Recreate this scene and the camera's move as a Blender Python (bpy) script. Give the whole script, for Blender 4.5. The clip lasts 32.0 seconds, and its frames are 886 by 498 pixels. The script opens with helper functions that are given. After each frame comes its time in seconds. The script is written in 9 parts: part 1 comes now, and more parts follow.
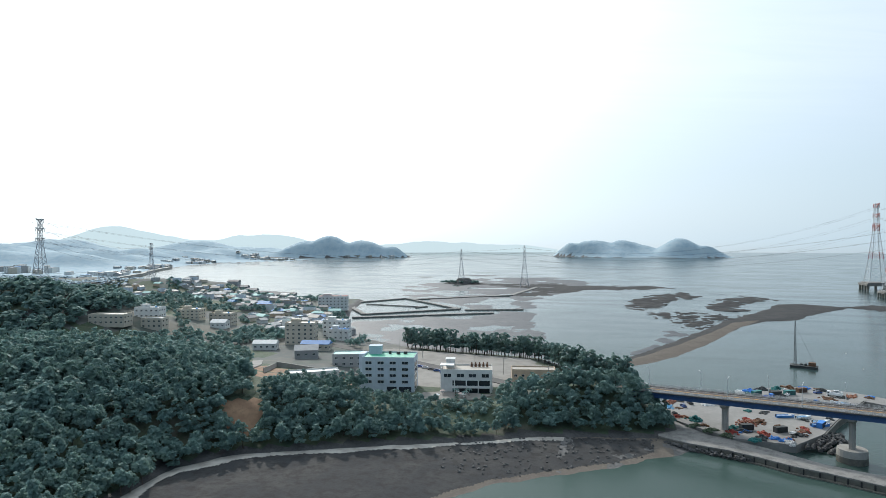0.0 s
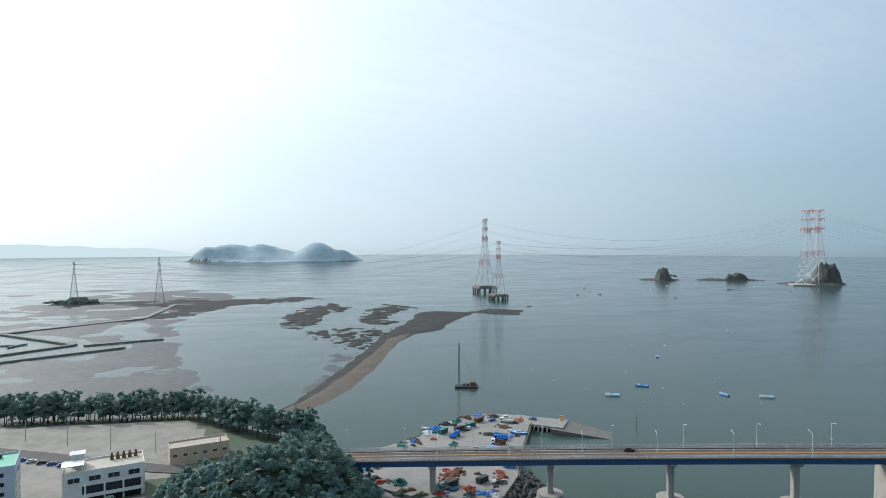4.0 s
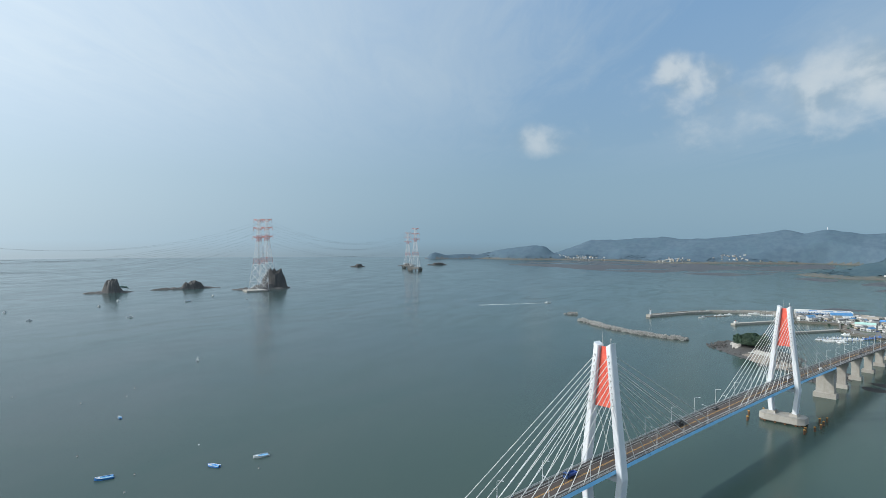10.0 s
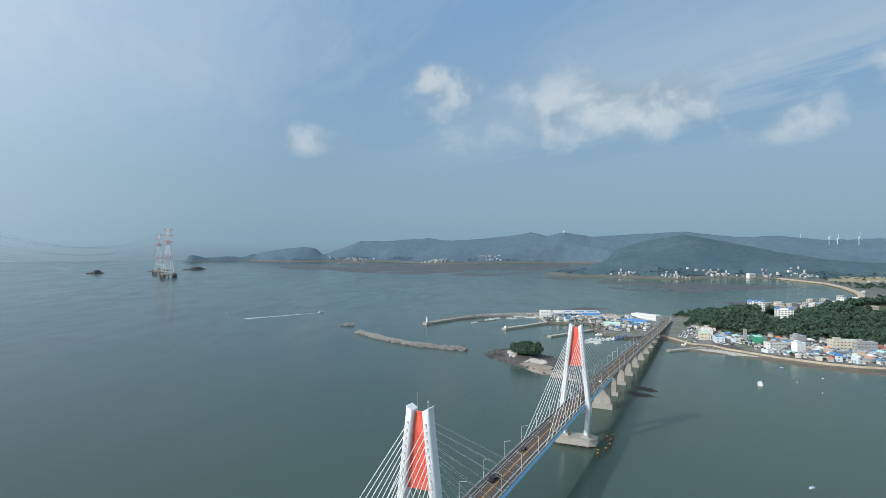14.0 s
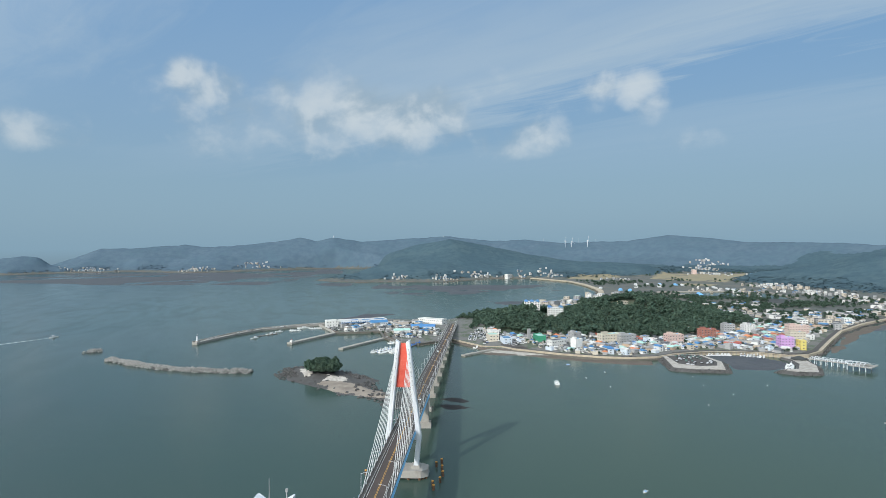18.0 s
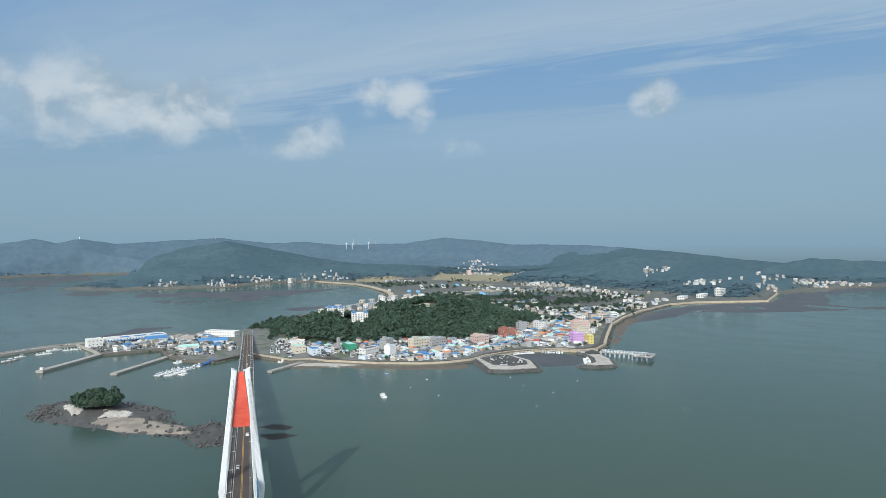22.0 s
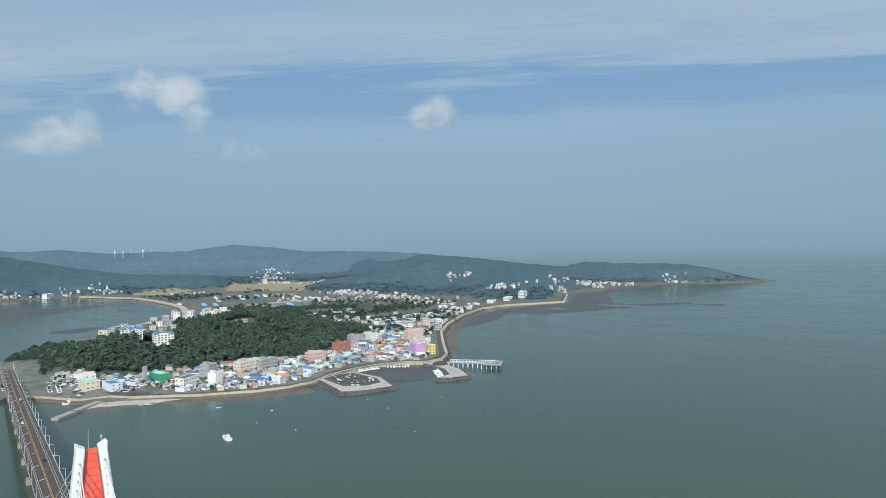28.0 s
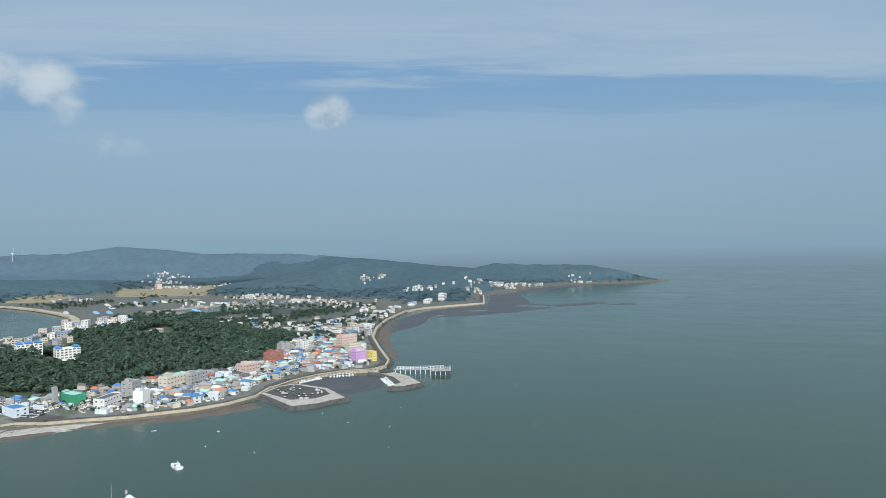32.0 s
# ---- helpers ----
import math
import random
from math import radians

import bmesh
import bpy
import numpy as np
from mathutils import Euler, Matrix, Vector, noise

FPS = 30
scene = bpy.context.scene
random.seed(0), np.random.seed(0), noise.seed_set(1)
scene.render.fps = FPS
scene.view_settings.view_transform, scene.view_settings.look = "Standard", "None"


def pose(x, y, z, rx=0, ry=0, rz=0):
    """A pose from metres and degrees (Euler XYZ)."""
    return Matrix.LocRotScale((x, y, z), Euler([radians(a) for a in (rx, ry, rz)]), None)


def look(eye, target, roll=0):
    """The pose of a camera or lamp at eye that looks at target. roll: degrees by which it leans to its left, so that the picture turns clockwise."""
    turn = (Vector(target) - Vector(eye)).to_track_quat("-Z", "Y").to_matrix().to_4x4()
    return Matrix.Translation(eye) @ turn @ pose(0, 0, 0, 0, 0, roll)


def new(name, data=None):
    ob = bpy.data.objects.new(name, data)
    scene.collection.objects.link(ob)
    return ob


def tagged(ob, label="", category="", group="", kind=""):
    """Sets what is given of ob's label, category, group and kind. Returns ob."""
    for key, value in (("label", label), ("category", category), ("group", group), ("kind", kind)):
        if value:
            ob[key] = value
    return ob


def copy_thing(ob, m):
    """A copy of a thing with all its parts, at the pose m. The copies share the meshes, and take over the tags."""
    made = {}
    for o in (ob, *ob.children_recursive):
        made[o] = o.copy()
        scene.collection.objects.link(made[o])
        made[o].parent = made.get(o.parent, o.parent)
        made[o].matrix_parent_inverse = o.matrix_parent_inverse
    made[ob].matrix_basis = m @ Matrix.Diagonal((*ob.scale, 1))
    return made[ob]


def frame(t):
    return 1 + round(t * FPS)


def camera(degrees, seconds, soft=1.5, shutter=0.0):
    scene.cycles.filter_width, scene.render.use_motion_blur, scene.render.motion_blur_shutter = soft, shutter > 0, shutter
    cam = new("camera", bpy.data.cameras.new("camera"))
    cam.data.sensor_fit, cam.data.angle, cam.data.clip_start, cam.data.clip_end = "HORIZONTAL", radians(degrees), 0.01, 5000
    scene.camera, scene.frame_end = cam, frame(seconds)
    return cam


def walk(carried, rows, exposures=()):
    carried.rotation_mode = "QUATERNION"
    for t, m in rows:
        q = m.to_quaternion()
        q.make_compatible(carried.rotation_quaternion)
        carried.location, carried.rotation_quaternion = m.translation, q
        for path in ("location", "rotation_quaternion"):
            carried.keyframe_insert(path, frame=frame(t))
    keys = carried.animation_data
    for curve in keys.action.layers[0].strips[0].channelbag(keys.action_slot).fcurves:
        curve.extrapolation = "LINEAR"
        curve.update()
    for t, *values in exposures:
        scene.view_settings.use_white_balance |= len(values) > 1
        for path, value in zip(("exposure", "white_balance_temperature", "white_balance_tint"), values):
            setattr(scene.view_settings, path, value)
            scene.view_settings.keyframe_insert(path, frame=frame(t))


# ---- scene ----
cam = camera(71.7, 32.0, soft=0.7)
PATH = [
    (0, (-0.94, 3.999, 90.424), (-1.489, 5.922, 90.397), -0.1),
    (0.5, (-6.555, 9.962, 92.476), (-6.966, 11.919, 92.452), -0.2),
    (1, (-11.729, 16.202, 94.993), (-11.997, 18.184, 94.971), -0.2),
    (1.5, (-15.861, 22.515, 97.479), (-15.985, 24.511, 97.458), -0.2),
    (2, (-19.427, 30.052, 99.903), (-19.407, 32.052, 99.88), -0.1),
    (2.5, (-22.214, 37.983, 102.095), (-22.049, 39.976, 102.072), -0.1),
    (3, (-24.201, 45.837, 104.263), (-23.891, 47.813, 104.239), -0.0),
    (3.5, (-25.419, 54.246, 106.169), (-24.966, 56.193, 106.145), 0.0),
    (5.5, (-22.86, 89.074, 116.292), (-21.873, 90.813, 116.262), 0.1),
    (6, (-20.668, 97.809, 117.652), (-19.561, 99.474, 117.625), -0.0),
    (6.5, (-17.208, 106.94, 119.111), (-15.982, 108.52, 119.083), -0.0),
    (7, (-13.04, 116.112, 120.631), (-11.702, 117.598, 120.604), 0.0),
    (7.5, (-8.853, 123.755, 122.084), (-7.41, 125.14, 122.057), 0.0),
    (8, (-3.986, 130.834, 123.652), (-2.442, 132.105, 123.626), 0.2),
    (8.5, (3.031, 137.108, 125.114), (4.664, 138.263, 125.089), 0.2),
    (9, (10.422, 142.302, 126.935), (12.133, 143.337, 126.91), 0.1),
    (9.5, (17.649, 147.472, 128.751), (19.424, 148.393, 128.726), 0.2),
    (10, (25.295, 151.983, 130.258), (27.12, 152.802, 130.232), 0.2),
    (10.5, (33.392, 156.056, 131.739), (35.256, 156.778, 131.715), 0.2),
    (11, (41.952, 160.395, 133.195), (43.85, 161.025, 133.172), 0.1),
    (11.5, (51.78, 164.4, 134.738), (53.707, 164.934, 134.715), -0.1),
    (12, (61.074, 168.21, 136.387), (63.025, 168.649, 136.364), -0.1),
    (12.5, (69.709, 171.658, 138.094), (71.677, 172.013, 138.068), 0.1),
    (13, (78.293, 174.716, 139.711), (80.275, 174.985, 139.686), 0.1),
    (13.5, (87.364, 177.868, 141.083), (89.355, 178.05, 141.056), 0.1),
    (14, (96.283, 180.657, 141.937), (98.28, 180.753, 141.913), 0.2),
    (14.5, (105.471, 183.83, 142.724), (107.471, 183.836, 142.703), -0.0),
    (16.5, (138.445, 197.465, 143.24), (140.409, 197.088, 143.225), -0.3),
    (17, (146.923, 201.112, 143.264), (148.866, 200.64, 143.252), -0.3),
    (17.5, (155.35, 203.873, 142.768), (157.27, 203.313, 142.756), -0.5),
    (18, (163.453, 207.292, 142.058), (165.345, 206.643, 142.05), -0.4),
    (18.5, (172.324, 211.716, 141.782), (174.182, 210.977, 141.776), -0.5),
    (19, (181.553, 215.117, 142.046), (183.373, 214.29, 142.04), -0.5),
    (19.5, (189.892, 217.993, 142.377), (191.672, 217.081, 142.372), -0.5),
    (20, (198.193, 220.105, 142.596), (199.929, 219.112, 142.591), -0.5),
    (20.5, (206.752, 221.749, 142.934), (208.441, 220.678, 142.93), -0.6),
    (21, (215.103, 223.611, 143.22), (216.743, 222.466, 143.215), -0.6),
    (21.5, (223.033, 224.987, 143.538), (224.622, 223.773, 143.532), -0.6),
    (22, (231.404, 225.863, 143.84), (232.939, 224.581, 143.833), -0.5),
    (22.5, (239.078, 227.323, 144.358), (240.557, 225.976, 144.349), -0.4),
    (23, (246.517, 228.933, 144.923), (247.936, 227.523, 144.915), -0.5),
    (23.5, (254.243, 230.037, 144.668), (255.603, 228.571, 144.661), -0.3),
    (24, (262.64, 230.106, 144.521), (263.945, 228.589, 144.518), -0.8),
    (24.5, (271.323, 229.329, 144.63), (272.58, 227.773, 144.627), -0.8),
    (25, (280.092, 228.099, 144.914), (281.305, 226.509, 144.911), -0.6),
    (25.5, (288.18, 227.278, 144.714), (289.355, 225.66, 144.712), -0.8),
    (26, (296.193, 226.385, 144.556), (297.332, 224.741, 144.556), -0.9),
    (26.5, (304.455, 225.388, 144.453), (305.558, 223.719, 144.454), -0.9),
    (28.5, (339.619, 220.878, 144.706), (340.594, 219.131, 144.713), -0.9),
    (29, (348.072, 220.123, 144.744), (349.011, 218.357, 144.751), -0.8),
    (29.5, (356.655, 219.518, 145.098), (357.557, 217.733, 145.105), -0.9),
    (30, (364.948, 219.167, 145.436), (365.813, 217.363, 145.442), -0.9),
    (30.5, (373.0, 219.574, 145.677), (373.827, 217.752, 145.683), -1.0),
    (31, (381.255, 220.582, 145.862), (382.043, 218.745, 145.869), -1.0),
    (31.5, (389.543, 221.641, 146.033), (390.293, 219.787, 146.041), -1.0),
    (32, (397.582, 223.01, 146.138), (398.288, 221.139, 146.144), -1.1),
]
walk(cam, [(t, look(eye, target, roll)) for t, eye, target, roll in PATH])

# ---- world, sun, sky ----
SUN_DIR = Vector((-0.497, 0.698, 0.515)).normalized()
sun_data = bpy.data.lights.new("sun", "SUN")
sun_data.energy, sun_data.angle, sun_data.color = 3.2, radians(0.6), (1.0, 0.97, 0.91)
sun = new("sun", sun_data)
sun.rotation_euler = SUN_DIR.to_track_quat("Z", "Y").to_euler()

world = bpy.data.worlds.new("sky")
scene.world = world
world.use_nodes = True
wn, wl = world.node_tree.nodes, world.node_tree.links
wn.clear()


def wmath(op, a, b=0.0, clamp=False):
    n = wn.new("ShaderNodeMath")
    n.operation, n.use_clamp = op, clamp
    for i, v in enumerate((a, b)):
        if isinstance(v, (int, float)):
            n.inputs[i].default_value = v
        else:
            wl.new(v, n.inputs[i])
    return n.outputs[0]


def wmix(fac, a, b, mode="MIX"):
    n = wn.new("ShaderNodeMix")
    n.data_type, n.blend_type = "RGBA", mode
    for sock, v in ((n.inputs[0], fac), (n.inputs[6], a), (n.inputs[7], b)):
        if isinstance(v, (int, float)):
            sock.default_value = v
        elif isinstance(v, tuple):
            sock.default_value = (*v, 1.0)
        else:
            wl.new(v, sock)
    return n.outputs[2]


coord = wn.new("ShaderNodeTexCoord").outputs["Generated"]
sep = wn.new("ShaderNodeSeparateXYZ")
wl.new(coord, sep.inputs[0])
up = sep.outputs[2]


def wdot(v):
    n = wn.new("ShaderNodeVectorMath")
    n.operation = "DOT_PRODUCT"
    wl.new(coord, n.inputs[0])
    n.inputs[1].default_value = v
    return n.outputs["Value"]


def wnoise(scale, detail, rough, stretch=(1, 1, 1), offset=(0, 0, 0), distort=0.0):
    m = wn.new("ShaderNodeMapping")
    m.inputs["Scale"].default_value = stretch
    m.inputs["Location"].default_value = offset
    wl.new(coord, m.inputs[0])
    n = wn.new("ShaderNodeTexNoise")
    n.inputs["Scale"].default_value, n.inputs["Detail"].default_value = scale, detail
    n.inputs["Roughness"].default_value, n.inputs["Distortion"].default_value = rough, distort
    wl.new(m.outputs[0], n.inputs["Vector"])
    return n.outputs["Fac"]


def wramp(v, stops):
    n = wn.new("ShaderNodeValToRGB")
    el = n.color_ramp.elements
    el[0].position, el[0].color = stops[0][0], (*stops[0][1], 1)
    el[1].position, el[1].color = stops[-1][0], (*stops[-1][1], 1)
    for p, c in stops[1:-1]:
        el.new(p).color = (*c, 1)
    wl.new(v, n.inputs[0])
    return n.outputs[0]


nishita = wn.new("ShaderNodeTexSky")
nishita.sky_type, nishita.sun_disc = "NISHITA", False
nishita.sun_elevation = math.asin(SUN_DIR.z)
nishita.sun_rotation = math.atan2(SUN_DIR.x, SUN_DIR.y)
nishita.air_density, nishita.dust_density = 1.0, 2.5

# hazy late-summer sky: pale at the rim, bluer above
body = wramp(wmath("ADD", wmath("MULTIPLY", up, 0.5), 0.5), [
    (0.0, (0.10, 0.14, 0.15)), (0.488, (0.205, 0.31, 0.39)), (0.4995, (0.248, 0.395, 0.51)), (0.55, (0.252, 0.402, 0.53)),
    (0.62, (0.195, 0.362, 0.57)), (0.69, (0.162, 0.337, 0.59)), (0.78, (0.42, 0.56, 0.72)), (0.90, (0.72, 0.90, 1.05)), (1.0, (0.84, 1.02, 1.18))])
glow_dot = wmath("MAXIMUM", wdot(SUN_DIR), 0.0)
broad = wmath("MAXIMUM", wmath("MULTIPLY", wmath("ADD", wdot(SUN_DIR), 0.25), 0.8), 0.0)
glow = wmath("ADD", wmath("MULTIPLY", wmath("POWER", broad, 1.4), 0.75), wmath("MULTIPLY", wmath("POWER", glow_dot, 12), 1.6))
# thin high veil: long streaks on a level sheet, all drawn out along one wind
flatten = wmath("MAXIMUM", up, 0.04)
sx_, sy_ = wmath("DIVIDE", sep.outputs[0], flatten), wmath("DIVIDE", sep.outputs[1], flatten)
run = wmath("ADD", wmath("MULTIPLY", sx_, 0.912), wmath("MULTIPLY", sy_, 0.41))
cross = wmath("ADD", wmath("SUBTRACT", sy_, wmath("MULTIPLY", sx_, 0.45)), 3.8)


def streak_noise(along_, across_, detail, rough, distort):
    c = wn.new("ShaderNodeCombineXYZ")
    wl.new(wmath("MULTIPLY", run, along_), c.inputs[0])
    wl.new(wmath("MULTIPLY", cross, across_), c.inputs[1])
    n = wn.new("ShaderNodeTexNoise")
    n.inputs["Scale"].default_value, n.inputs["Detail"].default_value = 1.0, detail
    n.inputs["Roughness"].default_value, n.inputs["Distortion"].default_value = rough, distort
    wl.new(c.outputs[0], n.inputs["Vector"])
    return n.outputs["Fac"]


coarse, fine_ = streak_noise(0.42, 0.8, 5, 0.5, 0.3), streak_noise(0.8, 3.2, 8, 0.66, 0.8)
wander = wmath("ADD", wmath("MULTIPLY", wmath("SUBTRACT", coarse, 0.5), 2.0), wmath("MULTIPLY", wmath("SUBTRACT", fine_, 0.5), 1.5))
banded = wmath("MULTIPLY", wmath("ADD", wmath("ADD", cross, wander), 6.0), 1 / 12)
streaks = wramp(banded, [(0.0, (0.75,) * 3), (0.33, (0.68,) * 3), (0.395, (0.5,) * 3), (0.43, (0.10,) * 3), (0.487, (0.06,) * 3), (0.515, (0.74,) * 3), (0.57, (0.98,) * 3), (0.62, (0.6,) * 3), (0.66, (0.26,) * 3), (0.73, (0.2,) * 3), (0.80, (0.62,) * 3), (1.0, (0.9,) * 3)])
veil_mask = wmath("MULTIPLY", wmath("MULTIPLY", streaks, wramp(fine_, [(0.3, (0.8,) * 3), (0.7, (1.1,) * 3)])), wramp(up, [(0.10, (0, 0, 0)), (0.24, (1, 1, 1))]), True)
colour = wmix(wmath("MULTIPLY", veil_mask, 0.85), body, (0.42, 0.54, 0.64))
# heaped clouds: bearing and height of each lobe, its half width and half height, all in degrees, and its thickness
puff, curd = wnoise(11.0, 6, 0.5, (1, 1, 1.25), (0.3, 1.7, 0.0), 0.3), wnoise(34.0, 6, 0.55, (1, 1, 1.2), (2.3, 0.7, 0.0), 0.2)
fluff = wmath("ADD", wmath("MULTIPLY", wmath("SUBTRACT", puff, 0.5), 1.5), wmath("MULTIPLY", wmath("SUBTRACT", curd, 0.5), 0.8))
CLOUDS = [
    (-9, 11.8, 15, 4.2, 0.36), (3.3, 14.6, 1.9, 1.6, 0.8), (1.2, 13.8, 2.6, 2.0, 0.8), (-0.8, 12.3, 2.6, 2.0, 0.55), (-4.4, 14.0, 1.5, 1.6, 0.45),
    (-8.3, 12.2, 3.4, 2.9, 0.7), (-11.8, 12.4, 3.8, 3.1, 0.85), (-15.5, 11.6, 4.2, 2.8, 0.85), (-18.0, 12.4, 3.2, 2.7, 0.95), (-9.0, 10.2, 4.5, 1.7, 0.45), (-19.5, 10.8, 2.8, 1.7, 0.6),
    (-23.5, 10.0, 2.3, 1.7, 0.45), (-28.0, 10.1, 2.7, 1.7, 0.7), (-26.0, 9.0, 3.4, 1.2, 0.4),
    (-33.6, 13.9, 1.7, 1.4, 0.65), (-36.4, 13.6, 2.0, 1.7, 0.8), (-37.8, 12.3, 1.4, 1.7, 0.5), (-33.0, 12.7, 1.9, 1.1, 0.3), (-40.8, 9.0, 2.5, 1.0, 0.3),
    (-59.3, 12.8, 2.1, 1.8, 0.85), (-61.0, 11.9, 2.6, 1.4, 0.4), (20.2, 9.8, 2.0, 1.4, 0.35), (15.2, 9.2, 2.8, 1.5, 0.6), (12.8, 8.6, 2.4, 1.0, 0.35)]
field = None
for az, el, half, tall, thick in CLOUDS:
    az, el = radians(az), radians(el)
    c = Vector((math.cos(el) * math.cos(az), math.cos(el) * math.sin(az), math.sin(el)))
    side = Vector((0, 0, 1)).cross(c).normalized()
    a, b = wdot(side / radians(half * 1.3)), wdot(c.cross(side) / radians(tall * 1.22))
    r2 = wmath("ADD", wmath("MULTIPLY", a, a), wmath("MULTIPLY", b, b))
    lobe = wmath("MULTIPLY", wmath("SUBTRACT", 1.0, r2), thick)
    field = lobe if field is None else wmath("MAXIMUM", field, lobe)


def wrange(v, lo, hi):
    n = wn.new("ShaderNodeMapRange")
    n.interpolation_type = "SMOOTHSTEP"
    n.inputs[1].default_value, n.inputs[2].default_value = lo, hi
    wl.new(v, n.inputs[0])
    return n.outputs[0]


heap_mask = wmath("MULTIPLY", wrange(wmath("ADD", field, wmath("MULTIPLY", fluff, 0.85)), 0.02, 1.05), 0.86)
# the sunny side of each heap against its shaded underside
lee = wnoise(11.0, 6, 0.5, (1, 1, 1.25), (0.318, 1.675, -0.045), 0.3)
relief = wmath("ADD", wmath("MULTIPLY", wmath("SUBTRACT", puff, lee), 3.2), wmath("MULTIPLY", fluff, 0.9))
lit = wmix(wrange(wmath("ADD", relief, wmath("MULTIPLY", field, 0.35)), -0.35, 0.65), (0.31, 0.42, 0.51), (0.61, 0.68, 0.72))
colour = wmix(heap_mask, colour, lit)
shine = wn.new("ShaderNodeVectorMath")
shine.operation = "SCALE"
shine.inputs[0].default_value = (0.96, 1.0, 1.0)
wl.new(glow, shine.inputs["Scale"])
colour = wmix(1.0, colour, shine.outputs[0], "ADD")
bg1, bg2, add = wn.new("ShaderNodeBackground"), wn.new("ShaderNodeBackground"), wn.new("ShaderNodeAddShader")
wl.new(colour, bg1.inputs[0])
bg1.inputs[1].default_value = 0.9
wl.new(nishita.outputs[0], bg2.inputs[0])
bg2.inputs[1].default_value = 0.012
wl.new(bg1.outputs[0], add.inputs[0])
wl.new(bg2.outputs[0], add.inputs[1])
wl.new(add.outputs[0], wn.new("ShaderNodeOutputWorld").inputs[0])


# ---- materials ----
def mat(name, colour, rough=0.7, metal=0.0, spots=(), bump=0.0, bump_size=1.0, vary=0.0, island=0.0, spec=0.5, thin=0.0, sheen=0.0):
    """A procedural surface. spots: (size, colour, amount, low, high) stains laid over the colour; vary: by object; island: by piece."""
    m = bpy.data.materials.new(name)
    m.use_nodes = True
    n, l = m.node_tree.nodes, m.node_tree.links
    p = n["Principled BSDF"]
    p.inputs["Roughness"].default_value, p.inputs["Metallic"].default_value = rough, metal
    p.inputs["Specular IOR Level"].default_value = spec
    p.inputs["Sheen Weight"].default_value, p.inputs["Sheen Roughness"].default_value = sheen, 0.6
    p.inputs["Sheen Tint"].default_value = (0.62, 0.90, 0.84, 1.0)
    geo = n.new("ShaderNodeNewGeometry")

    def mixed(fac, a, b, mode="MIX"):
        x = n.new("ShaderNodeMix")
        x.data_type, x.blend_type = "RGBA", mode
        for sock, v in ((x.inputs[0], fac), (x.inputs[6], a), (x.inputs[7], b)):
            if isinstance(v, (int, float)):
                sock.default_value = v
            elif isinstance(v, tuple):
                sock.default_value = (*v, 1.0)
            else:
                l.new(v, sock)
        return x.outputs[2]

    def noisy(size, detail=6, rough_n=0.6, stretch=None):
        t = n.new("ShaderNodeTexNoise")
        t.inputs["Scale"].default_value, t.inputs["Detail"].default_value, t.inputs["Roughness"].default_value = 1.0 / size, detail, rough_n
        if stretch:
            mp = n.new("ShaderNodeMapping")
            mp.inputs["Scale"].default_value = stretch
            l.new(geo.outputs["Position"], mp.inputs[0])
            l.new(mp.outputs[0], t.inputs["Vector"])
        else:
            l.new(geo.outputs["Position"], t.inputs["Vector"])
        return t.outputs["Fac"]

    c = colour
    for spot in spots:
        size, sc, amount, lo, hi = spot[:5]
        r = n.new("ShaderNodeMapRange")
        r.inputs[1].default_value, r.inputs[2].default_value, r.inputs[4].default_value = lo, hi, amount
        l.new(noisy(size, stretch=spot[5] if len(spot) > 5 else None), r.inputs[0])
        c = mixed(r.outputs[0], c, sc)
    for amount, source in ((vary, "ob"), (island, "isl")):
        if amount:
            rnd = n.new("ShaderNodeObjectInfo").outputs["Random"] if source == "ob" else geo.outputs["Random Per Island"]
            h = n.new("ShaderNodeHueSaturation")
            r1 = n.new("ShaderNodeMapRange")
            r1.inputs[3].default_value, r1.inputs[4].default_value = 1 - amount, 1 + amount
            l.new(rnd, r1.inputs[0])
            l.new(r1.outputs[0], h.inputs["Value"])
            r2 = n.new("ShaderNodeMapRange")
            r2.inputs[3].default_value, r2.inputs[4].default_value = 0.5 - amount * 0.06, 0.5 + amount * 0.06
            l.new(rnd, r2.inputs[0])
            l.new(r2.outputs[0], h.inputs["Hue"])
            if isinstance(c, tuple):
                h.inputs["Color"].default_value = (*c, 1)
            else:
                l.new(c, h.inputs["Color"])
            c = h.outputs[0]
    if isinstance(c, tuple):
        p.inputs["Base Color"].default_value = (*c, 1)
    else:
        l.new(c, p.inputs["Base Color"])
    if thin:
        tr, mx = n.new("ShaderNodeBsdfTranslucent"), n.new("ShaderNodeMixShader")
        l.new(c, tr.inputs["Color"])
        mx.inputs[0].default_value = thin
        l.new(p.outputs[0], mx.inputs[1])
        l.new(tr.outputs[0], mx.inputs[2])
        l.new(mx.outputs[0], n["Material Output"].inputs[0])
    if bump:
        b = n.new("ShaderNodeBump")
        b.inputs["Strength"].default_value, b.inputs["Distance"].default_value = 1.0, bump
        l.new(noisy(bump_size, 8, 0.65), b.inputs["Height"])
        l.new(b.outputs[0], p.inputs["Normal"])
    return m


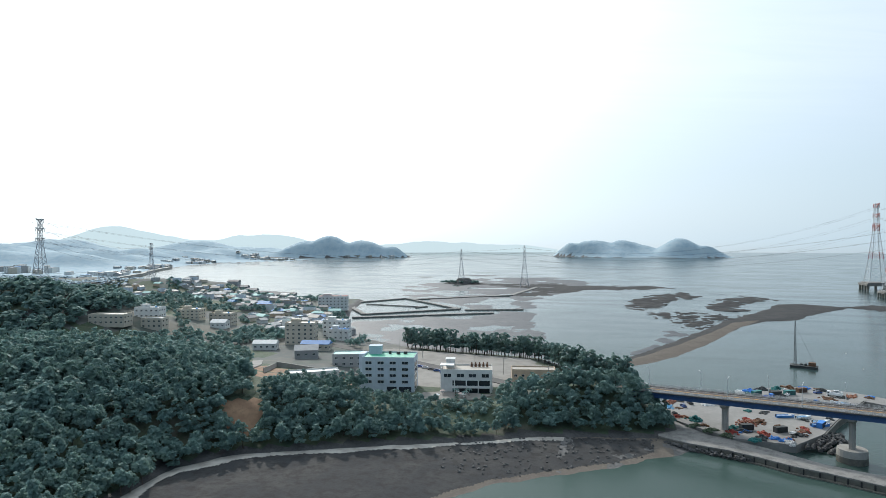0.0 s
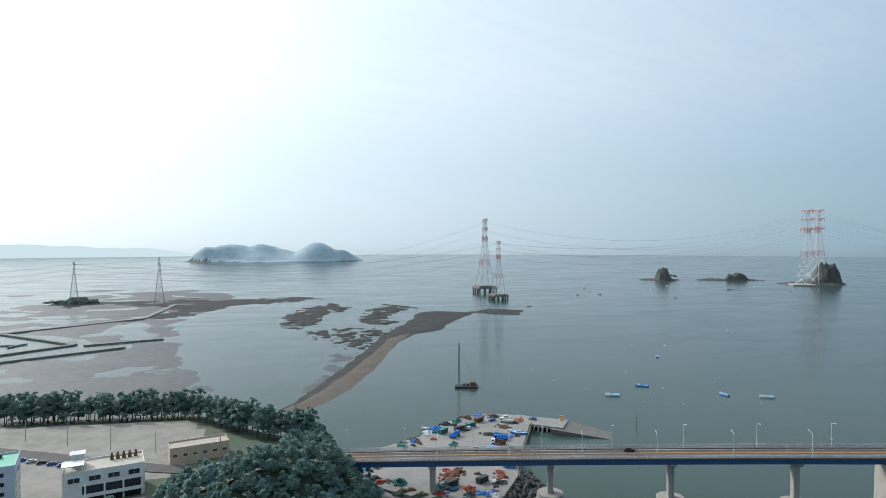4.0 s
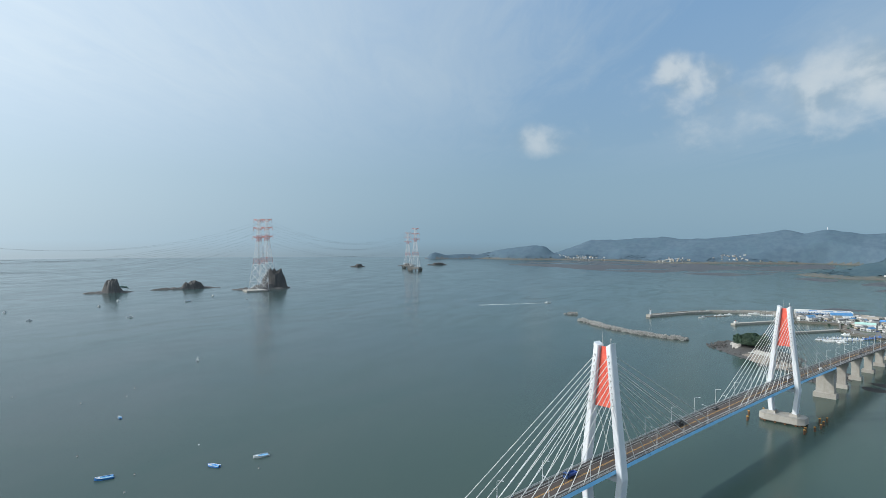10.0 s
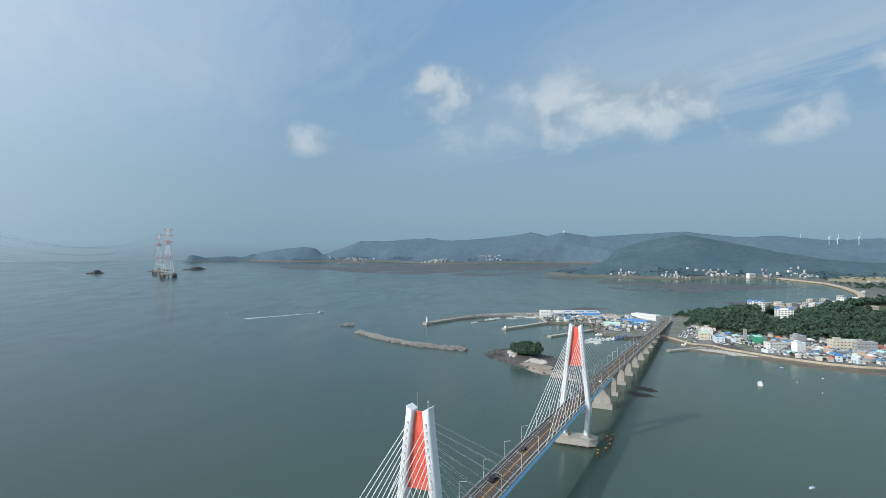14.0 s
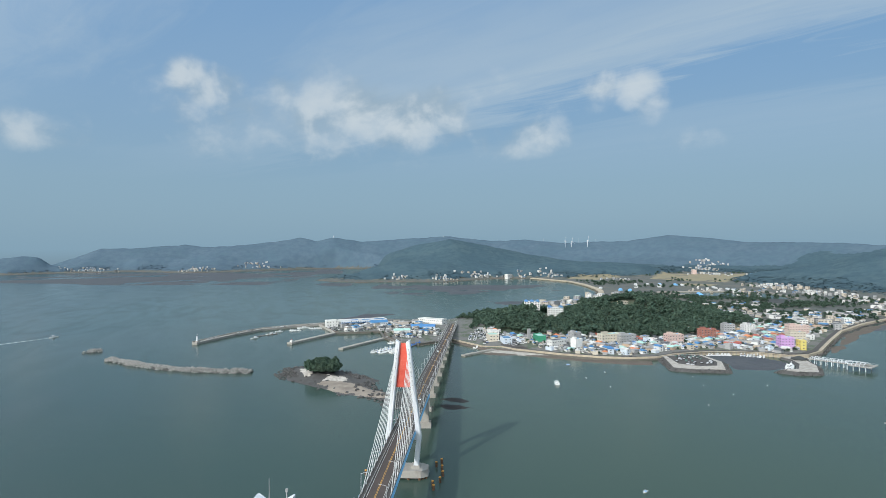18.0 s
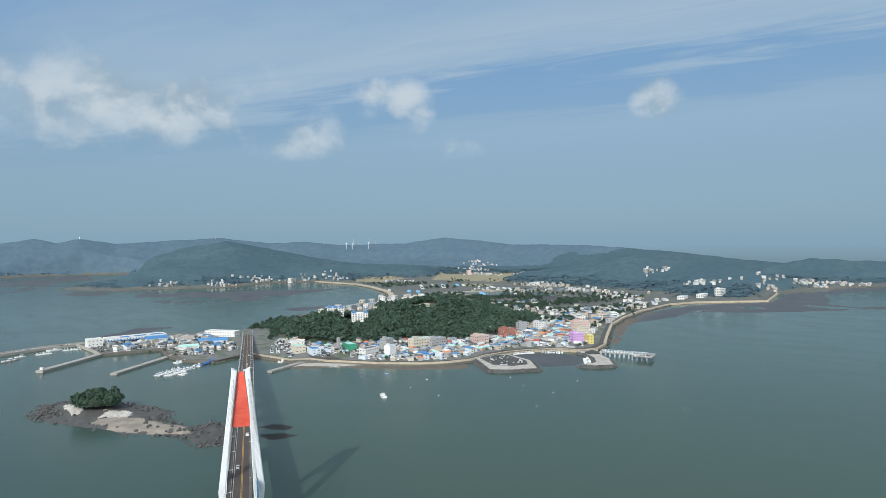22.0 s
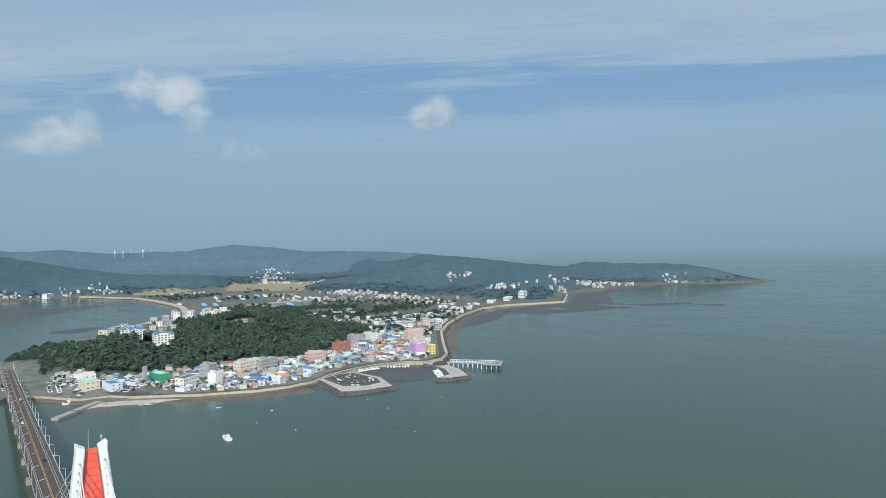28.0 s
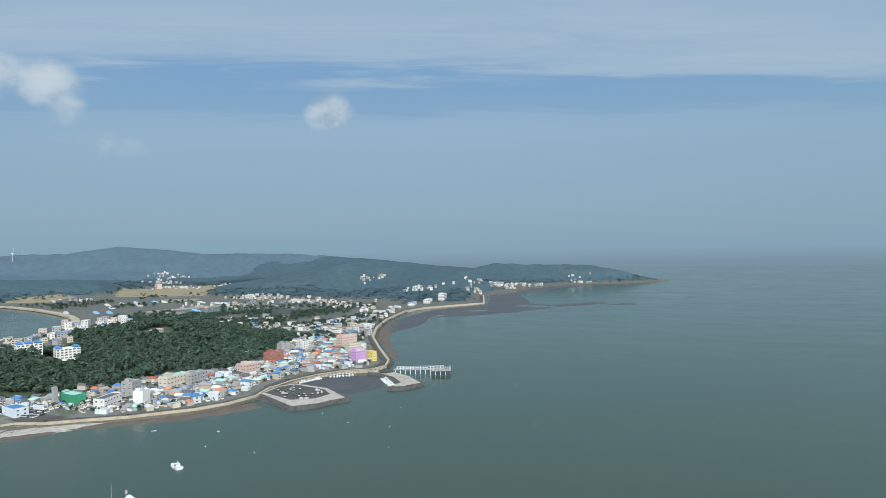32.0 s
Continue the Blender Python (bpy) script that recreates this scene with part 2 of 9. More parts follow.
M = {}
M["asphalt"] = mat("asphalt", (0.06, 0.058, 0.056), 0.9, spots=[(6, (0.085, 0.075, 0.068), 0.8, 0.4, 0.65), (0.6, (0.04, 0.04, 0.04), 0.5, 0.5, 0.7)], bump=0.01, bump_size=0.05)
M["deck_red"] = mat("worn_road_surface", (0.058, 0.046, 0.042), 0.9, spots=[(9, (0.078, 0.058, 0.050), 0.8, 0.4, 0.65), (1.2, (0.05, 0.045, 0.043), 0.6, 0.5, 0.7)])
M["line_yellow"] = mat("yellow_paint", (0.55, 0.30, 0.06), 0.7, spots=[(1.5, (0.2, 0.13, 0.07), 0.7, 0.5, 0.7)])
M["line_white"] = mat("white_road_paint", (0.62, 0.62, 0.6), 0.7, spots=[(1.5, (0.2, 0.2, 0.2), 0.7, 0.5, 0.7)])
M["concrete"] = mat("weathered_concrete", (0.31, 0.295, 0.27), 0.85, spots=[(5, (0.24, 0.22, 0.19), 0.7, 0.45, 0.7), (0.8, (0.38, 0.365, 0.335), 0.4, 0.5, 0.75), (2.2, (0.15, 0.13, 0.11), 0.6, 0.58, 0.8, (1, 1, 0.12))], bump=0.03, bump_size=0.5, vary=0.08)
M["concrete_dark"] = mat("wet_concrete", (0.13, 0.12, 0.10), 0.6, spots=[(2.5, (0.07, 0.07, 0.06), 0.8, 0.4, 0.65), (0.5, (0.2, 0.19, 0.17), 0.5, 0.55, 0.75)], bump=0.05, bump_size=0.5)
M["old_concrete"] = mat("old_stained_concrete", (0.19, 0.182, 0.17), 0.9, spots=[(4, (0.10, 0.096, 0.09), 0.8, 0.45, 0.62), (0.9, (0.27, 0.26, 0.24), 0.5, 0.5, 0.7)], bump=0.04, bump_size=0.5)
M["rail"] = mat("galvanised_rail", (0.42, 0.42, 0.42), 0.55, 0.3, spots=[(3, (0.28, 0.27, 0.26), 0.6, 0.45, 0.7)])
M["white_steel"] = mat("white_painted_steel", (0.66, 0.68, 0.71), 0.5, spots=[(9, (0.55, 0.58, 0.62), 0.6, 0.45, 0.7), (2.5, (0.4, 0.40, 0.40), 0.35, 0.6, 0.8, (1, 1, 0.1))], bump=0.01, bump_size=2)
M["red_steel"] = mat("faded_red_steel", (0.66, 0.09, 0.055), 0.6, spots=[(5, (0.72, 0.16, 0.11), 0.7, 0.4, 0.65), (1.2, (0.48, 0.06, 0.045), 0.5, 0.55, 0.75, (1, 1, 0.2))])
M["blue_steel"] = mat("blue_painted_girder", (0.16, 0.42, 0.66), 0.5, spots=[(7, (0.22, 0.48, 0.69), 0.7, 0.4, 0.65), (1.5, (0.10, 0.24, 0.38), 0.5, 0.58, 0.75)])
M["navy_steel"] = mat("dark_blue_girder", (0.03, 0.085, 0.22), 0.5, spots=[(7, (0.045, 0.11, 0.25), 0.7, 0.4, 0.65), (1.5, (0.03, 0.05, 0.1), 0.5, 0.58, 0.75)])
M["cable"] = mat("cable_sheath", (0.62, 0.62, 0.6), 0.5, spots=[(3, (0.45, 0.45, 0.44), 0.5, 0.5, 0.7)])
M["lamp_steel"] = mat("lamp_steel", (0.55, 0.56, 0.57), 0.5, 0.2, vary=0.1)
M["rust"] = mat("rusty_pile", (0.16, 0.075, 0.035), 0.85, spots=[(0.8, (0.08, 0.05, 0.035), 0.8, 0.4, 0.6)])
M["orange_cap"] = mat("orange_pile_cap", (0.6, 0.3, 0.05), 0.6, spots=[(0.5, (0.3, 0.12, 0.04), 0.6, 0.45, 0.65)])
# leaves: lifted bluish colour and soft sheen imitate haze over the near woods
M["foliage"] = mat("leaves", (0.120, 0.205, 0.190), 0.7, spots=[(14, (0.150, 0.220, 0.175), 0.8, 0.42, 0.62), (4, (0.105, 0.185, 0.175), 0.8, 0.45, 0.65)], island=0.12, vary=0.12, spec=0.35, thin=0.5, sheen=0.6)
M["hill_leaves"] = mat("hill_leaves", (0.070, 0.115, 0.080), 0.85, spots=[(18, (0.090, 0.130, 0.090), 0.8, 0.42, 0.62), (5, (0.050, 0.090, 0.072), 0.8, 0.45, 0.65)], island=0.25, vary=0.12, spec=0.15, thin=0.35)
# woods of the middle hills: a little distance haze put into the base colour
M["haze_tinted_slope"] = mat("haze_tinted_wooded_slope", (0.050, 0.088, 0.107), 0.95, bump=2.0, bump_size=12, island=0.12, spots=[(120, (0.062, 0.100, 0.114), 0.9, 0.42, 0.62), (26, (0.043, 0.077, 0.096), 0.9, 0.44, 0.62)], spec=0.1)
# backlit western coast: strong haze painted as a pale blue base colour
M["haze_tinted_coast"] = mat("haze_tinted_coast", (0.34, 0.42, 0.46), 0.95, bump=1.6, bump_size=14, spots=[(120, (0.36, 0.44, 0.48), 0.9, 0.42, 0.62), (30, (0.28, 0.37, 0.43), 0.9, 0.44, 0.62)], spec=0.1)
# pine needles carry the same sheen in place of haze
M["pine"] = mat("pine_needles", (0.095, 0.165, 0.155), 0.7, spots=[(9, (0.115, 0.180, 0.138), 0.8, 0.4, 0.62)], island=0.12, vary=0.12, spec=0.35, thin=0.5, sheen=0.6)
# farthest woods: base colour bluer and paler, haze painted in
M["haze_tinted_foliage"] = mat("haze_tinted_woods", (0.083, 0.134, 0.170), 0.95, bump=1.6, bump_size=14, spots=[(160, (0.096, 0.142, 0.180), 0.9, 0.4, 0.62), (35, (0.074, 0.116, 0.156), 0.9, 0.42, 0.62)], island=0.06, spec=0.1, thin=0.1)
M["bark"] = mat("bark", (0.09, 0.065, 0.05), 0.95, spots=[(0.4, (0.05, 0.04, 0.03), 0.7, 0.4, 0.6)], bump=0.05, bump_size=0.2)
M["soil"] = mat("red_soil", (0.20, 0.12, 0.075), 0.95, spots=[(7, (0.28, 0.18, 0.11), 0.8, 0.4, 0.65), (1.5, (0.14, 0.09, 0.06), 0.6, 0.5, 0.7)], bump=0.15, bump_size=2)
M["grass"] = mat("rough_grass", (0.050, 0.078, 0.052), 0.95, spots=[(34, (0.105, 0.098, 0.076), 0.85, 0.50, 0.60), (12, (0.072, 0.090, 0.052), 0.8, 0.4, 0.62), (2.5, (0.04, 0.06, 0.025), 0.7, 0.45, 0.65)], bump=0.3, bump_size=1.5)
M["field"] = mat("farm_land", (0.085, 0.092, 0.088), 0.95, spots=[(70, (0.13, 0.122, 0.098), 0.8, 0.50, 0.60), (30, (0.062, 0.078, 0.066), 0.9, 0.5, 0.6), (8, (0.14, 0.128, 0.108), 0.5, 0.5, 0.7)])
M["paddy"] = mat("ripe_paddy", (0.25, 0.21, 0.13), 0.95, spots=[(40, (0.18, 0.165, 0.11), 0.8, 0.45, 0.6), (10, (0.28, 0.24, 0.15), 0.5, 0.5, 0.7)])
M["mud"] = mat("tidal_mud", (0.066, 0.072, 0.082), 0.66, spec=0.26, spots=[(60, (0.090, 0.094, 0.10), 0.8, 0.42, 0.62), (9, (0.052, 0.056, 0.062), 0.8, 0.48, 0.62), (1.6, (0.042, 0.044, 0.047), 0.6, 0.52, 0.7)], bump=0.25, bump_size=3)
M["dark_mud"] = mat("dark_shore_mud", (0.042, 0.043, 0.045), 0.92, spec=0.12, spots=[(22, (0.062, 0.060, 0.058), 0.9, 0.45, 0.62), (3, (0.032, 0.03, 0.029), 0.8, 0.45, 0.65)], bump=0.2, bump_size=1.2)
M["marsh"] = mat("weedy_reef", (0.038, 0.039, 0.041), 0.9, spec=0.15, spots=[(16, (0.056, 0.054, 0.053), 0.9, 0.45, 0.62), (2, (0.03, 0.028, 0.026), 0.8, 0.45, 0.65)], bump=0.3, bump_size=1.2)
M["sand"] = mat("shingle_sand", (0.125, 0.108, 0.092), 0.95, spec=0.1, spots=[(14, (0.105, 0.088, 0.077), 0.9, 0.42, 0.62), (1.5, (0.19, 0.17, 0.145), 0.5, 0.5, 0.7)], bump=0.08, bump_size=0.8)
M["pale_sand"] = mat("pale_shell_sand", (0.40, 0.375, 0.34), 0.9, spots=[(6, (0.24, 0.22, 0.195), 0.8, 0.42, 0.65)], bump=0.1, bump_size=0.8)
M["rock"] = mat("shore_rock", (0.072, 0.070, 0.068), 0.85, spots=[(5, (0.098, 0.096, 0.096), 0.9, 0.45, 0.65), (1.0, (0.05, 0.049, 0.049), 0.8, 0.45, 0.65)], bump=0.4, bump_size=1.2, island=0.25)
M["tetrapod"] = mat("breakwater_concrete", (0.26, 0.255, 0.245), 0.9, spots=[(3, (0.22, 0.21, 0.195), 0.8, 0.4, 0.65)], island=0.4)
M["dry_sand"] = mat("dry_shell_sand", (0.27, 0.235, 0.20), 0.95, spec=0.1, spots=[(12, (0.20, 0.17, 0.145), 0.9, 0.42, 0.62), (1.5, (0.33, 0.30, 0.26), 0.5, 0.5, 0.7)], bump=0.06, bump_size=0.8)
M["pale_rock"] = mat("pale_rock", (0.48, 0.45, 0.41), 0.9, spots=[(3, (0.3, 0.27, 0.24), 0.9, 0.45, 0.62)], bump=0.3, bump_size=1.5)
M["yard"] = mat("yard_concrete", (0.22, 0.21, 0.197), 0.9, spots=[(12, (0.185, 0.175, 0.163), 0.8, 0.42, 0.62), (2, (0.28, 0.27, 0.25), 0.5, 0.5, 0.7), (4, (0.13, 0.12, 0.11), 0.6, 0.6, 0.72)], bump=0.02, bump_size=0.4)
M["pave"] = mat("pale_paving", (0.22, 0.205, 0.185), 0.9, spots=[(9, (0.16, 0.145, 0.13), 0.8, 0.42, 0.62)])
M["town_ground"] = mat("town_ground", (0.13, 0.13, 0.125), 0.95, spots=[(16, (0.06, 0.085, 0.05), 0.9, 0.50, 0.56), (4, (0.2, 0.19, 0.175), 0.7, 0.5, 0.66)])
M["seawall"] = mat("tan_seawall", (0.42, 0.36, 0.27), 0.9, spots=[(8, (0.32, 0.27, 0.21), 0.8, 0.42, 0.62), (2, (0.2, 0.18, 0.15), 0.6, 0.55, 0.72)], bump=0.05, bump_size=0.6)
WALLS = [("white_render", (0.64, 0.64, 0.62)), ("cream_render", (0.50, 0.45, 0.37)), ("grey_render", (0.32, 0.325, 0.325)), ("pink_render", (0.52, 0.39, 0.35)), ("brick_red", (0.34, 0.15, 0.11)), ("pale_blue_render", (0.52, 0.58, 0.64)), ("tan_brick", (0.45, 0.34, 0.25))]
for nm, c in WALLS:
    M[nm] = mat(nm, c, 0.85, spots=[(4, tuple(x * 0.82 for x in c), 0.7, 0.42, 0.65), (1.2, tuple(x * 0.6 for x in c), 0.5, 0.58, 0.78, (1, 1, 0.2))], bump=0.02, bump_size=0.4, vary=0.1)
ROOFS = [("blue_sheet_roof", (0.06, 0.20, 0.42)), ("grey_roof", (0.28, 0.28, 0.28)), ("red_roof", (0.36, 0.10, 0.07)), ("white_roof", (0.55, 0.55, 0.54)), ("green_roof_coat", (0.05, 0.30, 0.19)), ("slate_roof", (0.10, 0.105, 0.115)), ("orange_roof", (0.55, 0.20, 0.10)), ("tan_roof", (0.36, 0.32, 0.27))]
for nm, c in ROOFS:
    M[nm] = mat(nm, c, 0.6, spots=[(3, tuple(x * 0.75 for x in c), 0.7, 0.42, 0.65)], vary=0.14)
M["pane"] = mat("dark_window_glass", (0.025, 0.032, 0.04), 0.08, vary=0.3)
M["purple"] = mat("violet_render", (0.52, 0.30, 0.58), 0.85, spots=[(4, (0.45, 0.26, 0.5), 0.6, 0.42, 0.65)])
M["yellow_wall"] = mat("yellow_render", (0.62, 0.52, 0.16), 0.85, spots=[(4, (0.52, 0.43, 0.13), 0.6, 0.42, 0.65)])
M["mint_roof"] = mat("mint_roof", (0.35, 0.55, 0.50), 0.7, spots=[(4, (0.3, 0.47, 0.43), 0.6, 0.42, 0.65)])
M["black"] = mat("black_rubber", (0.02, 0.02, 0.021), 0.8)
M["boat_white"] = mat("white_hull", (0.72, 0.73, 0.73), 0.4, spots=[(1.2, (0.5, 0.5, 0.48), 0.6, 0.5, 0.7)], vary=0.08)
M["boat_blue"] = mat("blue_hull_paint", (0.05, 0.22, 0.55), 0.45, spots=[(1.2, (0.05, 0.15, 0.35), 0.6, 0.5, 0.7)], vary=0.15)
M["boat_deck"] = mat("pale_blue_deck", (0.16, 0.42, 0.70), 0.6, spots=[(0.8, (0.15, 0.25, 0.35), 0.7, 0.5, 0.7)], vary=0.15)
M["mast_red"] = mat("red_tower_steel", (0.42, 0.20, 0.19), 0.6)
M["mast_white"] = mat("white_tower_steel", (0.62, 0.63, 0.64), 0.6)
M["mast_grey"] = mat("grey_tower_steel", (0.30, 0.31, 0.33), 0.6)
for nm, c in (("tarp_blue", (0.04, 0.20, 0.55)), ("tarp_teal", (0.03, 0.16, 0.15)), ("net_orange", (0.31, 0.13, 0.08)), ("crate_red", (0.34, 0.06, 0.045)), ("net_dark", (0.05, 0.055, 0.055)), ("car_white", (0.7, 0.7, 0.7)), ("car_black", (0.02, 0.02, 0.022)), ("car_silver", (0.42, 0.43, 0.45)), ("truck_blue", (0.03, 0.08, 0.25))):
    M[nm] = mat(nm, c, 0.45 if nm.startswith(("car", "truck")) else 0.85, spots=[(0.9, tuple(x * 0.65 for x in c), 0.6, 0.45, 0.65)], vary=0.1)

# sea water: turbid green body, wind ripples, slicks
wm = bpy.data.materials.new("sea_water")
wm.use_nodes = True
n_, l_ = wm.node_tree.nodes, wm.node_tree.links
pw = n_["Principled BSDF"]
pw.inputs["IOR"].default_value = 1.26
pw.inputs["Specular IOR Level"].default_value = 0.25
g_ = n_.new("ShaderNodeNewGeometry")


def water_noise(size, stretch=(1, 1, 1), detail=5, rough=0.55, distort=0.0):
    mp, t = n_.new("ShaderNodeMapping"), n_.new("ShaderNodeTexNoise")
    mp.inputs["Scale"].default_value = stretch
    mp.inputs["Rotation"].default_value = (0, 0, 0.5)
    l_.new(g_.outputs["Position"], mp.inputs[0])
    l_.new(mp.outputs[0], t.inputs["Vector"])
    t.inputs["Scale"].default_value, t.inputs["Detail"].default_value = 1 / size, detail
    t.inputs["Roughness"].default_value, t.inputs["Distortion"].default_value = rough, distort
    return t.outputs["Fac"]


def water_range(v, lo, hi, a, b):
    r = n_.new("ShaderNodeMapRange")
    for i, x in ((1, lo), (2, hi), (3, a), (4, b)):
        r.inputs[i].default_value = x
    l_.new(v, r.inputs[0])
    return r.outputs[0]


mixw = n_.new("ShaderNodeMix")
mixw.data_type = "RGBA"
mixw.inputs[6].default_value, mixw.inputs[7].default_value = (0.033, 0.060, 0.060, 1), (0.043, 0.065, 0.066, 1)
l_.new(water_range(water_noise(420, (1, 2.2, 1), 6, 0.6, 0.8), 0.42, 0.62, 0, 1), mixw.inputs[0])
# silt makes the water off the town greener than the open strait
silt, south = n_.new("ShaderNodeMix"), n_.new("ShaderNodeSeparateXYZ")
silt.data_type = "RGBA"
silt.inputs[7].default_value = (0.047, 0.076, 0.060, 1)
l_.new(g_.outputs["Position"], south.inputs[0])
reach_ = n_.new("ShaderNodeMath")
reach_.operation = "MULTIPLY_ADD"
l_.new(water_noise(260, (1, 1, 1), 4, 0.55, 0.6), reach_.inputs[0])
reach_.inputs[1].default_value = 500
l_.new(south.outputs[1], reach_.inputs[2])
l_.new(water_range(reach_.outputs[0], 900, 150, 0, 1), silt.inputs[0])
l_.new(mixw.outputs[2], silt.inputs[6])
l_.new(silt.outputs[2], pw.inputs["Base Color"])
l_.new(water_range(water_noise(160, (1, 3.0, 1), 6, 0.6, 1.4), 0.40, 0.66, 0.13, 0.20), pw.inputs["Roughness"])
bw_ = n_.new("ShaderNodeBump")
bw_.inputs["Strength"].default_value, bw_.inputs["Distance"].default_value = 0.24, 0.35
l_.new(water_noise(3.0, (1, 1.8, 1), 6, 0.6), bw_.inputs["Height"])
l_.new(bw_.outputs[0], pw.inputs["Normal"])
M["water"] = wm


# ---- mesh helpers ----
class Shape:
    """Collects boxes, bars and prisms into one mesh."""

    def __init__(self):
        self.v, self.f, self.mi = [], [], []

    def add(self, verts, faces, slot=0):
        k = len(self.v)
        self.v += [tuple(p) for p in verts]
        self.f += [tuple(i + k for i in q) for q in faces]
        self.mi += [slot] * len(faces)
        return self

    def box(self, c, s, m=None, slot=0, taper=1.0):
        x, y, z = s[0] / 2, s[1] / 2, s[2] / 2
        p = [Vector((i * x * (taper if k > 0 else 1), j * y * (taper if k > 0 else 1), k * z)) for k in (-1, 1) for j in (-1, 1) for i in (-1, 1)]
        p = [(m @ q if m else q) + Vector(c) for q in p]
        return self.add(p, [(0, 2, 3, 1), (4, 5, 7, 6), (0, 1, 5, 4), (2, 6, 7, 3), (0, 4, 6, 2), (1, 3, 7, 5)], slot)

    def bar(self, a, b, w, h=None, slot=0):
        a, b = Vector(a), Vector(b)
        d = (b - a).normalized()
        s = d.cross(Vector((0, 0, 1)))
        s = s.normalized() if s.length > 1e-4 else Vector((1, 0, 0))
        t = s.cross(d)
        s, t = s * w / 2, t * (h or w) / 2
        p = [q + i * s + j * t for q in (a, b) for j in (-1, 1) for i in (-1, 1)]
        return self.add(p, [(0, 1, 3, 2), (4, 6, 7, 5), (0, 4, 5, 1), (2, 3, 7, 6), (0, 2, 6, 4), (1, 5, 7, 3)], slot)

    def tube(self, a, b, r0, r1=None, n=8, slot=0):
        a, b = Vector(a), Vector(b)
        d = (b - a).normalized()
        s = d.orthogonal().normalized()
        t = d.cross(s)
        r1 = r0 if r1 is None else r1
        p = [q + r * (math.cos(2 * math.pi * i / n) * s + math.sin(2 * math.pi * i / n) * t) for q, r in ((a, r0), (b, r1)) for i in range(n)]
        return self.add(p, [(i, (i + 1) % n, n + (i + 1) % n, n + i) for i in range(n)] + [tuple(reversed(range(n))), tuple(range(n, 2 * n))], slot)

    def prism(self, poly, z0, z1, slot=0, grow=0.0):
        n = len(poly)
        cx, cy = sum(p[0] for p in poly) / n, sum(p[1] for p in poly) / n
        low = [(cx + (x - cx) * (1 + grow), cy + (y - cy) * (1 + grow), z0) for x, y in poly]
        p = low + [(x, y, z1) for x, y in poly]
        area = sum(poly[i][0] * poly[(i + 1) % n][1] - poly[(i + 1) % n][0] * poly[i][1] for i in range(n))
        f = [(i, (i + 1) % n, n + (i + 1) % n, n + i) for i in range(n)] + [tuple(range(n, 2 * n))]
        if area < 0:
            f = [tuple(reversed(q)) for q in f]
        return self.add(p, f, slot)

    def sweep(self, section, stations, slot=0):
        """section: closed (y, z) outline; stations: 4x4 matrices that carry it."""
        n = len(section)
        p = [m @ Vector((0, y, z)) for m in stations for y, z in section]
        f = [(k * n + i, k * n + (i + 1) % n, (k + 1) * n + (i + 1) % n, (k + 1) * n + i) for k in range(len(stations) - 1) for i in range(n)]
        f += [tuple(reversed(range(n))), tuple(range((len(stations) - 1) * n, len(stations) * n))]
        return self.add(p, f, slot)

    def mesh(self, name, *mats):
        me = bpy.data.meshes.new(name)
        me.from_pydata(self.v, [], self.f)
        for m in mats:
            me.materials.append(M[m] if isinstance(m, str) else m)
        if len(mats) > 1:
            me.polygons.foreach_set("material_index", self.mi)
        me.update()
        return me


def part(name, shape, mats, parent, label="", at=None):
    """One mesh object under a thing or under a part. shape: a Shape or a shared mesh."""
    me = shape if isinstance(shape, bpy.types.Mesh) else shape.mesh(name, *((mats,) if isinstance(mats, str) else mats))
    ob = new(name, me)
    ob.parent = parent
    if at is not None:
        ob.matrix_basis = at if isinstance(at, Matrix) else Matrix.Translation(at)
    return tagged(ob, label) if label else ob


def thing(name, label, category, at=(0, 0, 0), turn=0.0, group="", kind=""):
    ob = new(name)
    ob.matrix_basis = at if isinstance(at, Matrix) else pose(*at, 0, 0, turn)
    return tagged(ob, label, category, group, kind)


def solid(name, shape, mats, label, category, at=(0, 0, 0), turn=0.0, group="", kind=""):
    me = shape if isinstance(shape, bpy.types.Mesh) else shape.mesh(name, *((mats,) if isinstance(mats, str) else mats))
    ob = new(name, me)
    ob.matrix_basis = at if isinstance(at, Matrix) else pose(*at, 0, 0, turn)
    return tagged(ob, label, category, group, kind)


def inside(poly, x, y):
    """Signed distance to a polygon, positive inside; x, y arrays."""
    x, y = np.asarray(x, float), np.asarray(y, float)
    best, odd = np.full(x.shape, 1e9), np.zeros(x.shape, bool)
    n = len(poly)
    for i in range(n):
        (ax, ay), (bx, by) = poly[i], poly[(i + 1) % n]
        dx, dy = bx - ax, by - ay
        s = np.clip(((x - ax) * dx + (y - ay) * dy) / (dx * dx + dy * dy + 1e-9), 0, 1)
        best = np.minimum(best, np.hypot(ax + s * dx - x, ay + s * dy - y))
        if ay != by:
            odd ^= ((ay > y) != (by > y)) & (x < dx * (y - ay) / dy + ax)
    return np.where(odd, best, -best)


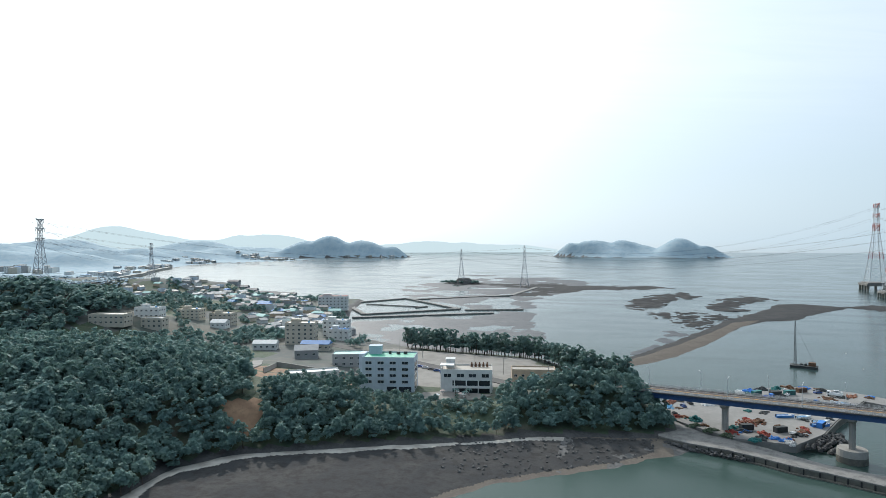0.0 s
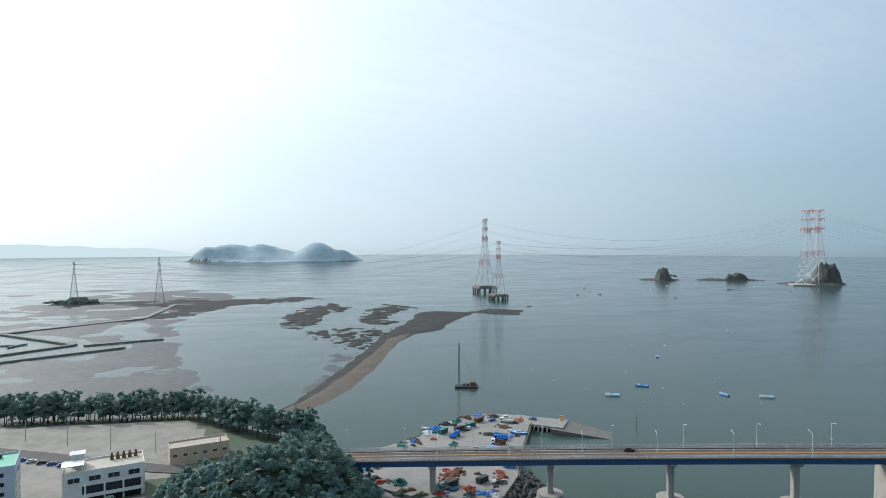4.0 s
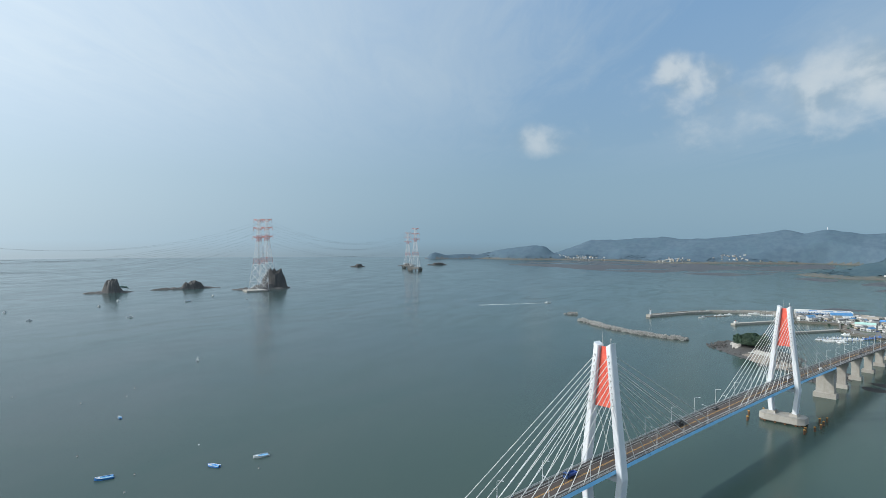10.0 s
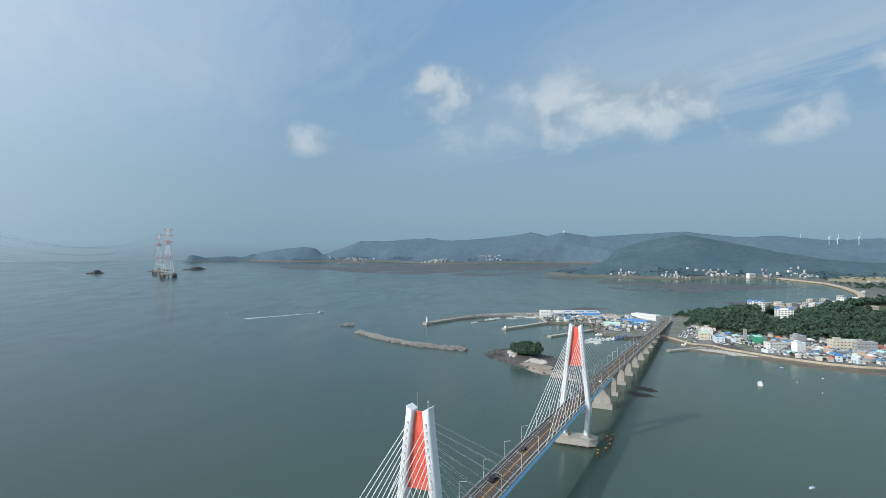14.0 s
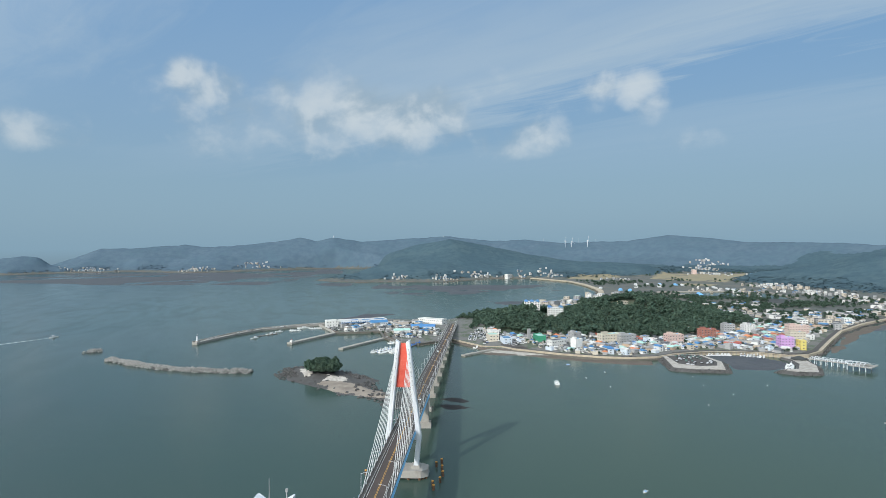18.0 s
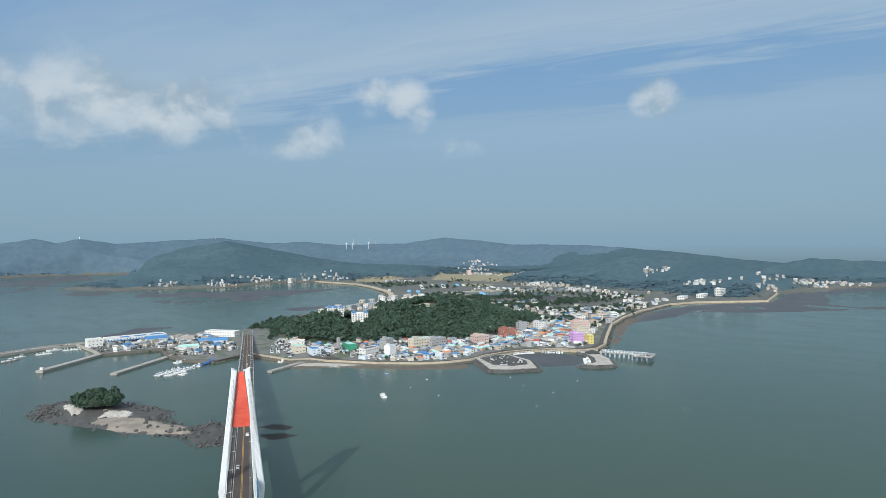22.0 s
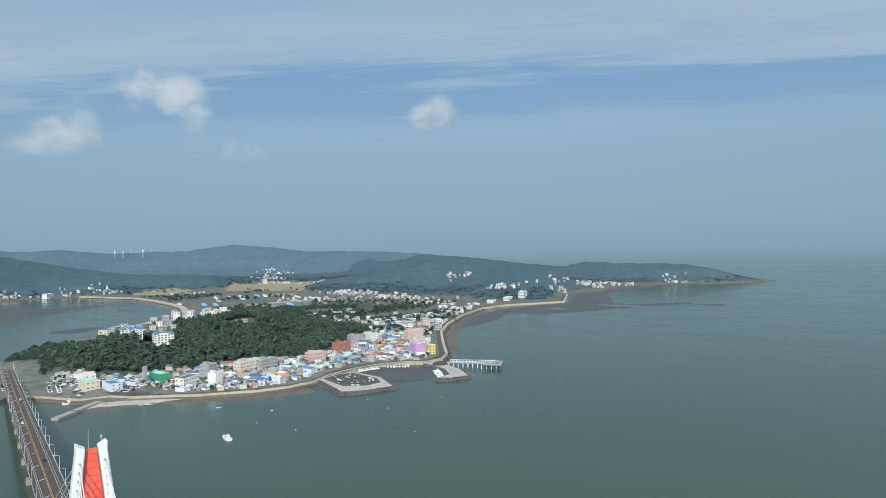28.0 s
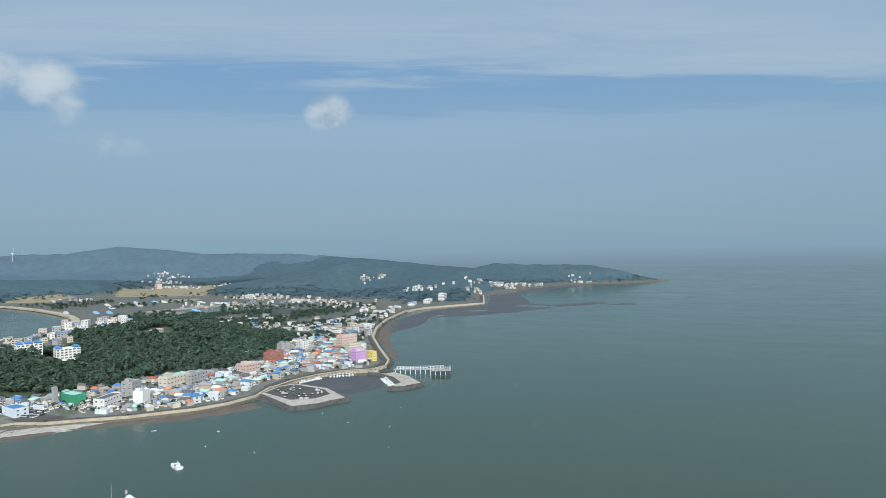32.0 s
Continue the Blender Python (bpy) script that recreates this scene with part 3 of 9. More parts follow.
def wave(x, y, size, seed=0, octaves=4):
    """Cheap layered value noise on arrays, about -1 to 1."""
    rng = np.random.RandomState(seed)
    tab = rng.rand(64, 64)
    out, amp, tot = np.zeros(np.shape(x)), 1.0, 0.0
    for o in range(octaves):
        u, v = np.asarray(x) / size + 7.3 * o, np.asarray(y) / size + 3.1 * o
        i, j = np.floor(u).astype(int), np.floor(v).astype(int)
        a, b = u - i, v - j
        a, b = a * a * (3 - 2 * a), b * b * (3 - 2 * b)
        g = lambda p, q: tab[(i + p) % 64, (j + q) % 64]
        out += amp * ((g(0, 0) * (1 - a) + g(1, 0) * a) * (1 - b) + (g(0, 1) * (1 - a) + g(1, 1) * a) * b)
        tot += amp
        amp *= 0.5
        size *= 0.5
    return (out / tot) * 2 - 1


def smooth(a, b, v):
    s = np.clip((v - a) / (b - a), 0, 1)
    return s * s * (3 - 2 * s)


def bells(x, y, hills):
    """The highest of several rounded hills: x, y, height, radius along and across, turn."""
    out = np.zeros(np.shape(x))
    for hx, hy, h, ra, rb, turn in hills:
        c, s = math.cos(radians(turn)), math.sin(radians(turn))
        u, v = ((x - hx) * c + (y - hy) * s) / ra, (-(x - hx) * s + (y - hy) * c) / rb
        g = h * np.exp(-(u * u + v * v) * 0.75)
        out = np.maximum(out, g) + 0.15 * np.minimum(out, g)
    return out


def sheet(name, x0, x1, y0, y1, step, height, pick, mats, label, category="ground", keep=None):
    """A ground sheet over a rectangle; pick gives each face its material."""
    xs, ys = np.arange(x0, x1 + step, step), np.arange(y0, y1 + step, step)
    gx, gy = np.meshgrid(xs, ys)
    gz = height(gx, gy)
    nx, ny = len(xs), len(ys)
    idx = np.arange(nx * ny).reshape(ny, nx)
    quads = np.stack([idx[:-1, :-1], idx[:-1, 1:], idx[1:, 1:], idx[1:, :-1]], -1).reshape(-1, 4)
    top = np.maximum.reduce([gz.ravel()[quads[:, i]] for i in range(4)])
    cx, cy = gx.ravel()[quads].mean(1), gy.ravel()[quads].mean(1)
    ok = top > -0.6
    if keep is not None:
        ok &= keep(cx, cy)
    quads, cx, cy = quads[ok], cx[ok], cy[ok]
    used = np.unique(quads)
    remap = np.full(nx * ny, -1)
    remap[used] = np.arange(len(used))
    co = np.stack([gx.ravel()[used], gy.ravel()[used], gz.ravel()[used]], -1)
    me = bpy.data.meshes.new(name)
    me.from_pydata(co.tolist(), [], remap[quads].tolist())
    for m in mats:
        me.materials.append(M[m])
    me.polygons.foreach_set("material_index", pick(cx, cy).astype(np.int32))
    me.polygons.foreach_set("use_smooth", np.ones(len(quads), bool))
    me.update()
    return tagged(new(name, me), label, category, kind="structure")


# ---- sea ----
ring = Shape()
rad = [0, 60, 200, 500, 1000, 2000, 3300, 4030]
CX, CY = 180.0, 130.0
pts = [(CX, CY, 0)]
N = 96
for r in rad[1:]:
    pts += [(CX + 1.2 * r * math.cos(2 * math.pi * i / N), CY + 1.2 * r * math.sin(2 * math.pi * i / N), 0) for i in range(N)]
fc = [(0, 1 + i, 1 + (i + 1) % N) for i in range(N)]
for k in range(len(rad) - 2):
    fc += [(1 + k * N + i, 1 + (k + 1) * N + i, 1 + (k + 1) * N + (i + 1) % N, 1 + k * N + (i + 1) % N) for i in range(N)]
ring.add(pts, fc)
tagged(new("water", ring.mesh("water", "water")), "calm grey-green tidal sea with wind slicks", "sea", kind="structure")

# ---- near headland ----
NEAR = [(-163, 150), (-168, 203), (-154, 222), (-130, 235), (-91, 253), (-62, 266), (-39, 279), (-12, 286), (16, 292), (30, 302), (30, 345), (12, 372), (8, 398), (-14, 412), (-56, 466), (-116, 474), (-165, 486), (-240, 525), (-300, 650), (-330, 720), (-372, 860), (-470, 835), (-585, 900), (-640, 960), (-790, 930), (-1150, 1230), (-1240, 1180), (-1700, 1200), (-1700, 100), (-400, 100)]
NEAR_HILLS = [(-280, 235, 27, 110, 70, 20), (-14, 312, 14, 36, 18, 24), (-100, 283, 2, 60, 18, 22), (-600, 520, 25, 190, 110, 40), (-760, 850, 22, 150, 60, 30), (-500, 410, 42, 100, 60, 38)]


# levelled ground of the guest house, the cafe and their car park
PAD = [(-150, 318), (-108, 306), (-66, 312), (-52, 345), (-34, 385), (-60, 440), (-165, 450), (-185, 400)]


def near_height(x, y):
    d = inside(NEAR, x, y) + 2.0 * wave(x, y, 30, 3)
    h = -2 + 5 * smooth(-5, 3, d) + 3.0 * smooth(4, 40, d)
    h = h + (bells(x, y, NEAR_HILLS) + 1.2 * wave(x, y, 40, 5)) * smooth(2, 30, d)
    pad = smooth(-9, 3, inside(PAD, x, y))
    return h * (1 - pad) + 6.4 * pad



ROAD_NEAR = [(2, 331), (-30, 346), (-66, 362), (-120, 395), (-180, 430), (-262, 480), (-330, 560), (-420, 660)]


def near_pick(x, y):
    out = np.zeros(len(x))
    d = inside(NEAR, x, y)
    out = np.where(d < 5, 2, out)
    car_park = [(-105, 340), (-60, 352), (-40, 385), (-60, 440), (-170, 455), (-190, 400), (-140, 345)]
    out = np.where(inside(car_park, x, y) > 0, 1, out)
    out = np.where(np.hypot(x + 163, y - 244) + 5 * wave(x, y, 12, 4) < 11, 3, out)
    out = np.where((inside([(-215, 285), (-150, 295), (-140, 335), (-215, 350)], x, y) > 0) & (wave(x, y, 25, 8) > -0.2), 3, out)
    out = np.where((y > 352) & (x < -150) & (wave(x, y, 45, 2) > -0.05) & (out == 0), 4, out)
    return out


sheet("ground_near_headland", -1700, 40, 110, 1260, 5, near_height, near_pick, ["grass", "pave", "rock", "soil", "field"], "wooded headland ground with grass, soil and paving")


def ribbon(points, width, lift, height=None, z=None):
    """A strip along a line of points, laid on the ground."""
    s = Shape()
    fine = []
    for (ax, ay), (bx, by) in zip(points, points[1:]):
        n = max(1, int(math.hypot(bx - ax, by - ay) / 8))
        fine += [(ax + (bx - ax) * i / n, ay + (by - ay) * i / n) for i in range(n)]
    fine.append(points[-1])
    v = []
    for i, (x, y) in enumerate(fine):
        a, b = fine[max(0, i - 1)], fine[min(len(fine) - 1, i + 1)]
        dx, dy = b[0] - a[0], b[1] - a[1]
        l = math.hypot(dx, dy)
        nx, ny = -dy / l * width / 2, dx / l * width / 2
        hh = (float(height(np.array([x]), np.array([y]))[0]) if height else z) + lift
        v += [(x + nx, y + ny, hh - 1.5), (x + nx, y + ny, hh), (x - nx, y - ny, hh), (x - nx, y - ny, hh - 1.5)]
    f = []
    for i in range(len(fine) - 1):
        for j in range(3):
            f.append((4 * i + j, 4 * i + j + 1, 4 * i + 5 + j, 4 * i + 4 + j))
    s.add(v, [tuple(reversed(q)) for q in f])
    return s


tagged(new("road_near", ribbon(ROAD_NEAR, 9, 0.35, near_height).mesh("road_near", "asphalt")), "grey asphalt road leading to the bridge", "road", kind="structure")


# tidal flats: ground that only just rises from the water
def flat_height(poly, level, size, seed, edge=40, amp=0.55):
    return lambda x, y: np.where(inside(poly, x, y) > -edge, level + amp * wave(x, y, size, seed, 6) - 1.2 * (1 - smooth(-edge, edge, inside(poly, x, y))), -5)


def one(x, y):
    return np.zeros(len(x))


def flat(name, poly, level, size, seed, step, material, label, edge=40, amp=0.55):
    xs, ys = [p[0] for p in poly], [p[1] for p in poly]
    sheet(name, min(xs) - edge, max(xs) + edge, min(ys) - edge, max(ys) + edge, step, flat_height(poly, level, size, seed, edge, amp), one, [material], label, "mudflat")


flat("mudflat_inner", [(-294, 623), (-250, 515), (-165, 470), (-60, 476), (-34, 500), (-27, 575), (-58, 623), (-84, 717), (-86, 794), (-112, 920), (-95, 1020), (-86, 1132), (-46, 1232), (-60, 1400), (-148, 1520), (-330, 1480), (-420, 1200), (-380, 930), (-300, 900), (-190, 785), (-148, 756), (-293, 650)], 0.16, 44, 11, 3.2, "mud", "wet grey tidal mud with channels", 26, 0.75)
flat("mudflat_outer", [(-157, 980), (-70, 1060), (-20, 1150), (106, 1236), (60, 1280), (-120, 1300), (-330, 1290), (-360, 1230), (-280, 1180), (-200, 1150)], 0.35, 60, 12, 4, "dark_mud", "dark weedy tidal flat round the pylons", 50, 0.8)
flat("mudflat_far", [(-200, 1500), (150, 1420), (80, 1560), (-300, 1750), (-700, 1700), (-650, 1300)], -0.1, 120, 19, 9, "mud", "far wet tidal flat", 80)
BEACH = [(-170, 130), (-165, 205), (-152, 226), (-128, 239), (-91, 257), (-62, 270), (-36, 284), (18, 294), (17, 276), (2, 260), (-11, 251), (-30, 238), (-45, 227), (-62, 205), (-80, 165), (-90, 130)]


def beach_height(x, y):
    d = inside(BEACH, x, y)
    e = inside(NEAR, x, y)
    return np.where(d > -12, 0.02 + 0.05 * np.clip(d, -12, 30) + 1.6 * smooth(-22, 0, e) + 0.14 * wave(x, y, 9, 4, 5), -5)


def beach_pick(x, y):
    e, d = inside(NEAR, x, y), inside(BEACH, x, y)
    k = np.where((d < 3.5 + 2 * wave(x, y, 12, 3)) & (x > -75), 1, 0)
    k = np.where((wave(x, y, 14, 6) > 0.15) & (x > -25), 2, k)
    return np.where((e > -4.2 + 3.4 * wave(x, y, 16, 9)) & (x < -24), 3, k)


sheet("foreshore", -190, 40, 110, 310, 1.0, beach_height, beach_pick, ["dark_mud", "sand", "rock", "pale_sand"], "dark muddy foreshore with a pale debris line", "shore")

# sand spit with reefs
SPIT = [(-8, 468), (2, 456), (21, 477), (45, 514), (79, 590), (120, 697), (157, 756), (193, 774), (221, 830), (290, 925), (292, 942), (250, 972), (213, 962), (174, 860), (136, 790), (112, 745), (76, 654), (45, 583), (25, 537), (4, 490)]
SPIT_DRY = [(-8, 468), (2, 456), (21, 477), (45, 514), (79, 590), (120, 697), (150, 757), (119, 726), (83, 636), (48, 560), (25, 514), (6, 480)]


def spit_height(x, y):
    d = inside(SPIT, x, y) - 3.5 + 5.0 * wave(x, y, 24, 6) * smooth(0, 60, -inside(SPIT_DRY, x, y)) + 1.6 * wave(x, y, 22, 6) + 1.5 * wave(x, y, 7, 8)
    return np.where(d > -14, -0.35 + 1.5 * smooth(-9, 9, d) + 0.1 * wave(x, y, 6, 2), -5)


sheet("sand_spit", -40, 320, 430, 1000, 1.6, spit_height, lambda x, y: np.where(inside(SPIT_DRY, x, y) + 2 * wave(x, y, 30, 5) > -0.5, 1, 0), ["marsh", "sand"], "curved shingle spit with a weedy inner edge", "shore")
REEFS = [
    [(14, 894), (23, 968), (56, 1065), (104, 1125), (126, 1045), (90, 1000), (60, 937), (46, 853), (32, 828), (17, 846)],
    [(118, 894), (156, 1027), (190, 1058), (214, 1009), (169, 960), (150, 895), (155, 866), (127, 849)],
    [(28, 802), (92, 837), (135, 796), (165, 818), (121, 745), (77, 659), (64, 689), (56, 744)],
    [(-47, 1257), (12, 1286), (106, 1227), (49, 1172), (-31, 1152)],
    [(296, 947), (334, 978), (375, 937), (350, 892), (320, 906)],
    [(162, 1111), (229, 1061), (242, 1005), (210, 1023)]]
for i, r in enumerate(REEFS):
    flat("reef_%d" % (i + 1), r, (0.75, 0.75, 0.12, 0.0, 0.8, 0.2)[i], (13, 13, 8, 12, 16, 12)[i], 31 + i, (1.8, 1.8, 1.4, 2.2, 2.0, 2.0)[i], "marsh", "dark weedy reef awash at low tide", (9, 9, 14, 14, 8, 10)[i], (2.3, 2.3, 2.2, 2.0, 1.6, 1.8)[i])
flat("mud_apron", [(48, 677), (63, 641), (69, 625), (49, 579), (29, 533), (9, 495), (3, 512), (22, 556)], 0.2, 12, 41, 2, "mud", "soft grey mud beside the spit", 10, 0.8)

# walled fish pond
POND = [(-372, 822), (-318, 906), (-202, 784), (-300, 698), (-340, 755)]
pond = Shape()
for a, b in zip(POND, POND[1:] + POND[:1]):
    pond.bar((*a, 0.4), (*b, 0.4), 6, 2.2)
pond.bar((-192, 776, 0.5), (-120, 800, 0.5), 7, 1.8).bar((-300, 664, 0.5), (-150, 752, 0.5), 7, 2.0).bar((-304, 893, 0.5), (-170, 1000, 0.5), 9, 2.0).bar((-170, 1000, 0.4), (-150, 1190, 0.4), 8, 1.8)
pond.bar((-345, 812, 0.7), (-255, 796, 0.7), 2.5, 1.0).bar((-262, 784, 0.7), (-252, 806, 0.7), 2.5, 1.0)
solid("fish_pond_dike", pond, "old_concrete", "stone dikes round a flooded fish pond", "dike", kind="structure")

# ---- eastern land ----
EAST = [(1030, -95), (1006, -48), (1040, -22), (1090, -15), (1155, -25), (1166, 50), (1205, 50), (1285, 60), (1310, 55), (1335, 20), (1335, -70), (1262, -165), (1297, -206), (1395, -310), (1438, -390), (1460, -480), (1530, -600), (1690, -785), (1865, -897), (2150, -1010), (2400, -1030), (2560, -1000), (2620, -860), (2580, -770), (2470, -590), (2540, -465), (2600, -330), (2590, -270), (2700, -190), (2850, -130), (2960, -190), (3050, -420), (3400, -480), (4150, -640), (4280, -430), (4260, -200), (4200, -24), (3990, 300), (4000, 470), (4340, 780), (4310, 1220), (4190, 1440), (4350, 1800), (5600, 2000), (5600, -4200), (900, -4200), (640, -2760), (400, -2600), (440, -2510), (600, -2330), (747, -2290), (905, -2072), (965, -1630), (884, -1367), (985, -1220), (1003, -1120), (970, -950), (927, -820), (876, -704), (809, -596), (754, -510), (740, -474), (747, -446), (776, -428), (794, -396), (803, -362), (805, -328), (795, -290), (802, -255), (816, -229), (856, -189), (890, -166), (910, -150), (940, -116)]
TOWN_HILLS = [(1112, -272, 25, 95, 50, -30), (1040, -335, 18, 90, 48, -50), (1110, -480, 40, 120, 75, -70), (1010, -590, 10, 50, 40, 0), (1240, -560, 18, 110, 60, 20)]
# crest lines of the island hills (x, y, height), each with the breadth of its flanks
CRESTS = [
    (330, [(4663, 251, 136), (4662, 102, 154), (4651, -128, 185), (4641, -245, 212), (4578, -356, 187), (4561, -474, 215), (4526, -671, 181), (4472, -908, 196), (4364, -1260, 218), (4199, -1545, 179), (4053, -1741, 188), (3899, -1922, 162), (3678, -2093, 167), (3535, -2212, 169), (3350, -2372, 206), (3165, -2512, 185), (2981, -2632, 158), (2747, -2714, 143), (2523, -2771, 127), (2312, -2805, 109)]),
    (270, [(2710, -2628, 134), (2442, -2708, 136), (2225, -2734, 127), (1855, -2716, 108), (1577, -2680, 76), (1341, -2611, 60)]),
    (270, [(3582, -545, 64), (3358, -619, 116), (3182, -693, 154), (3038, -812, 180), (3040, -948, 157), (3030, -1100, 130), (3012, -1251, 97), (2930, -1402, 70), (2856, -1522, 53)]),
    (170, [(2712, -1068, 58), (2714, -1276, 68), (2645, -1478, 64), (2581, -1652, 54), (2503, -1749, 36)]),
    (190, [(2012, -1646, 30), (1875, -1759, 55), (1737, -1798, 83), (1646, -1822, 105), (1575, -1842, 113), (1479, -1840, 99), (1329, -1805, 91), (1187, -1759, 84), (1070, -1698, 68), (990, -1627, 42)]),
    (105, [(1258, -2375, 66), (1141, -2413, 90), (1022, -2436, 81), (906, -2452, 80), (735, -2462, 73), (636, -2454, 54), (572, -2450, 43), (469, -2437, 33)]),
    (220, [(4790, 1037, 145), (4767, 864, 144), (4803, 513, 169), (4762, 327, 140), (4762, 99, 150), (4756, -56, 166), (4736, -294, 148)]),
    (120, [(4578, 771, 88), (4596, 604, 86), (4554, 497, 59), (4561, 358, 84), (4563, 250, 105), (4512, 106, 81), (4456, -38, 34)]),
    (115, [(4420, 1669, 65), (4421, 1502, 89), (4422, 1389, 105), (4425, 1303, 93), (4419, 1243, 45)]),
    (48, [(2887, -176, 15), (2800, -273, 29), (2742, -359, 25), (2681, -443, 11)])]
PLAIN = [(1250, -260), (1400, -440), (1500, -620), (1660, -810), (1865, -915), (2150, -1030), (2420, -1080), (2470, -1350), (2450, -1550), (2600, -1760), (2650, -1950), (2450, -2080), (2230, -1850), (2000, -1560), (1700, -1400), (1400, -1330), (1150, -1220), (1010, -1150), (926, -844), (880, -707), (811, -574)]


def ridges(x, y):
    """Hills that fall away on both sides of their crest lines, with uneven flanks."""
    out = np.zeros(np.shape(x))
    warp = 1 + 0.32 * wave(x, y, 420, 21, 3) + 0.16 * wave(x, y, 150, 23, 3)
    for wide, line_ in CRESTS:
        best, top = np.full(np.shape(x), 1e9), np.zeros(np.shape(x))
        for (ax, ay, az), (bx, by, bz) in zip(line_, line_[1:]):
            dx, dy = bx - ax, by - ay
            k = np.clip(((x - ax) * dx + (y - ay) * dy) / (dx * dx + dy * dy), 0, 1)
            d = np.hypot(ax + k * dx - x, ay + k * dy - y)
            top = np.where(d < best, az + (bz - az) * k, top)
            best = np.minimum(best, d)
        q = best * warp / wide
        out += (np.maximum(top - 4, 0) * (0.62 * np.exp(-q * q * 0.9) + 0.38 * np.exp(-q * 1.1))) ** 4
    return out ** 0.25


def east_height(x, y):
    d = inside(EAST, x, y) + 2.0 * wave(x, y, 40, 13)
    h = -2 + 4.5 * smooth(-4, 4, d) + 1.5 * smooth(4, 40, d)
    far = ridges(x, y) + 4 * wave(x, y, 260, 22) * smooth(200, 900, d)
    far = far * smooth(40, -90, inside(PLAIN, x, y))
    hills = np.maximum(bells(x, y, TOWN_HILLS) + 0.8 * wave(x, y, 40, 5), far * smooth(0, 110, d - 400 * smooth(1, -1, (x - 1500) / 200) * (y > -1000)))
    canopy = (3.4 * wave(x, y, 60, 61, 3) + 2.0 * wave(x, y, 30, 62, 2)) * smooth(8, 16, far) * (d > 20) * ((x > 1450) | (y < -900))
    return h + np.maximum(hills, 0) * smooth(3, 60, d) + canopy


def east_pick(x, y):
    z = east_height(x, y)
    d = inside(EAST, x, y)
    k = np.where(z > 9, 1, 0)
    k = np.where((z <= 9) & (d > 8), 2, k)
    k = np.where((x < 1400) & (y > -700) & (z < 9), 3, k)
    k = np.where(d < 6, 4, k)
    for paddies in ([(2260, -1400), (2600, -1730), (2420, -2070), (2000, -1620), (1950, -1500)], [(2430, -1110), (2560, -1330), (2440, -1400), (2300, -1180)], [(1980, -1330), (1870, -1390), (1800, -1300), (1900, -1230)]):
        k = np.where((inside(paddies, x, y) + 14 * wave(x, y, 60, 91) > 0) & (wave(x, y, 90, 92) > -0.55) & (z < 15), 5, k)
    return k


def core(x, y):
    return (x > 720) & (x < 1500) & (y > -1002) & (y < 126)


EAST_MATS = ["field", "grass", "field", "town_ground", "sand", "paddy"]
sheet("ground_town", 720, 1500, -1002, 126, 6, east_height, east_pick, EAST_MATS, "fishing town ground, paved and grassy")
# hill woods beyond about 3450 m take the paler, more haze-tinted colour
sheet("ground_far_island", 420, 5300, -3600, 1900, 17, east_height, lambda x, y: np.where(east_pick(x, y) == 1, np.where(np.hypot(x - 250, y - 150) < 3450 + 250 * wave(x, y, 300, 5), 7, 6), east_pick(x, y)), EAST_MATS + ["haze_tinted_foliage", "haze_tinted_slope"], "distant island with farm land and wooded hills", keep=lambda x, y: ~core(x, y) & (np.hypot(x - 200, y - 200) < 4990))
flat("mudflat_bay", [(1330, -150), (1400, -280), (1470, -430), (1570, -610), (1720, -770), (1900, -880), (2160, -980), (2400, -1000), (2520, -960), (2580, -860), (2440, -600), (2500, -460), (2560, -330), (2250, -200), (1850, -140)], -0.10, 240, 15, 14, "mud", "wet mud of the inner bay", 60)
flat("mudflat_strait", [(2250, -200), (2480, -40), (2620, 250), (2800, 700), (3300, 1250), (4000, 1350), (4250, 950), (3960, 461), (4150, -24), (4200, -500), (3300, -400), (3000, -150), (2700, -150), (2560, -300)], 0.12, 300, 16, 24, "mud", "broad mudflat before the far shore", 90)
flat("mudflat_cape", [(866, -730), (875, -900), (890, -1060), (860, -1220), (780, -1330), (770, -1450), (850, -1700), (780, -2050), (660, -2220), (760, -2260), (900, -2060), (960, -1630), (880, -1370), (960, -1204), (972, -1036), (925, -844)], 0.36, 150, 17, 8, "mud", "dark tidal mud along the curved shore", 35)
flat("mudflat_streaks", [(891, -996), (758, -1134), (649, -1340), (487, -1405), (480, -1440), (587, -1490), (700, -1380), (787, -1460), (860, -1300), (930, -1120)], 0.28, 70, 77, 6, "mud", "thin streaks of mud awash off the shore", 26, 0.75)
flat("mudflat_harbour", [(1340, 60), (1480, -60), (1420, -160), (1345, -60)], 0.2, 90, 18, 7, "mud", "mud bank behind the harbour", 40)

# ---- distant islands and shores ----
# the default material has the haze in its base colour
def islet(name, poly, hills, step, label, soft=60, material="haze_tinted_coast"):
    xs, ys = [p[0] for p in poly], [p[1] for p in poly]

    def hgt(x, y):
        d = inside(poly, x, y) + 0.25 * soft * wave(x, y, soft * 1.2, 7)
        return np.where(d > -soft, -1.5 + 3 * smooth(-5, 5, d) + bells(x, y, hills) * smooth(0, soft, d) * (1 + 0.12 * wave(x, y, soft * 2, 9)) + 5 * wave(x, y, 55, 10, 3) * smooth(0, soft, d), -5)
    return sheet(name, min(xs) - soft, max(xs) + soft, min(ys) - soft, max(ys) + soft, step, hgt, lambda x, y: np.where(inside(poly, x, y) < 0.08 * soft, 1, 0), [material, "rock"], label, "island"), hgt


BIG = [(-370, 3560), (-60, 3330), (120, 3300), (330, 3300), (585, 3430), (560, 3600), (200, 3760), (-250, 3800)]
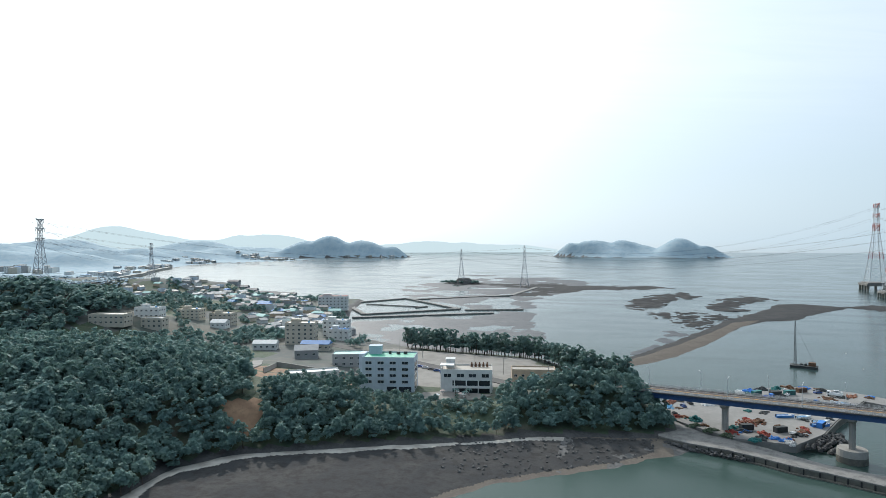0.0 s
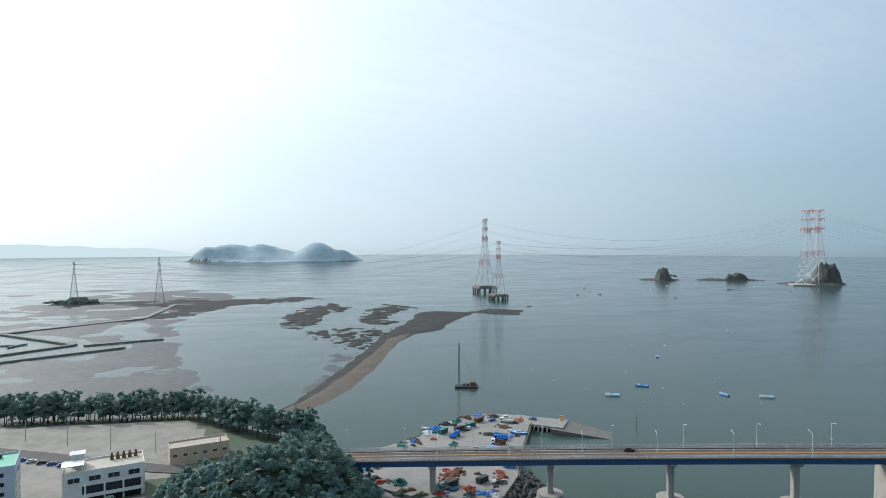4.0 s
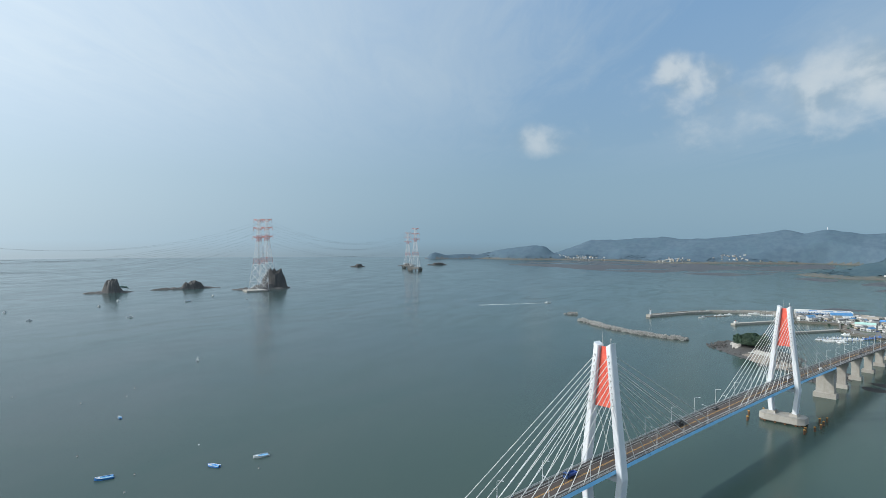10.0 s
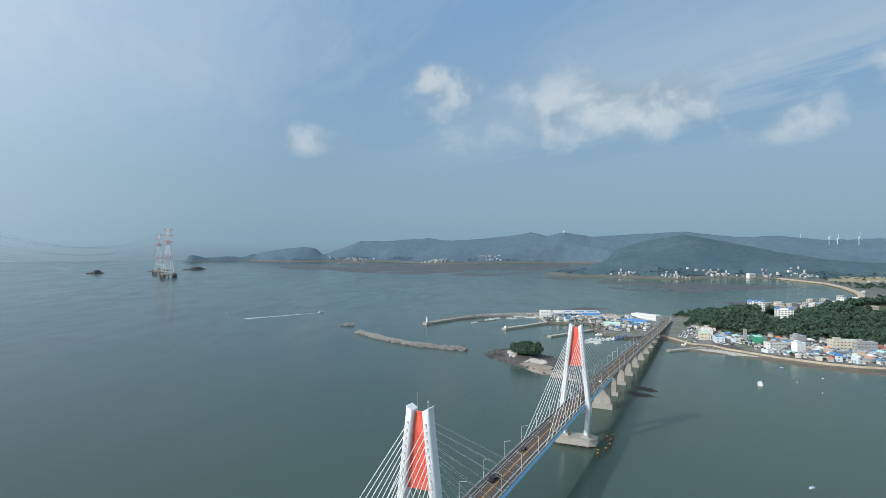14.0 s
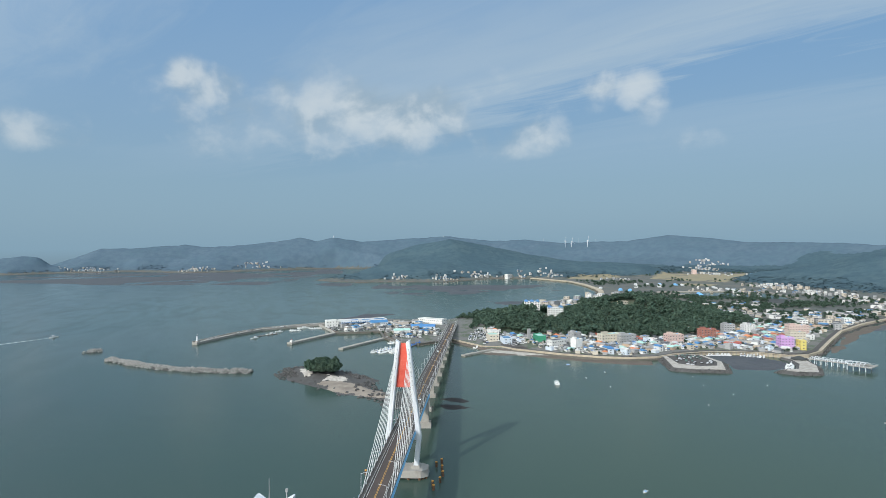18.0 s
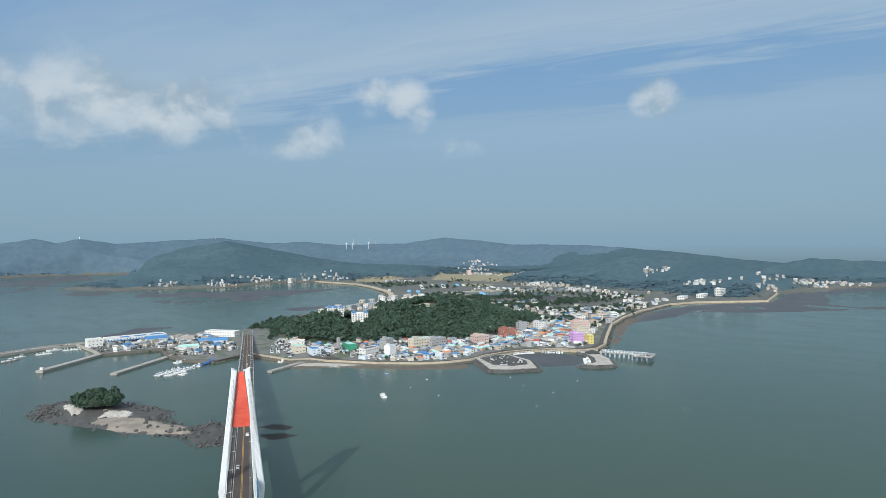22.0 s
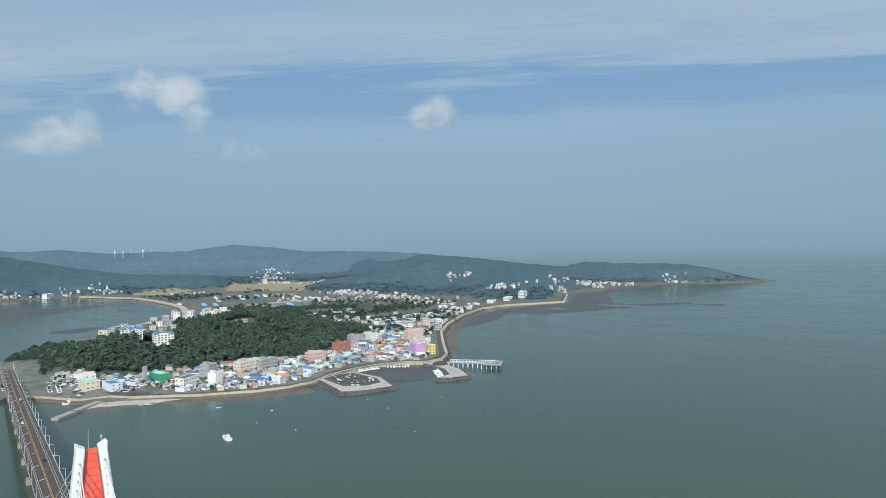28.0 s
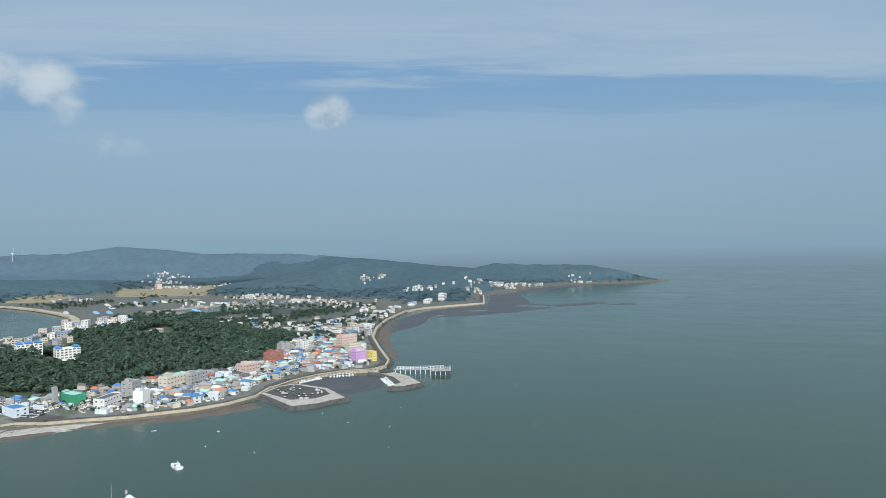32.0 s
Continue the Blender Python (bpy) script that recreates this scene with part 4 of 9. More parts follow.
islet("wooded_island", BIG, [(-269, 3520, 74, 95, 110, 0), (-130, 3530, 86, 130, 120, 0), (30, 3530, 80, 120, 120, 0), (130, 3500, 56, 90, 100, 0), (310, 3461, 98, 105, 110, -10), (440, 3420, 58, 80, 90, 0)], 18, "wooded island with low cliffs, haze tinted into its colour")
islet("west_cape", [(-1100, 3200), (-1230, 3080), (-1600, 3000), (-2300, 2900), (-3000, 3000), (-3000, 3700), (-1300, 3500)], [(-1700, 3120, 80, 130, 110, 0), (-1560, 3140, 102, 140, 120, 0), (-1380, 3180, 84, 150, 100, 0), (-1200, 3220, 52, 130, 70, 0), (-2100, 3200, 50, 400, 150, 0), (-2600, 3350, 90, 300, 180, 0)], 24, "long haze-tinted cape beyond the flats")
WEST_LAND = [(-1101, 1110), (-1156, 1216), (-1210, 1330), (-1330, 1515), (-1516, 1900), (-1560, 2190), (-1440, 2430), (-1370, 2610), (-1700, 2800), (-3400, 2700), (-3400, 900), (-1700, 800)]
_, west_height = islet("west_shore", WEST_LAND, [(-2044, 1612, 53, 200, 120, 40), (-1860, 1700, 50, 160, 90, 20), (-1925, 1900, 58, 160, 100, 30), (-1895, 2090, 56, 150, 90, 10), (-1874, 2350, 46, 160, 90, 40), (-1800, 2530, 52, 140, 80, 0), (-2500, 1900, 80, 300, 220, 20), (-2700, 2400, 100, 350, 200, 0)], 20, "low haze-tinted shore with scattered houses")
islet("north_islets", [(4080, 2080), (4250, 1930), (4440, 1700), (4560, 1740), (4370, 2020), (4160, 2160)], [(4160, 2080, 42, 90, 60, -45), (4330, 1900, 32, 190, 60, -60), (4470, 1720, 50, 130, 70, -60)], 26, "low far islets in the strait", 40, "haze_tinted_foliage")
back = Shape()
for az0, az1, h, dist, seed in ((-64, -24, 210, 4600, 3), (-40, -6, 120, 4640, 8)):
    pts_, n = [], 60
    for i in range(n + 1):
        a = radians(az0 + (az1 - az0) * i / n)
        e = math.sin(math.pi * i / n) ** 0.5
        hh = h * e * (0.55 + 0.45 * float(wave(np.array([i * 10.0]), np.array([0.0]), 90, seed)[0])) + 5
        x, y = 100 + dist * math.sin(a), 100 + dist * math.cos(a)
        pts_ += [(x, y, 0), (x * 1.004, y * 1.004, hh), (x * 1.02, y * 1.02, 0)]
    back.add(pts_, [(3 * i + j, 3 * i + j + 1, 3 * i + 4 + j, 3 * i + 3 + j) for i in range(n) for j in (0, 1)])
# ridge material emits a pale blue-white that imitates haze before the mountains
M["haze_glow_ridge"] = bpy.data.materials.new("glowing_far_ridge")
M["haze_glow_ridge"].use_nodes = True
hp = M["haze_glow_ridge"].node_tree.nodes["Principled BSDF"]
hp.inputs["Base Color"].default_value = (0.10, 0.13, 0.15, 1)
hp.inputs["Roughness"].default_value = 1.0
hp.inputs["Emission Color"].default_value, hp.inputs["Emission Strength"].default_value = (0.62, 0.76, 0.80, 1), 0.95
tagged(new("backdrop", back.mesh("backdrop", "haze_glow_ridge")), "far mountain ridge with a pale glow in place of haze", "mountains", kind="structure")

# ---- bridge ----
D2 = Vector((0.9245, -0.3813)).normalized()
N2 = Vector((-D2.y, D2.x))
ORG = Vector((362.9, 177.1))


def deck_z(s):
    q = (s - 60) / 400
    return 29.3 + 0.4 * q - 10.1 * q * q + 0.44 * q ** 3 + 0.86 * q ** 4


def span(s, v=0.0, z=0.0):
    p = ORG + D2 * s + N2 * v
    return Vector((p.x, p.y, z))


HEAD = math.degrees(math.atan2(D2.y, D2.x))
WEST, W_END, P1, P2, E_END, EAST_S = -392.0, -162.0, -57.0, 182.0, 285.0, 880.0


def station(s, v=0.0):
    p = span(s, v, deck_z(s))
    return Matrix.Translation(p) @ pose(0, 0, 0, 0, 0, HEAD)


bridge = thing("cable_stayed_bridge", "long cable-stayed road bridge with white pylons over the sea", "bridge")
bridge.matrix_basis = Matrix.Identity(4)


def along(a, b, step):
    n = max(1, round((b - a) / step))
    return [a + (b - a) * i / n for i in range(n + 1)]


def sweep_part(name, section, a, b, material, step=24, label=""):
    return part(name, Shape().sweep(section, [station(s) for s in along(a, b, step)]), material, bridge, label)


def rect(y0, y1, z0, z1):
    return [(y0, z0), (y1, z0), (y1, z1), (y0, z1)]


sweep_part("road_surface", rect(-4.6, 4.6, -0.2, 0.02), WEST, EAST_S, "deck_red")
for v in (-1, 1):
    sweep_part("walkway", rect(v * 5.9 - 1.25, v * 5.9 + 1.25, -0.25, 0.18), WEST, EAST_S, "asphalt", label="narrow dark footway")
sweep_part("steel_girder", [(-7.25, 0.1), (-7.9, -1.35), (-4.4, -2.8), (4.4, -2.8), (7.9, -1.35), (7.25, 0.1), (7.2, -0.26), (-7.2, -0.26)], W_END, E_END, "blue_steel", label="sky-blue painted steel box girder")
sweep_part("approach_girder", [(-7.0, -0.27), (-6.6, -0.7), (-5.2, -1.1), (-5.0, -3.0), (5.0, -3.0), (5.2, -1.1), (6.6, -0.7), (7.0, -0.27)], WEST, W_END, "navy_steel", label="dark blue steel girder")
sweep_part("concrete_girder", [(-6.4, -0.28), (-5.2, -0.8), (-3.6, -2.8), (3.6, -2.8), (5.2, -0.8), (6.4, -0.28)], E_END, EAST_S, "concrete")
for v in (-0.16, 0.16):
    sweep_part("centre_line", rect(v * 1.6 - 0.1, v * 1.6 + 0.1, 0.0, 0.035), WEST, EAST_S, "line_yellow")
for v in (-3.9, 3.9):
    sweep_part("edge_line", rect(v - 0.09, v + 0.09, 0.0, 0.035), WEST, EAST_S, "line_white")
for v in (-4.75, 4.75, -7.0, 7.0):
    tall = 0.75 if abs(v) < 5 else 1.1
    for z in ((0.45, 0.8) if abs(v) < 5 else (0.5, 0.85, 1.2)):
        sweep_part("rail", rect(v - 0.06, v + 0.06, z - 0.06, z + 0.06), WEST, EAST_S, "rail")
post = Shape().box((0, 0, 0.5), (0.14, 0.14, 1.0)).mesh("post", "rail")
for v in (-7.0, 7.0):
    for s in along(W_END, 470, 4.5):
        part("post", post, "rail", bridge, at=station(s, v))
for v in (-4.75, 4.75):
    bars = Shape()
    for s in along(WEST, EAST_S, 3):
        bars.box(span(s, v, deck_z(s) + 0.4), (0.12, 0.12, 0.8))
    tagged(part("guard_rail", bars, "rail", bridge), kind="stuff")
bars = Shape()
for v in (-7.0, 7.0):
    for s in [*along(WEST, W_END - 4.5, 4.5), *along(474.5, EAST_S, 4.5)]:
        bars.box(span(s, v, deck_z(s) + 0.5), (0.14, 0.14, 1.0))
tagged(part("railing", bars, "rail", bridge), kind="stuff")
# outriggers under the edges of the steel deck
bracket = Shape().add([(-0.15, 0, 0.05), (0.15, 0, 0.05), (0.15, 1.1, 0.05), (-0.15, 1.1, 0.05), (-0.15, 0, -1.2), (0.15, 0, -1.2), (0.15, 1.1, -0.3), (-0.15, 1.1, -0.3)], [(0, 1, 2, 3), (4, 7, 6, 5), (0, 4, 5, 1), (1, 5, 6, 2), (2, 6, 7, 3), (3, 7, 4, 0)]).mesh("bracket", "blue_steel")
for s in along(W_END + 2, E_END - 2, 12):
    for v in (-1, 1):
        part("bracket", bracket, "blue_steel", bridge, at=station(s, v * 6.9) @ pose(0, 0, -0.3, 0, 0, 0 if v > 0 else 180))

TOP = 83.0


def leg_y(z):
    """The outer face of a pylon leg, at a height."""
    if z > 24:
        return 4.4 + (11.0 - 4.4) * (TOP - z) / (TOP - 24)
    return 11.0 - 1.8 * (24 - z) / 17


for ps in (P1, P2):
    base = span(ps, 0, 0)
    mp = Matrix.Translation(base) @ pose(0, 0, 0, 0, 0, HEAD)
    for v in (-1, 1):
        leg = Shape()
        zs = [5.5, 12, 22.5, 24, 27, 40, 55, 70, TOP - 1.2]
        rows = []
        for z in zs:
            o = leg_y(z)
            w = 3.0 if z < 26 else 3.0 - 0.4 * (z - 26) / 57
            l = 2.8 - 0.45 * (z - 5) / 78
            c = 0.35
            rows.append([(-l, o - w + c, z), (-l + c, o - w, z), (l - c, o - w, z), (l, o - w + c, z), (l, o - c, z), (l - c, o, z), (-l + c, o, z), (-l, o - c, z)])
        o = leg_y(TOP)
        rows.append([(x, y, TOP + (1.3 if k >= 4 else 0)) for k, (x, y, _) in enumerate(rows[-1])])
        vv = [Vector((x, v * y, z)) for r in rows for x, y, z in r]
        ff = [(8 * i + j, 8 * i + (j + 1) % 8, 8 * i + 8 + (j + 1) % 8, 8 * i + 8 + j) for i in range(len(rows) - 1) for j in range(8)] + [tuple(range(8 * len(rows) - 8, 8 * len(rows)))]
        leg.add(vv, [tuple(reversed(q)) for q in ff] if v < 0 else ff)
        lg = part("pylon_leg", leg, "white_steel", bridge, "white painted concrete pylon leg", at=mp)
        box_a = Shape()
        for i in range(9):
            z = 56.5 + 2.75 * i
            for sx in (-1, 1):
                box_a.box((sx * 2.35, v * (leg_y(z) - 1.4), z), (0.4, 0.6, 1.0), pose(0, 0, 0, 0, 25 * sx, 0).to_3x3())
        part("cable_anchor", box_a, "rail", lg, "grey steel cable anchors")
        foot = Shape().box((0, v * (leg_y(6) - 1.9), 6.2), (7.0, 6.0, 2.4), taper=0.85)
        part("leg_plinth", foot, "concrete", bridge, at=mp)
    pan, zs = Shape(), [55.0, 56.0, 64, 73, 82.4]
    vv = []
    for z in zs:
        y = leg_y(z) - 3.0
        vv += [(-0.4, -y, z), (0.4, -y, z), (0.4, y, z), (-0.4, y, z)]
    pan.add(vv, [(4 * i + j, 4 * i + (j + 1) % 4, 4 * i + 4 + (j + 1) % 4, 4 * i + 4 + j) for i in range(4) for j in range(4)] + [(3, 2, 1, 0), (16, 17, 18, 19)])
    part("red_panel", pan, "red_steel", bridge, "faded red infill panel between the pylon legs", at=mp)
    ribs = Shape()
    for i in range(11):
        z = 57 + 2.4 * i
        y = leg_y(z) - 3.1
        for sx in (-0.5, 0.5):
            ribs.box((sx, 0, z), (0.2, 2 * y, 0.16))
    part("panel_ribs", ribs, "red_steel", bridge, at=mp)
    zb = deck_z(ps) - 3.1
    part("cross_beam", Shape().box((0, 0, zb - 1.2), (3.4, 2 * leg_y(zb) - 4, 2.6)), "white_steel", bridge, at=mp)
    oct_ = [(-9, -13), (-5, -18), (5, -18), (9, -13), (9, 13), (5, 18), (-5, 18), (-9, 13)]
    oct_ = [(x * 0.8, y * 0.84) for x, y in oct_]
    part("pile_cap", Shape().prism(oct_, 1.2, 5.6, grow=0.02), "concrete", bridge, "stained concrete pylon base standing in the sea", at=mp)
    part("pile_cap_skirt", Shape().prism([(x * 0.72, y * 0.8) for x, y in oct_], -3, 1.2), "concrete_dark", bridge, at=mp)
    for (ax, ay), (bx, by) in zip(oct_, oct_[1:] + oct_[:1]):
        n = 3 if abs(by - ay) > 12 else 2
        for k in range(n):
            px, py = (ax + (bx - ax) * k / n) * 0.93, (ay + (by - ay) * k / n) * 0.93
            part("foundation_pile", Shape().tube((px, py, -3), (px, py, 1.3), 0.8, 0.8, 8), "rust", bridge, "rust-stained foundation pile", at=mp)
    part("mast", Shape().tube((-0.5, 0.8, TOP - 0.6), (-0.5, 0.8, TOP + 6), 0.12, 0.05, 6).tube((0.4, -3, TOP), (0.4, -3, TOP + 2.6), 0.1, 0.1, 6).box((0.4, -3, TOP + 2.9), (0.5, 0.5, 0.7)), "rail", bridge, "thin lightning rod and beacon", at=mp)
    for sx in (-1, 1):
        for v in (-1, 1):
            for i in range(9):
                zt = 56.5 + 2.75 * i
                ds = 16 + 10.6 * i
                a = span(ps + sx * 2.3, v * (leg_y(zt) - 1.4), zt)
                s = ps + sx * ds
                b = span(s, v * 6.75, deck_z(s) + 0.1)
                part("stay_cable", Shape().tube(a, b, 0.16, 0.16, 6), "cable", bridge)
    # fender piles
    for i, (du, dv) in enumerate(((-16, -19), (-10, -23), (0, -24), (10, -23), (16, -19), (16, 19), (0, 24), (-16, 19), (-22, -20), (22, -22))):
        pl = thing("fender_pile", "rusty steel fender pile with an orange cap", "pile", span(ps + du, dv, 0), group="fender piles")
        part("shaft", Shape().tube((0, 0, -3), (0, 0, 2.9), 0.75, 0.75, 10), "rust", pl)
        part("cap", Shape().tube((0, 0, 2.9), (0, 0, 3.4), 0.8, 0.78, 10), "orange_cap", pl, "orange painted cap")

# piers
for s in (-342.5, -294.0, -246.0, -198.0):
    z1 = deck_z(s) - 3.0
    mp = Matrix.Translation(span(s, 0, 0)) @ pose(0, 0, 0, 0, 0, HEAD)
    pr = part("pier", Shape().sweep([(-2.1, 0), (-1.5, 0.9), (1.5, 0.9), (2.1, 0), (1.5, -0.9), (-1.5, -0.9)], [Matrix(((0, 0, 1.25, 0), (0, 1, 0, 0), (1, 0, 0, z), (0, 0, 0, 1))) for z in (4, z1 - 2.2)]), "concrete", bridge, at=mp)
    part("pier_head", Shape().sweep([(-2.1, 0), (2.1, 0), (4.6, 1.3), (4.6, 2.2), (-4.6, 2.2), (-4.6, 1.3)], [Matrix.Translation((x, 0, z1 - 2.2)) for x in (-1.3, 1.3)]), "concrete", pr)
    if s > -330:
        part("caisson", Shape().tube((0, 0, 2.6), (0, 0, 5.4), 5.6, 5.4, 24), "concrete", bridge, "round concrete caisson", at=mp)
        part("caisson_skirt", Shape().tube((0, 0, -3), (0, 0, 2.6), 5.65, 5.65, 24), "concrete_dark", bridge, at=mp)
for s in (W_END, E_END):
    z1 = deck_z(s) - 2.6
    mp = Matrix.Translation(span(s, 0, 0)) @ pose(0, 0, 0, 0, 0, HEAD)
    wall = Shape()
    rows = []
    for z, y, x in ((4.2, 6.9, 2.5), (z1 - 3, 6.5, 2.3), (z1 - 1.6, 7.4, 2.5), (z1, 7.4, 2.5)):
        rows += [(-x, -y, z), (x, -y, z), (x, y, z), (-x, y, z)]
    wall.add(rows, [(4 * i + j, 4 * i + (j + 1) % 4, 4 * i + 4 + (j + 1) % 4, 4 * i + 4 + j) for i in range(3) for j in range(4)] + [(12, 13, 14, 15)])
    pr = part("anchor_pier", wall, "concrete", bridge, at=mp)
    part("pier_footing", Shape().box((0, 0, 0.8), (8, 17.5, 7), taper=0.97), "concrete", pr)
s = E_END + 48
while s < EAST_S - 30:
    z1 = deck_z(s) - 2.8
    mp = Matrix.Translation(span(s, 0, 0)) @ pose(0, 0, 0, 0, 0, HEAD)
    wall, rows = Shape(), []
    h = z1 - 3
    for z, y, x in ((3, 3.5, 1.6), (3 + h * 0.6, 3.3, 1.5), (3 + h * 0.8, 4.2, 1.6), (z1, 5.4, 1.8)):
        rows += [(-x, -y, z), (x, -y, z), (x, y, z), (-x, y, z)]
    wall.add(rows, [(4 * i + j, 4 * i + (j + 1) % 4, 4 * i + 4 + (j + 1) % 4, 4 * i + 4 + j) for i in range(3) for j in range(4)] + [(12, 13, 14, 15)])
    pr = part("viaduct_pier", wall, "concrete", bridge, at=mp)
    part("pier_footing", Shape().box((0, 0, 0.6), (6.0, 10.5, 5.6), taper=0.98), "concrete", pr)
    s += 47.6
# street lamps
lamp = thing("street_lamp", "tall pale steel street lamp with a bent arm", "street lamp", group="bridge street lamps")
lamp.matrix_basis = station(-380, 6.9)
part("pole", Shape().tube((0, 0, 0), (0, 0, 9.5), 0.16, 0.09, 6), "lamp_steel", lamp)
part("arm", Shape().bar((0, 0, 9.4), (0, -2.6, 10.1), 0.12), "lamp_steel", lamp)
part("lamp_head", Shape().box((0, -2.9, 10.1), (0.35, 0.9, 0.16)), "lamp_steel", lamp)
part("sign_box", Shape().box((0, 0, 3.2), (0.5, 0.3, 0.7)), "lamp_steel", lamp)
for i, s in enumerate(along(-355, 865, 29)):
    copy_thing(lamp, station(s, 6.9))
    copy_thing(lamp, station(s + 15, -6.9) @ pose(0, 0, 0, 0, 0, 180))


# ---- woods ----
def bulk(name, verts, quads, material):
    me = bpy.data.meshes.new(name)
    me.vertices.add(len(verts))
    me.vertices.foreach_set("co", verts.astype(np.float32).ravel())
    me.loops.add(quads.size)
    me.loops.foreach_set("vertex_index", quads.astype(np.int32).ravel())
    me.polygons.add(len(quads))
    me.polygons.foreach_set("loop_start", np.arange(0, quads.size, 4, dtype=np.int32))
    me.materials.append(M[material])
    me.update(calc_edges=True)
    return me


def leaf_cloud(lobes, n, size, seed, flat_bias=0.5):
    """Leaf clumps on the outside of several lobes (x, y, z, radius, tallness)."""
    r = np.random.RandomState(seed)
    w = np.array([l[3] ** 2 * (0.4 + l[4]) for l in lobes])
    which = r.choice(len(lobes), n, p=w / w.sum())
    L = np.array(lobes)[which]
    d = r.normal(size=(n, 3))
    d /= np.linalg.norm(d, axis=1)[:, None]
    d[:, 2] = np.where(d[:, 2] < -0.45, -d[:, 2], d[:, 2])
    rad = r.uniform(0.72, 1.08, n)[:, None]
    c = L[:, :3] + d * rad * np.stack([L[:, 3], L[:, 3], L[:, 3] * L[:, 4]], 1)
    nrm = d + r.normal(size=(n, 3)) * 0.55 + np.array([0, 0, flat_bias])
    nrm /= np.linalg.norm(nrm, axis=1)[:, None]
    a = np.cross(nrm, r.normal(size=(n, 3)))
    a /= np.linalg.norm(a, axis=1)[:, None]
    b = np.cross(nrm, a)
    s = size * r.uniform(0.6, 1.35, n)[:, None]
    q = r.uniform(0.45, 1.0, (n, 4, 1))
    v = np.stack([c + (-a - 0.6 * b) * s * q[:, 0], c + (a - 0.7 * b) * s * q[:, 1], c + (0.8 * a + b) * s * q[:, 2] - nrm * s * 0.25, c + (-a + 0.8 * b) * s * q[:, 3]], 1)
    return v.reshape(-1, 3), np.arange(4 * n).reshape(n, 4)


def broad_lobes(seed, h=9.0, spread=3.4):
    r = random.Random(seed)
    out = [(0, 0, h * 0.62, spread * 0.75, 0.95)]
    for i in range(6):
        a = i * 1.05 + r.uniform(-0.4, 0.4)
        d = spread * r.uniform(0.4, 0.7)
        out.append((d * math.cos(a), d * math.sin(a), h * r.uniform(0.42, 0.72), spread * r.uniform(0.36, 0.56), r.uniform(0.7, 1.0)))
    out.append((r.uniform(-0.6, 0.6), r.uniform(-0.6, 0.6), h * 0.86, spread * 0.42, 0.8))
    return out


def pine_lobes(seed, h=11.0, spread=2.9):
    r = random.Random(seed)
    out = []
    for i in range(7):
        a, k = i * 2.4 + r.uniform(-0.5, 0.5), i / 6
        d = spread * (0.75 - 0.6 * k) * r.uniform(0.6, 1.1)
        out.append((d * math.cos(a), d * math.sin(a), h * (0.34 + 0.61 * k), spread * (0.66 - 0.32 * k) * r.uniform(0.8, 1.2), 0.5))
    return out


def scatter(poly, gap, seed, margin=0.0):
    r = np.random.RandomState(seed)
    xs, ys = [p[0] for p in poly], [p[1] for p in poly]
    gx, gy = np.meshgrid(np.arange(min(xs), max(xs), gap), np.arange(min(ys), max(ys), gap))
    x = gx.ravel() + r.uniform(-0.45, 0.45, gx.size) * gap
    y = gy.ravel() + r.uniform(-0.45, 0.45, gx.size) * gap
    ok = inside(poly, x, y) > margin
    return x[ok], y[ok]


def wood(name, x, y, height, protos, low, high, material, label, seed=1, sink=0.4):
    """Many trees as one mass."""
    r = np.random.RandomState(seed)
    z = height(x, y)
    allv, allq, k = [], [], 0
    pick = r.randint(0, len(protos), len(x))
    for p, (v, q) in enumerate(protos):
        m = pick == p
        n = int(m.sum())
        if not n:
            continue
        s = r.uniform(low, high, n)
        a = r.uniform(0, 6.28, n)
        c, sn = np.cos(a)[:, None], np.sin(a)[:, None]
        X = (v[None, :, 0] * c - v[None, :, 1] * sn) * s[:, None] * r.uniform(0.85, 1.2, n)[:, None] + x[m][:, None]
        Y = (v[None, :, 0] * sn + v[None, :, 1] * c) * s[:, None] + y[m][:, None]
        Z = v[None, :, 2] * s[:, None] * r.uniform(0.8, 1.2, n)[:, None] + z[m][:, None] - sink
        allv.append(np.stack([X, Y, Z], -1).reshape(-1, 3))
        allq.append((q[None] + (np.arange(n) * len(v))[:, None, None] + k).reshape(-1, 4))
        k += n * len(v)
    me = bulk(name, np.concatenate(allv), np.concatenate(allq), material)
    return tagged(new(name, me), label, "woods", kind="stuff")


BROAD = [leaf_cloud(broad_lobes(i), 330, 0.78, i, 0.6) for i in range(5)]
WIDE = [leaf_cloud(broad_lobes(50 + i, 9.6, 3.7), 250, 0.86, 140 + i, 0.7) for i in range(4)] + [leaf_cloud(pine_lobes(60 + i, 11.5, 3.4), 230, 0.7, 150 + i, 0.8) for i in range(2)]
PINES = [leaf_cloud(pine_lobes(i), 200, 0.66, 40 + i, 0.9) for i in range(5)]
BROAD_MID = [leaf_cloud(broad_lobes(20 + i, 8.0, 4.2), 95, 1.3, 60 + i, 1.1) for i in range(5)]
BROAD_HILL = [leaf_cloud(broad_lobes(70 + i, 9.0, 4.6), 150, 1.05, 160 + i, 0.8) for i in range(5)]
PINE_MID = [leaf_cloud(broad_lobes(30 + i, 9.5, 3.4), 80, 1.2, 80 + i, 1.1) for i in range(3)]
CLUMP_FAR = [leaf_cloud([(0, 0, 1.5, 5.5, 0.5), (6, 2, 1.0, 4.5, 0.5), (-5, 4, 0.8, 4.5, 0.45)], 15, 2.7, 100 + i, 4.0) for i in range(5)]

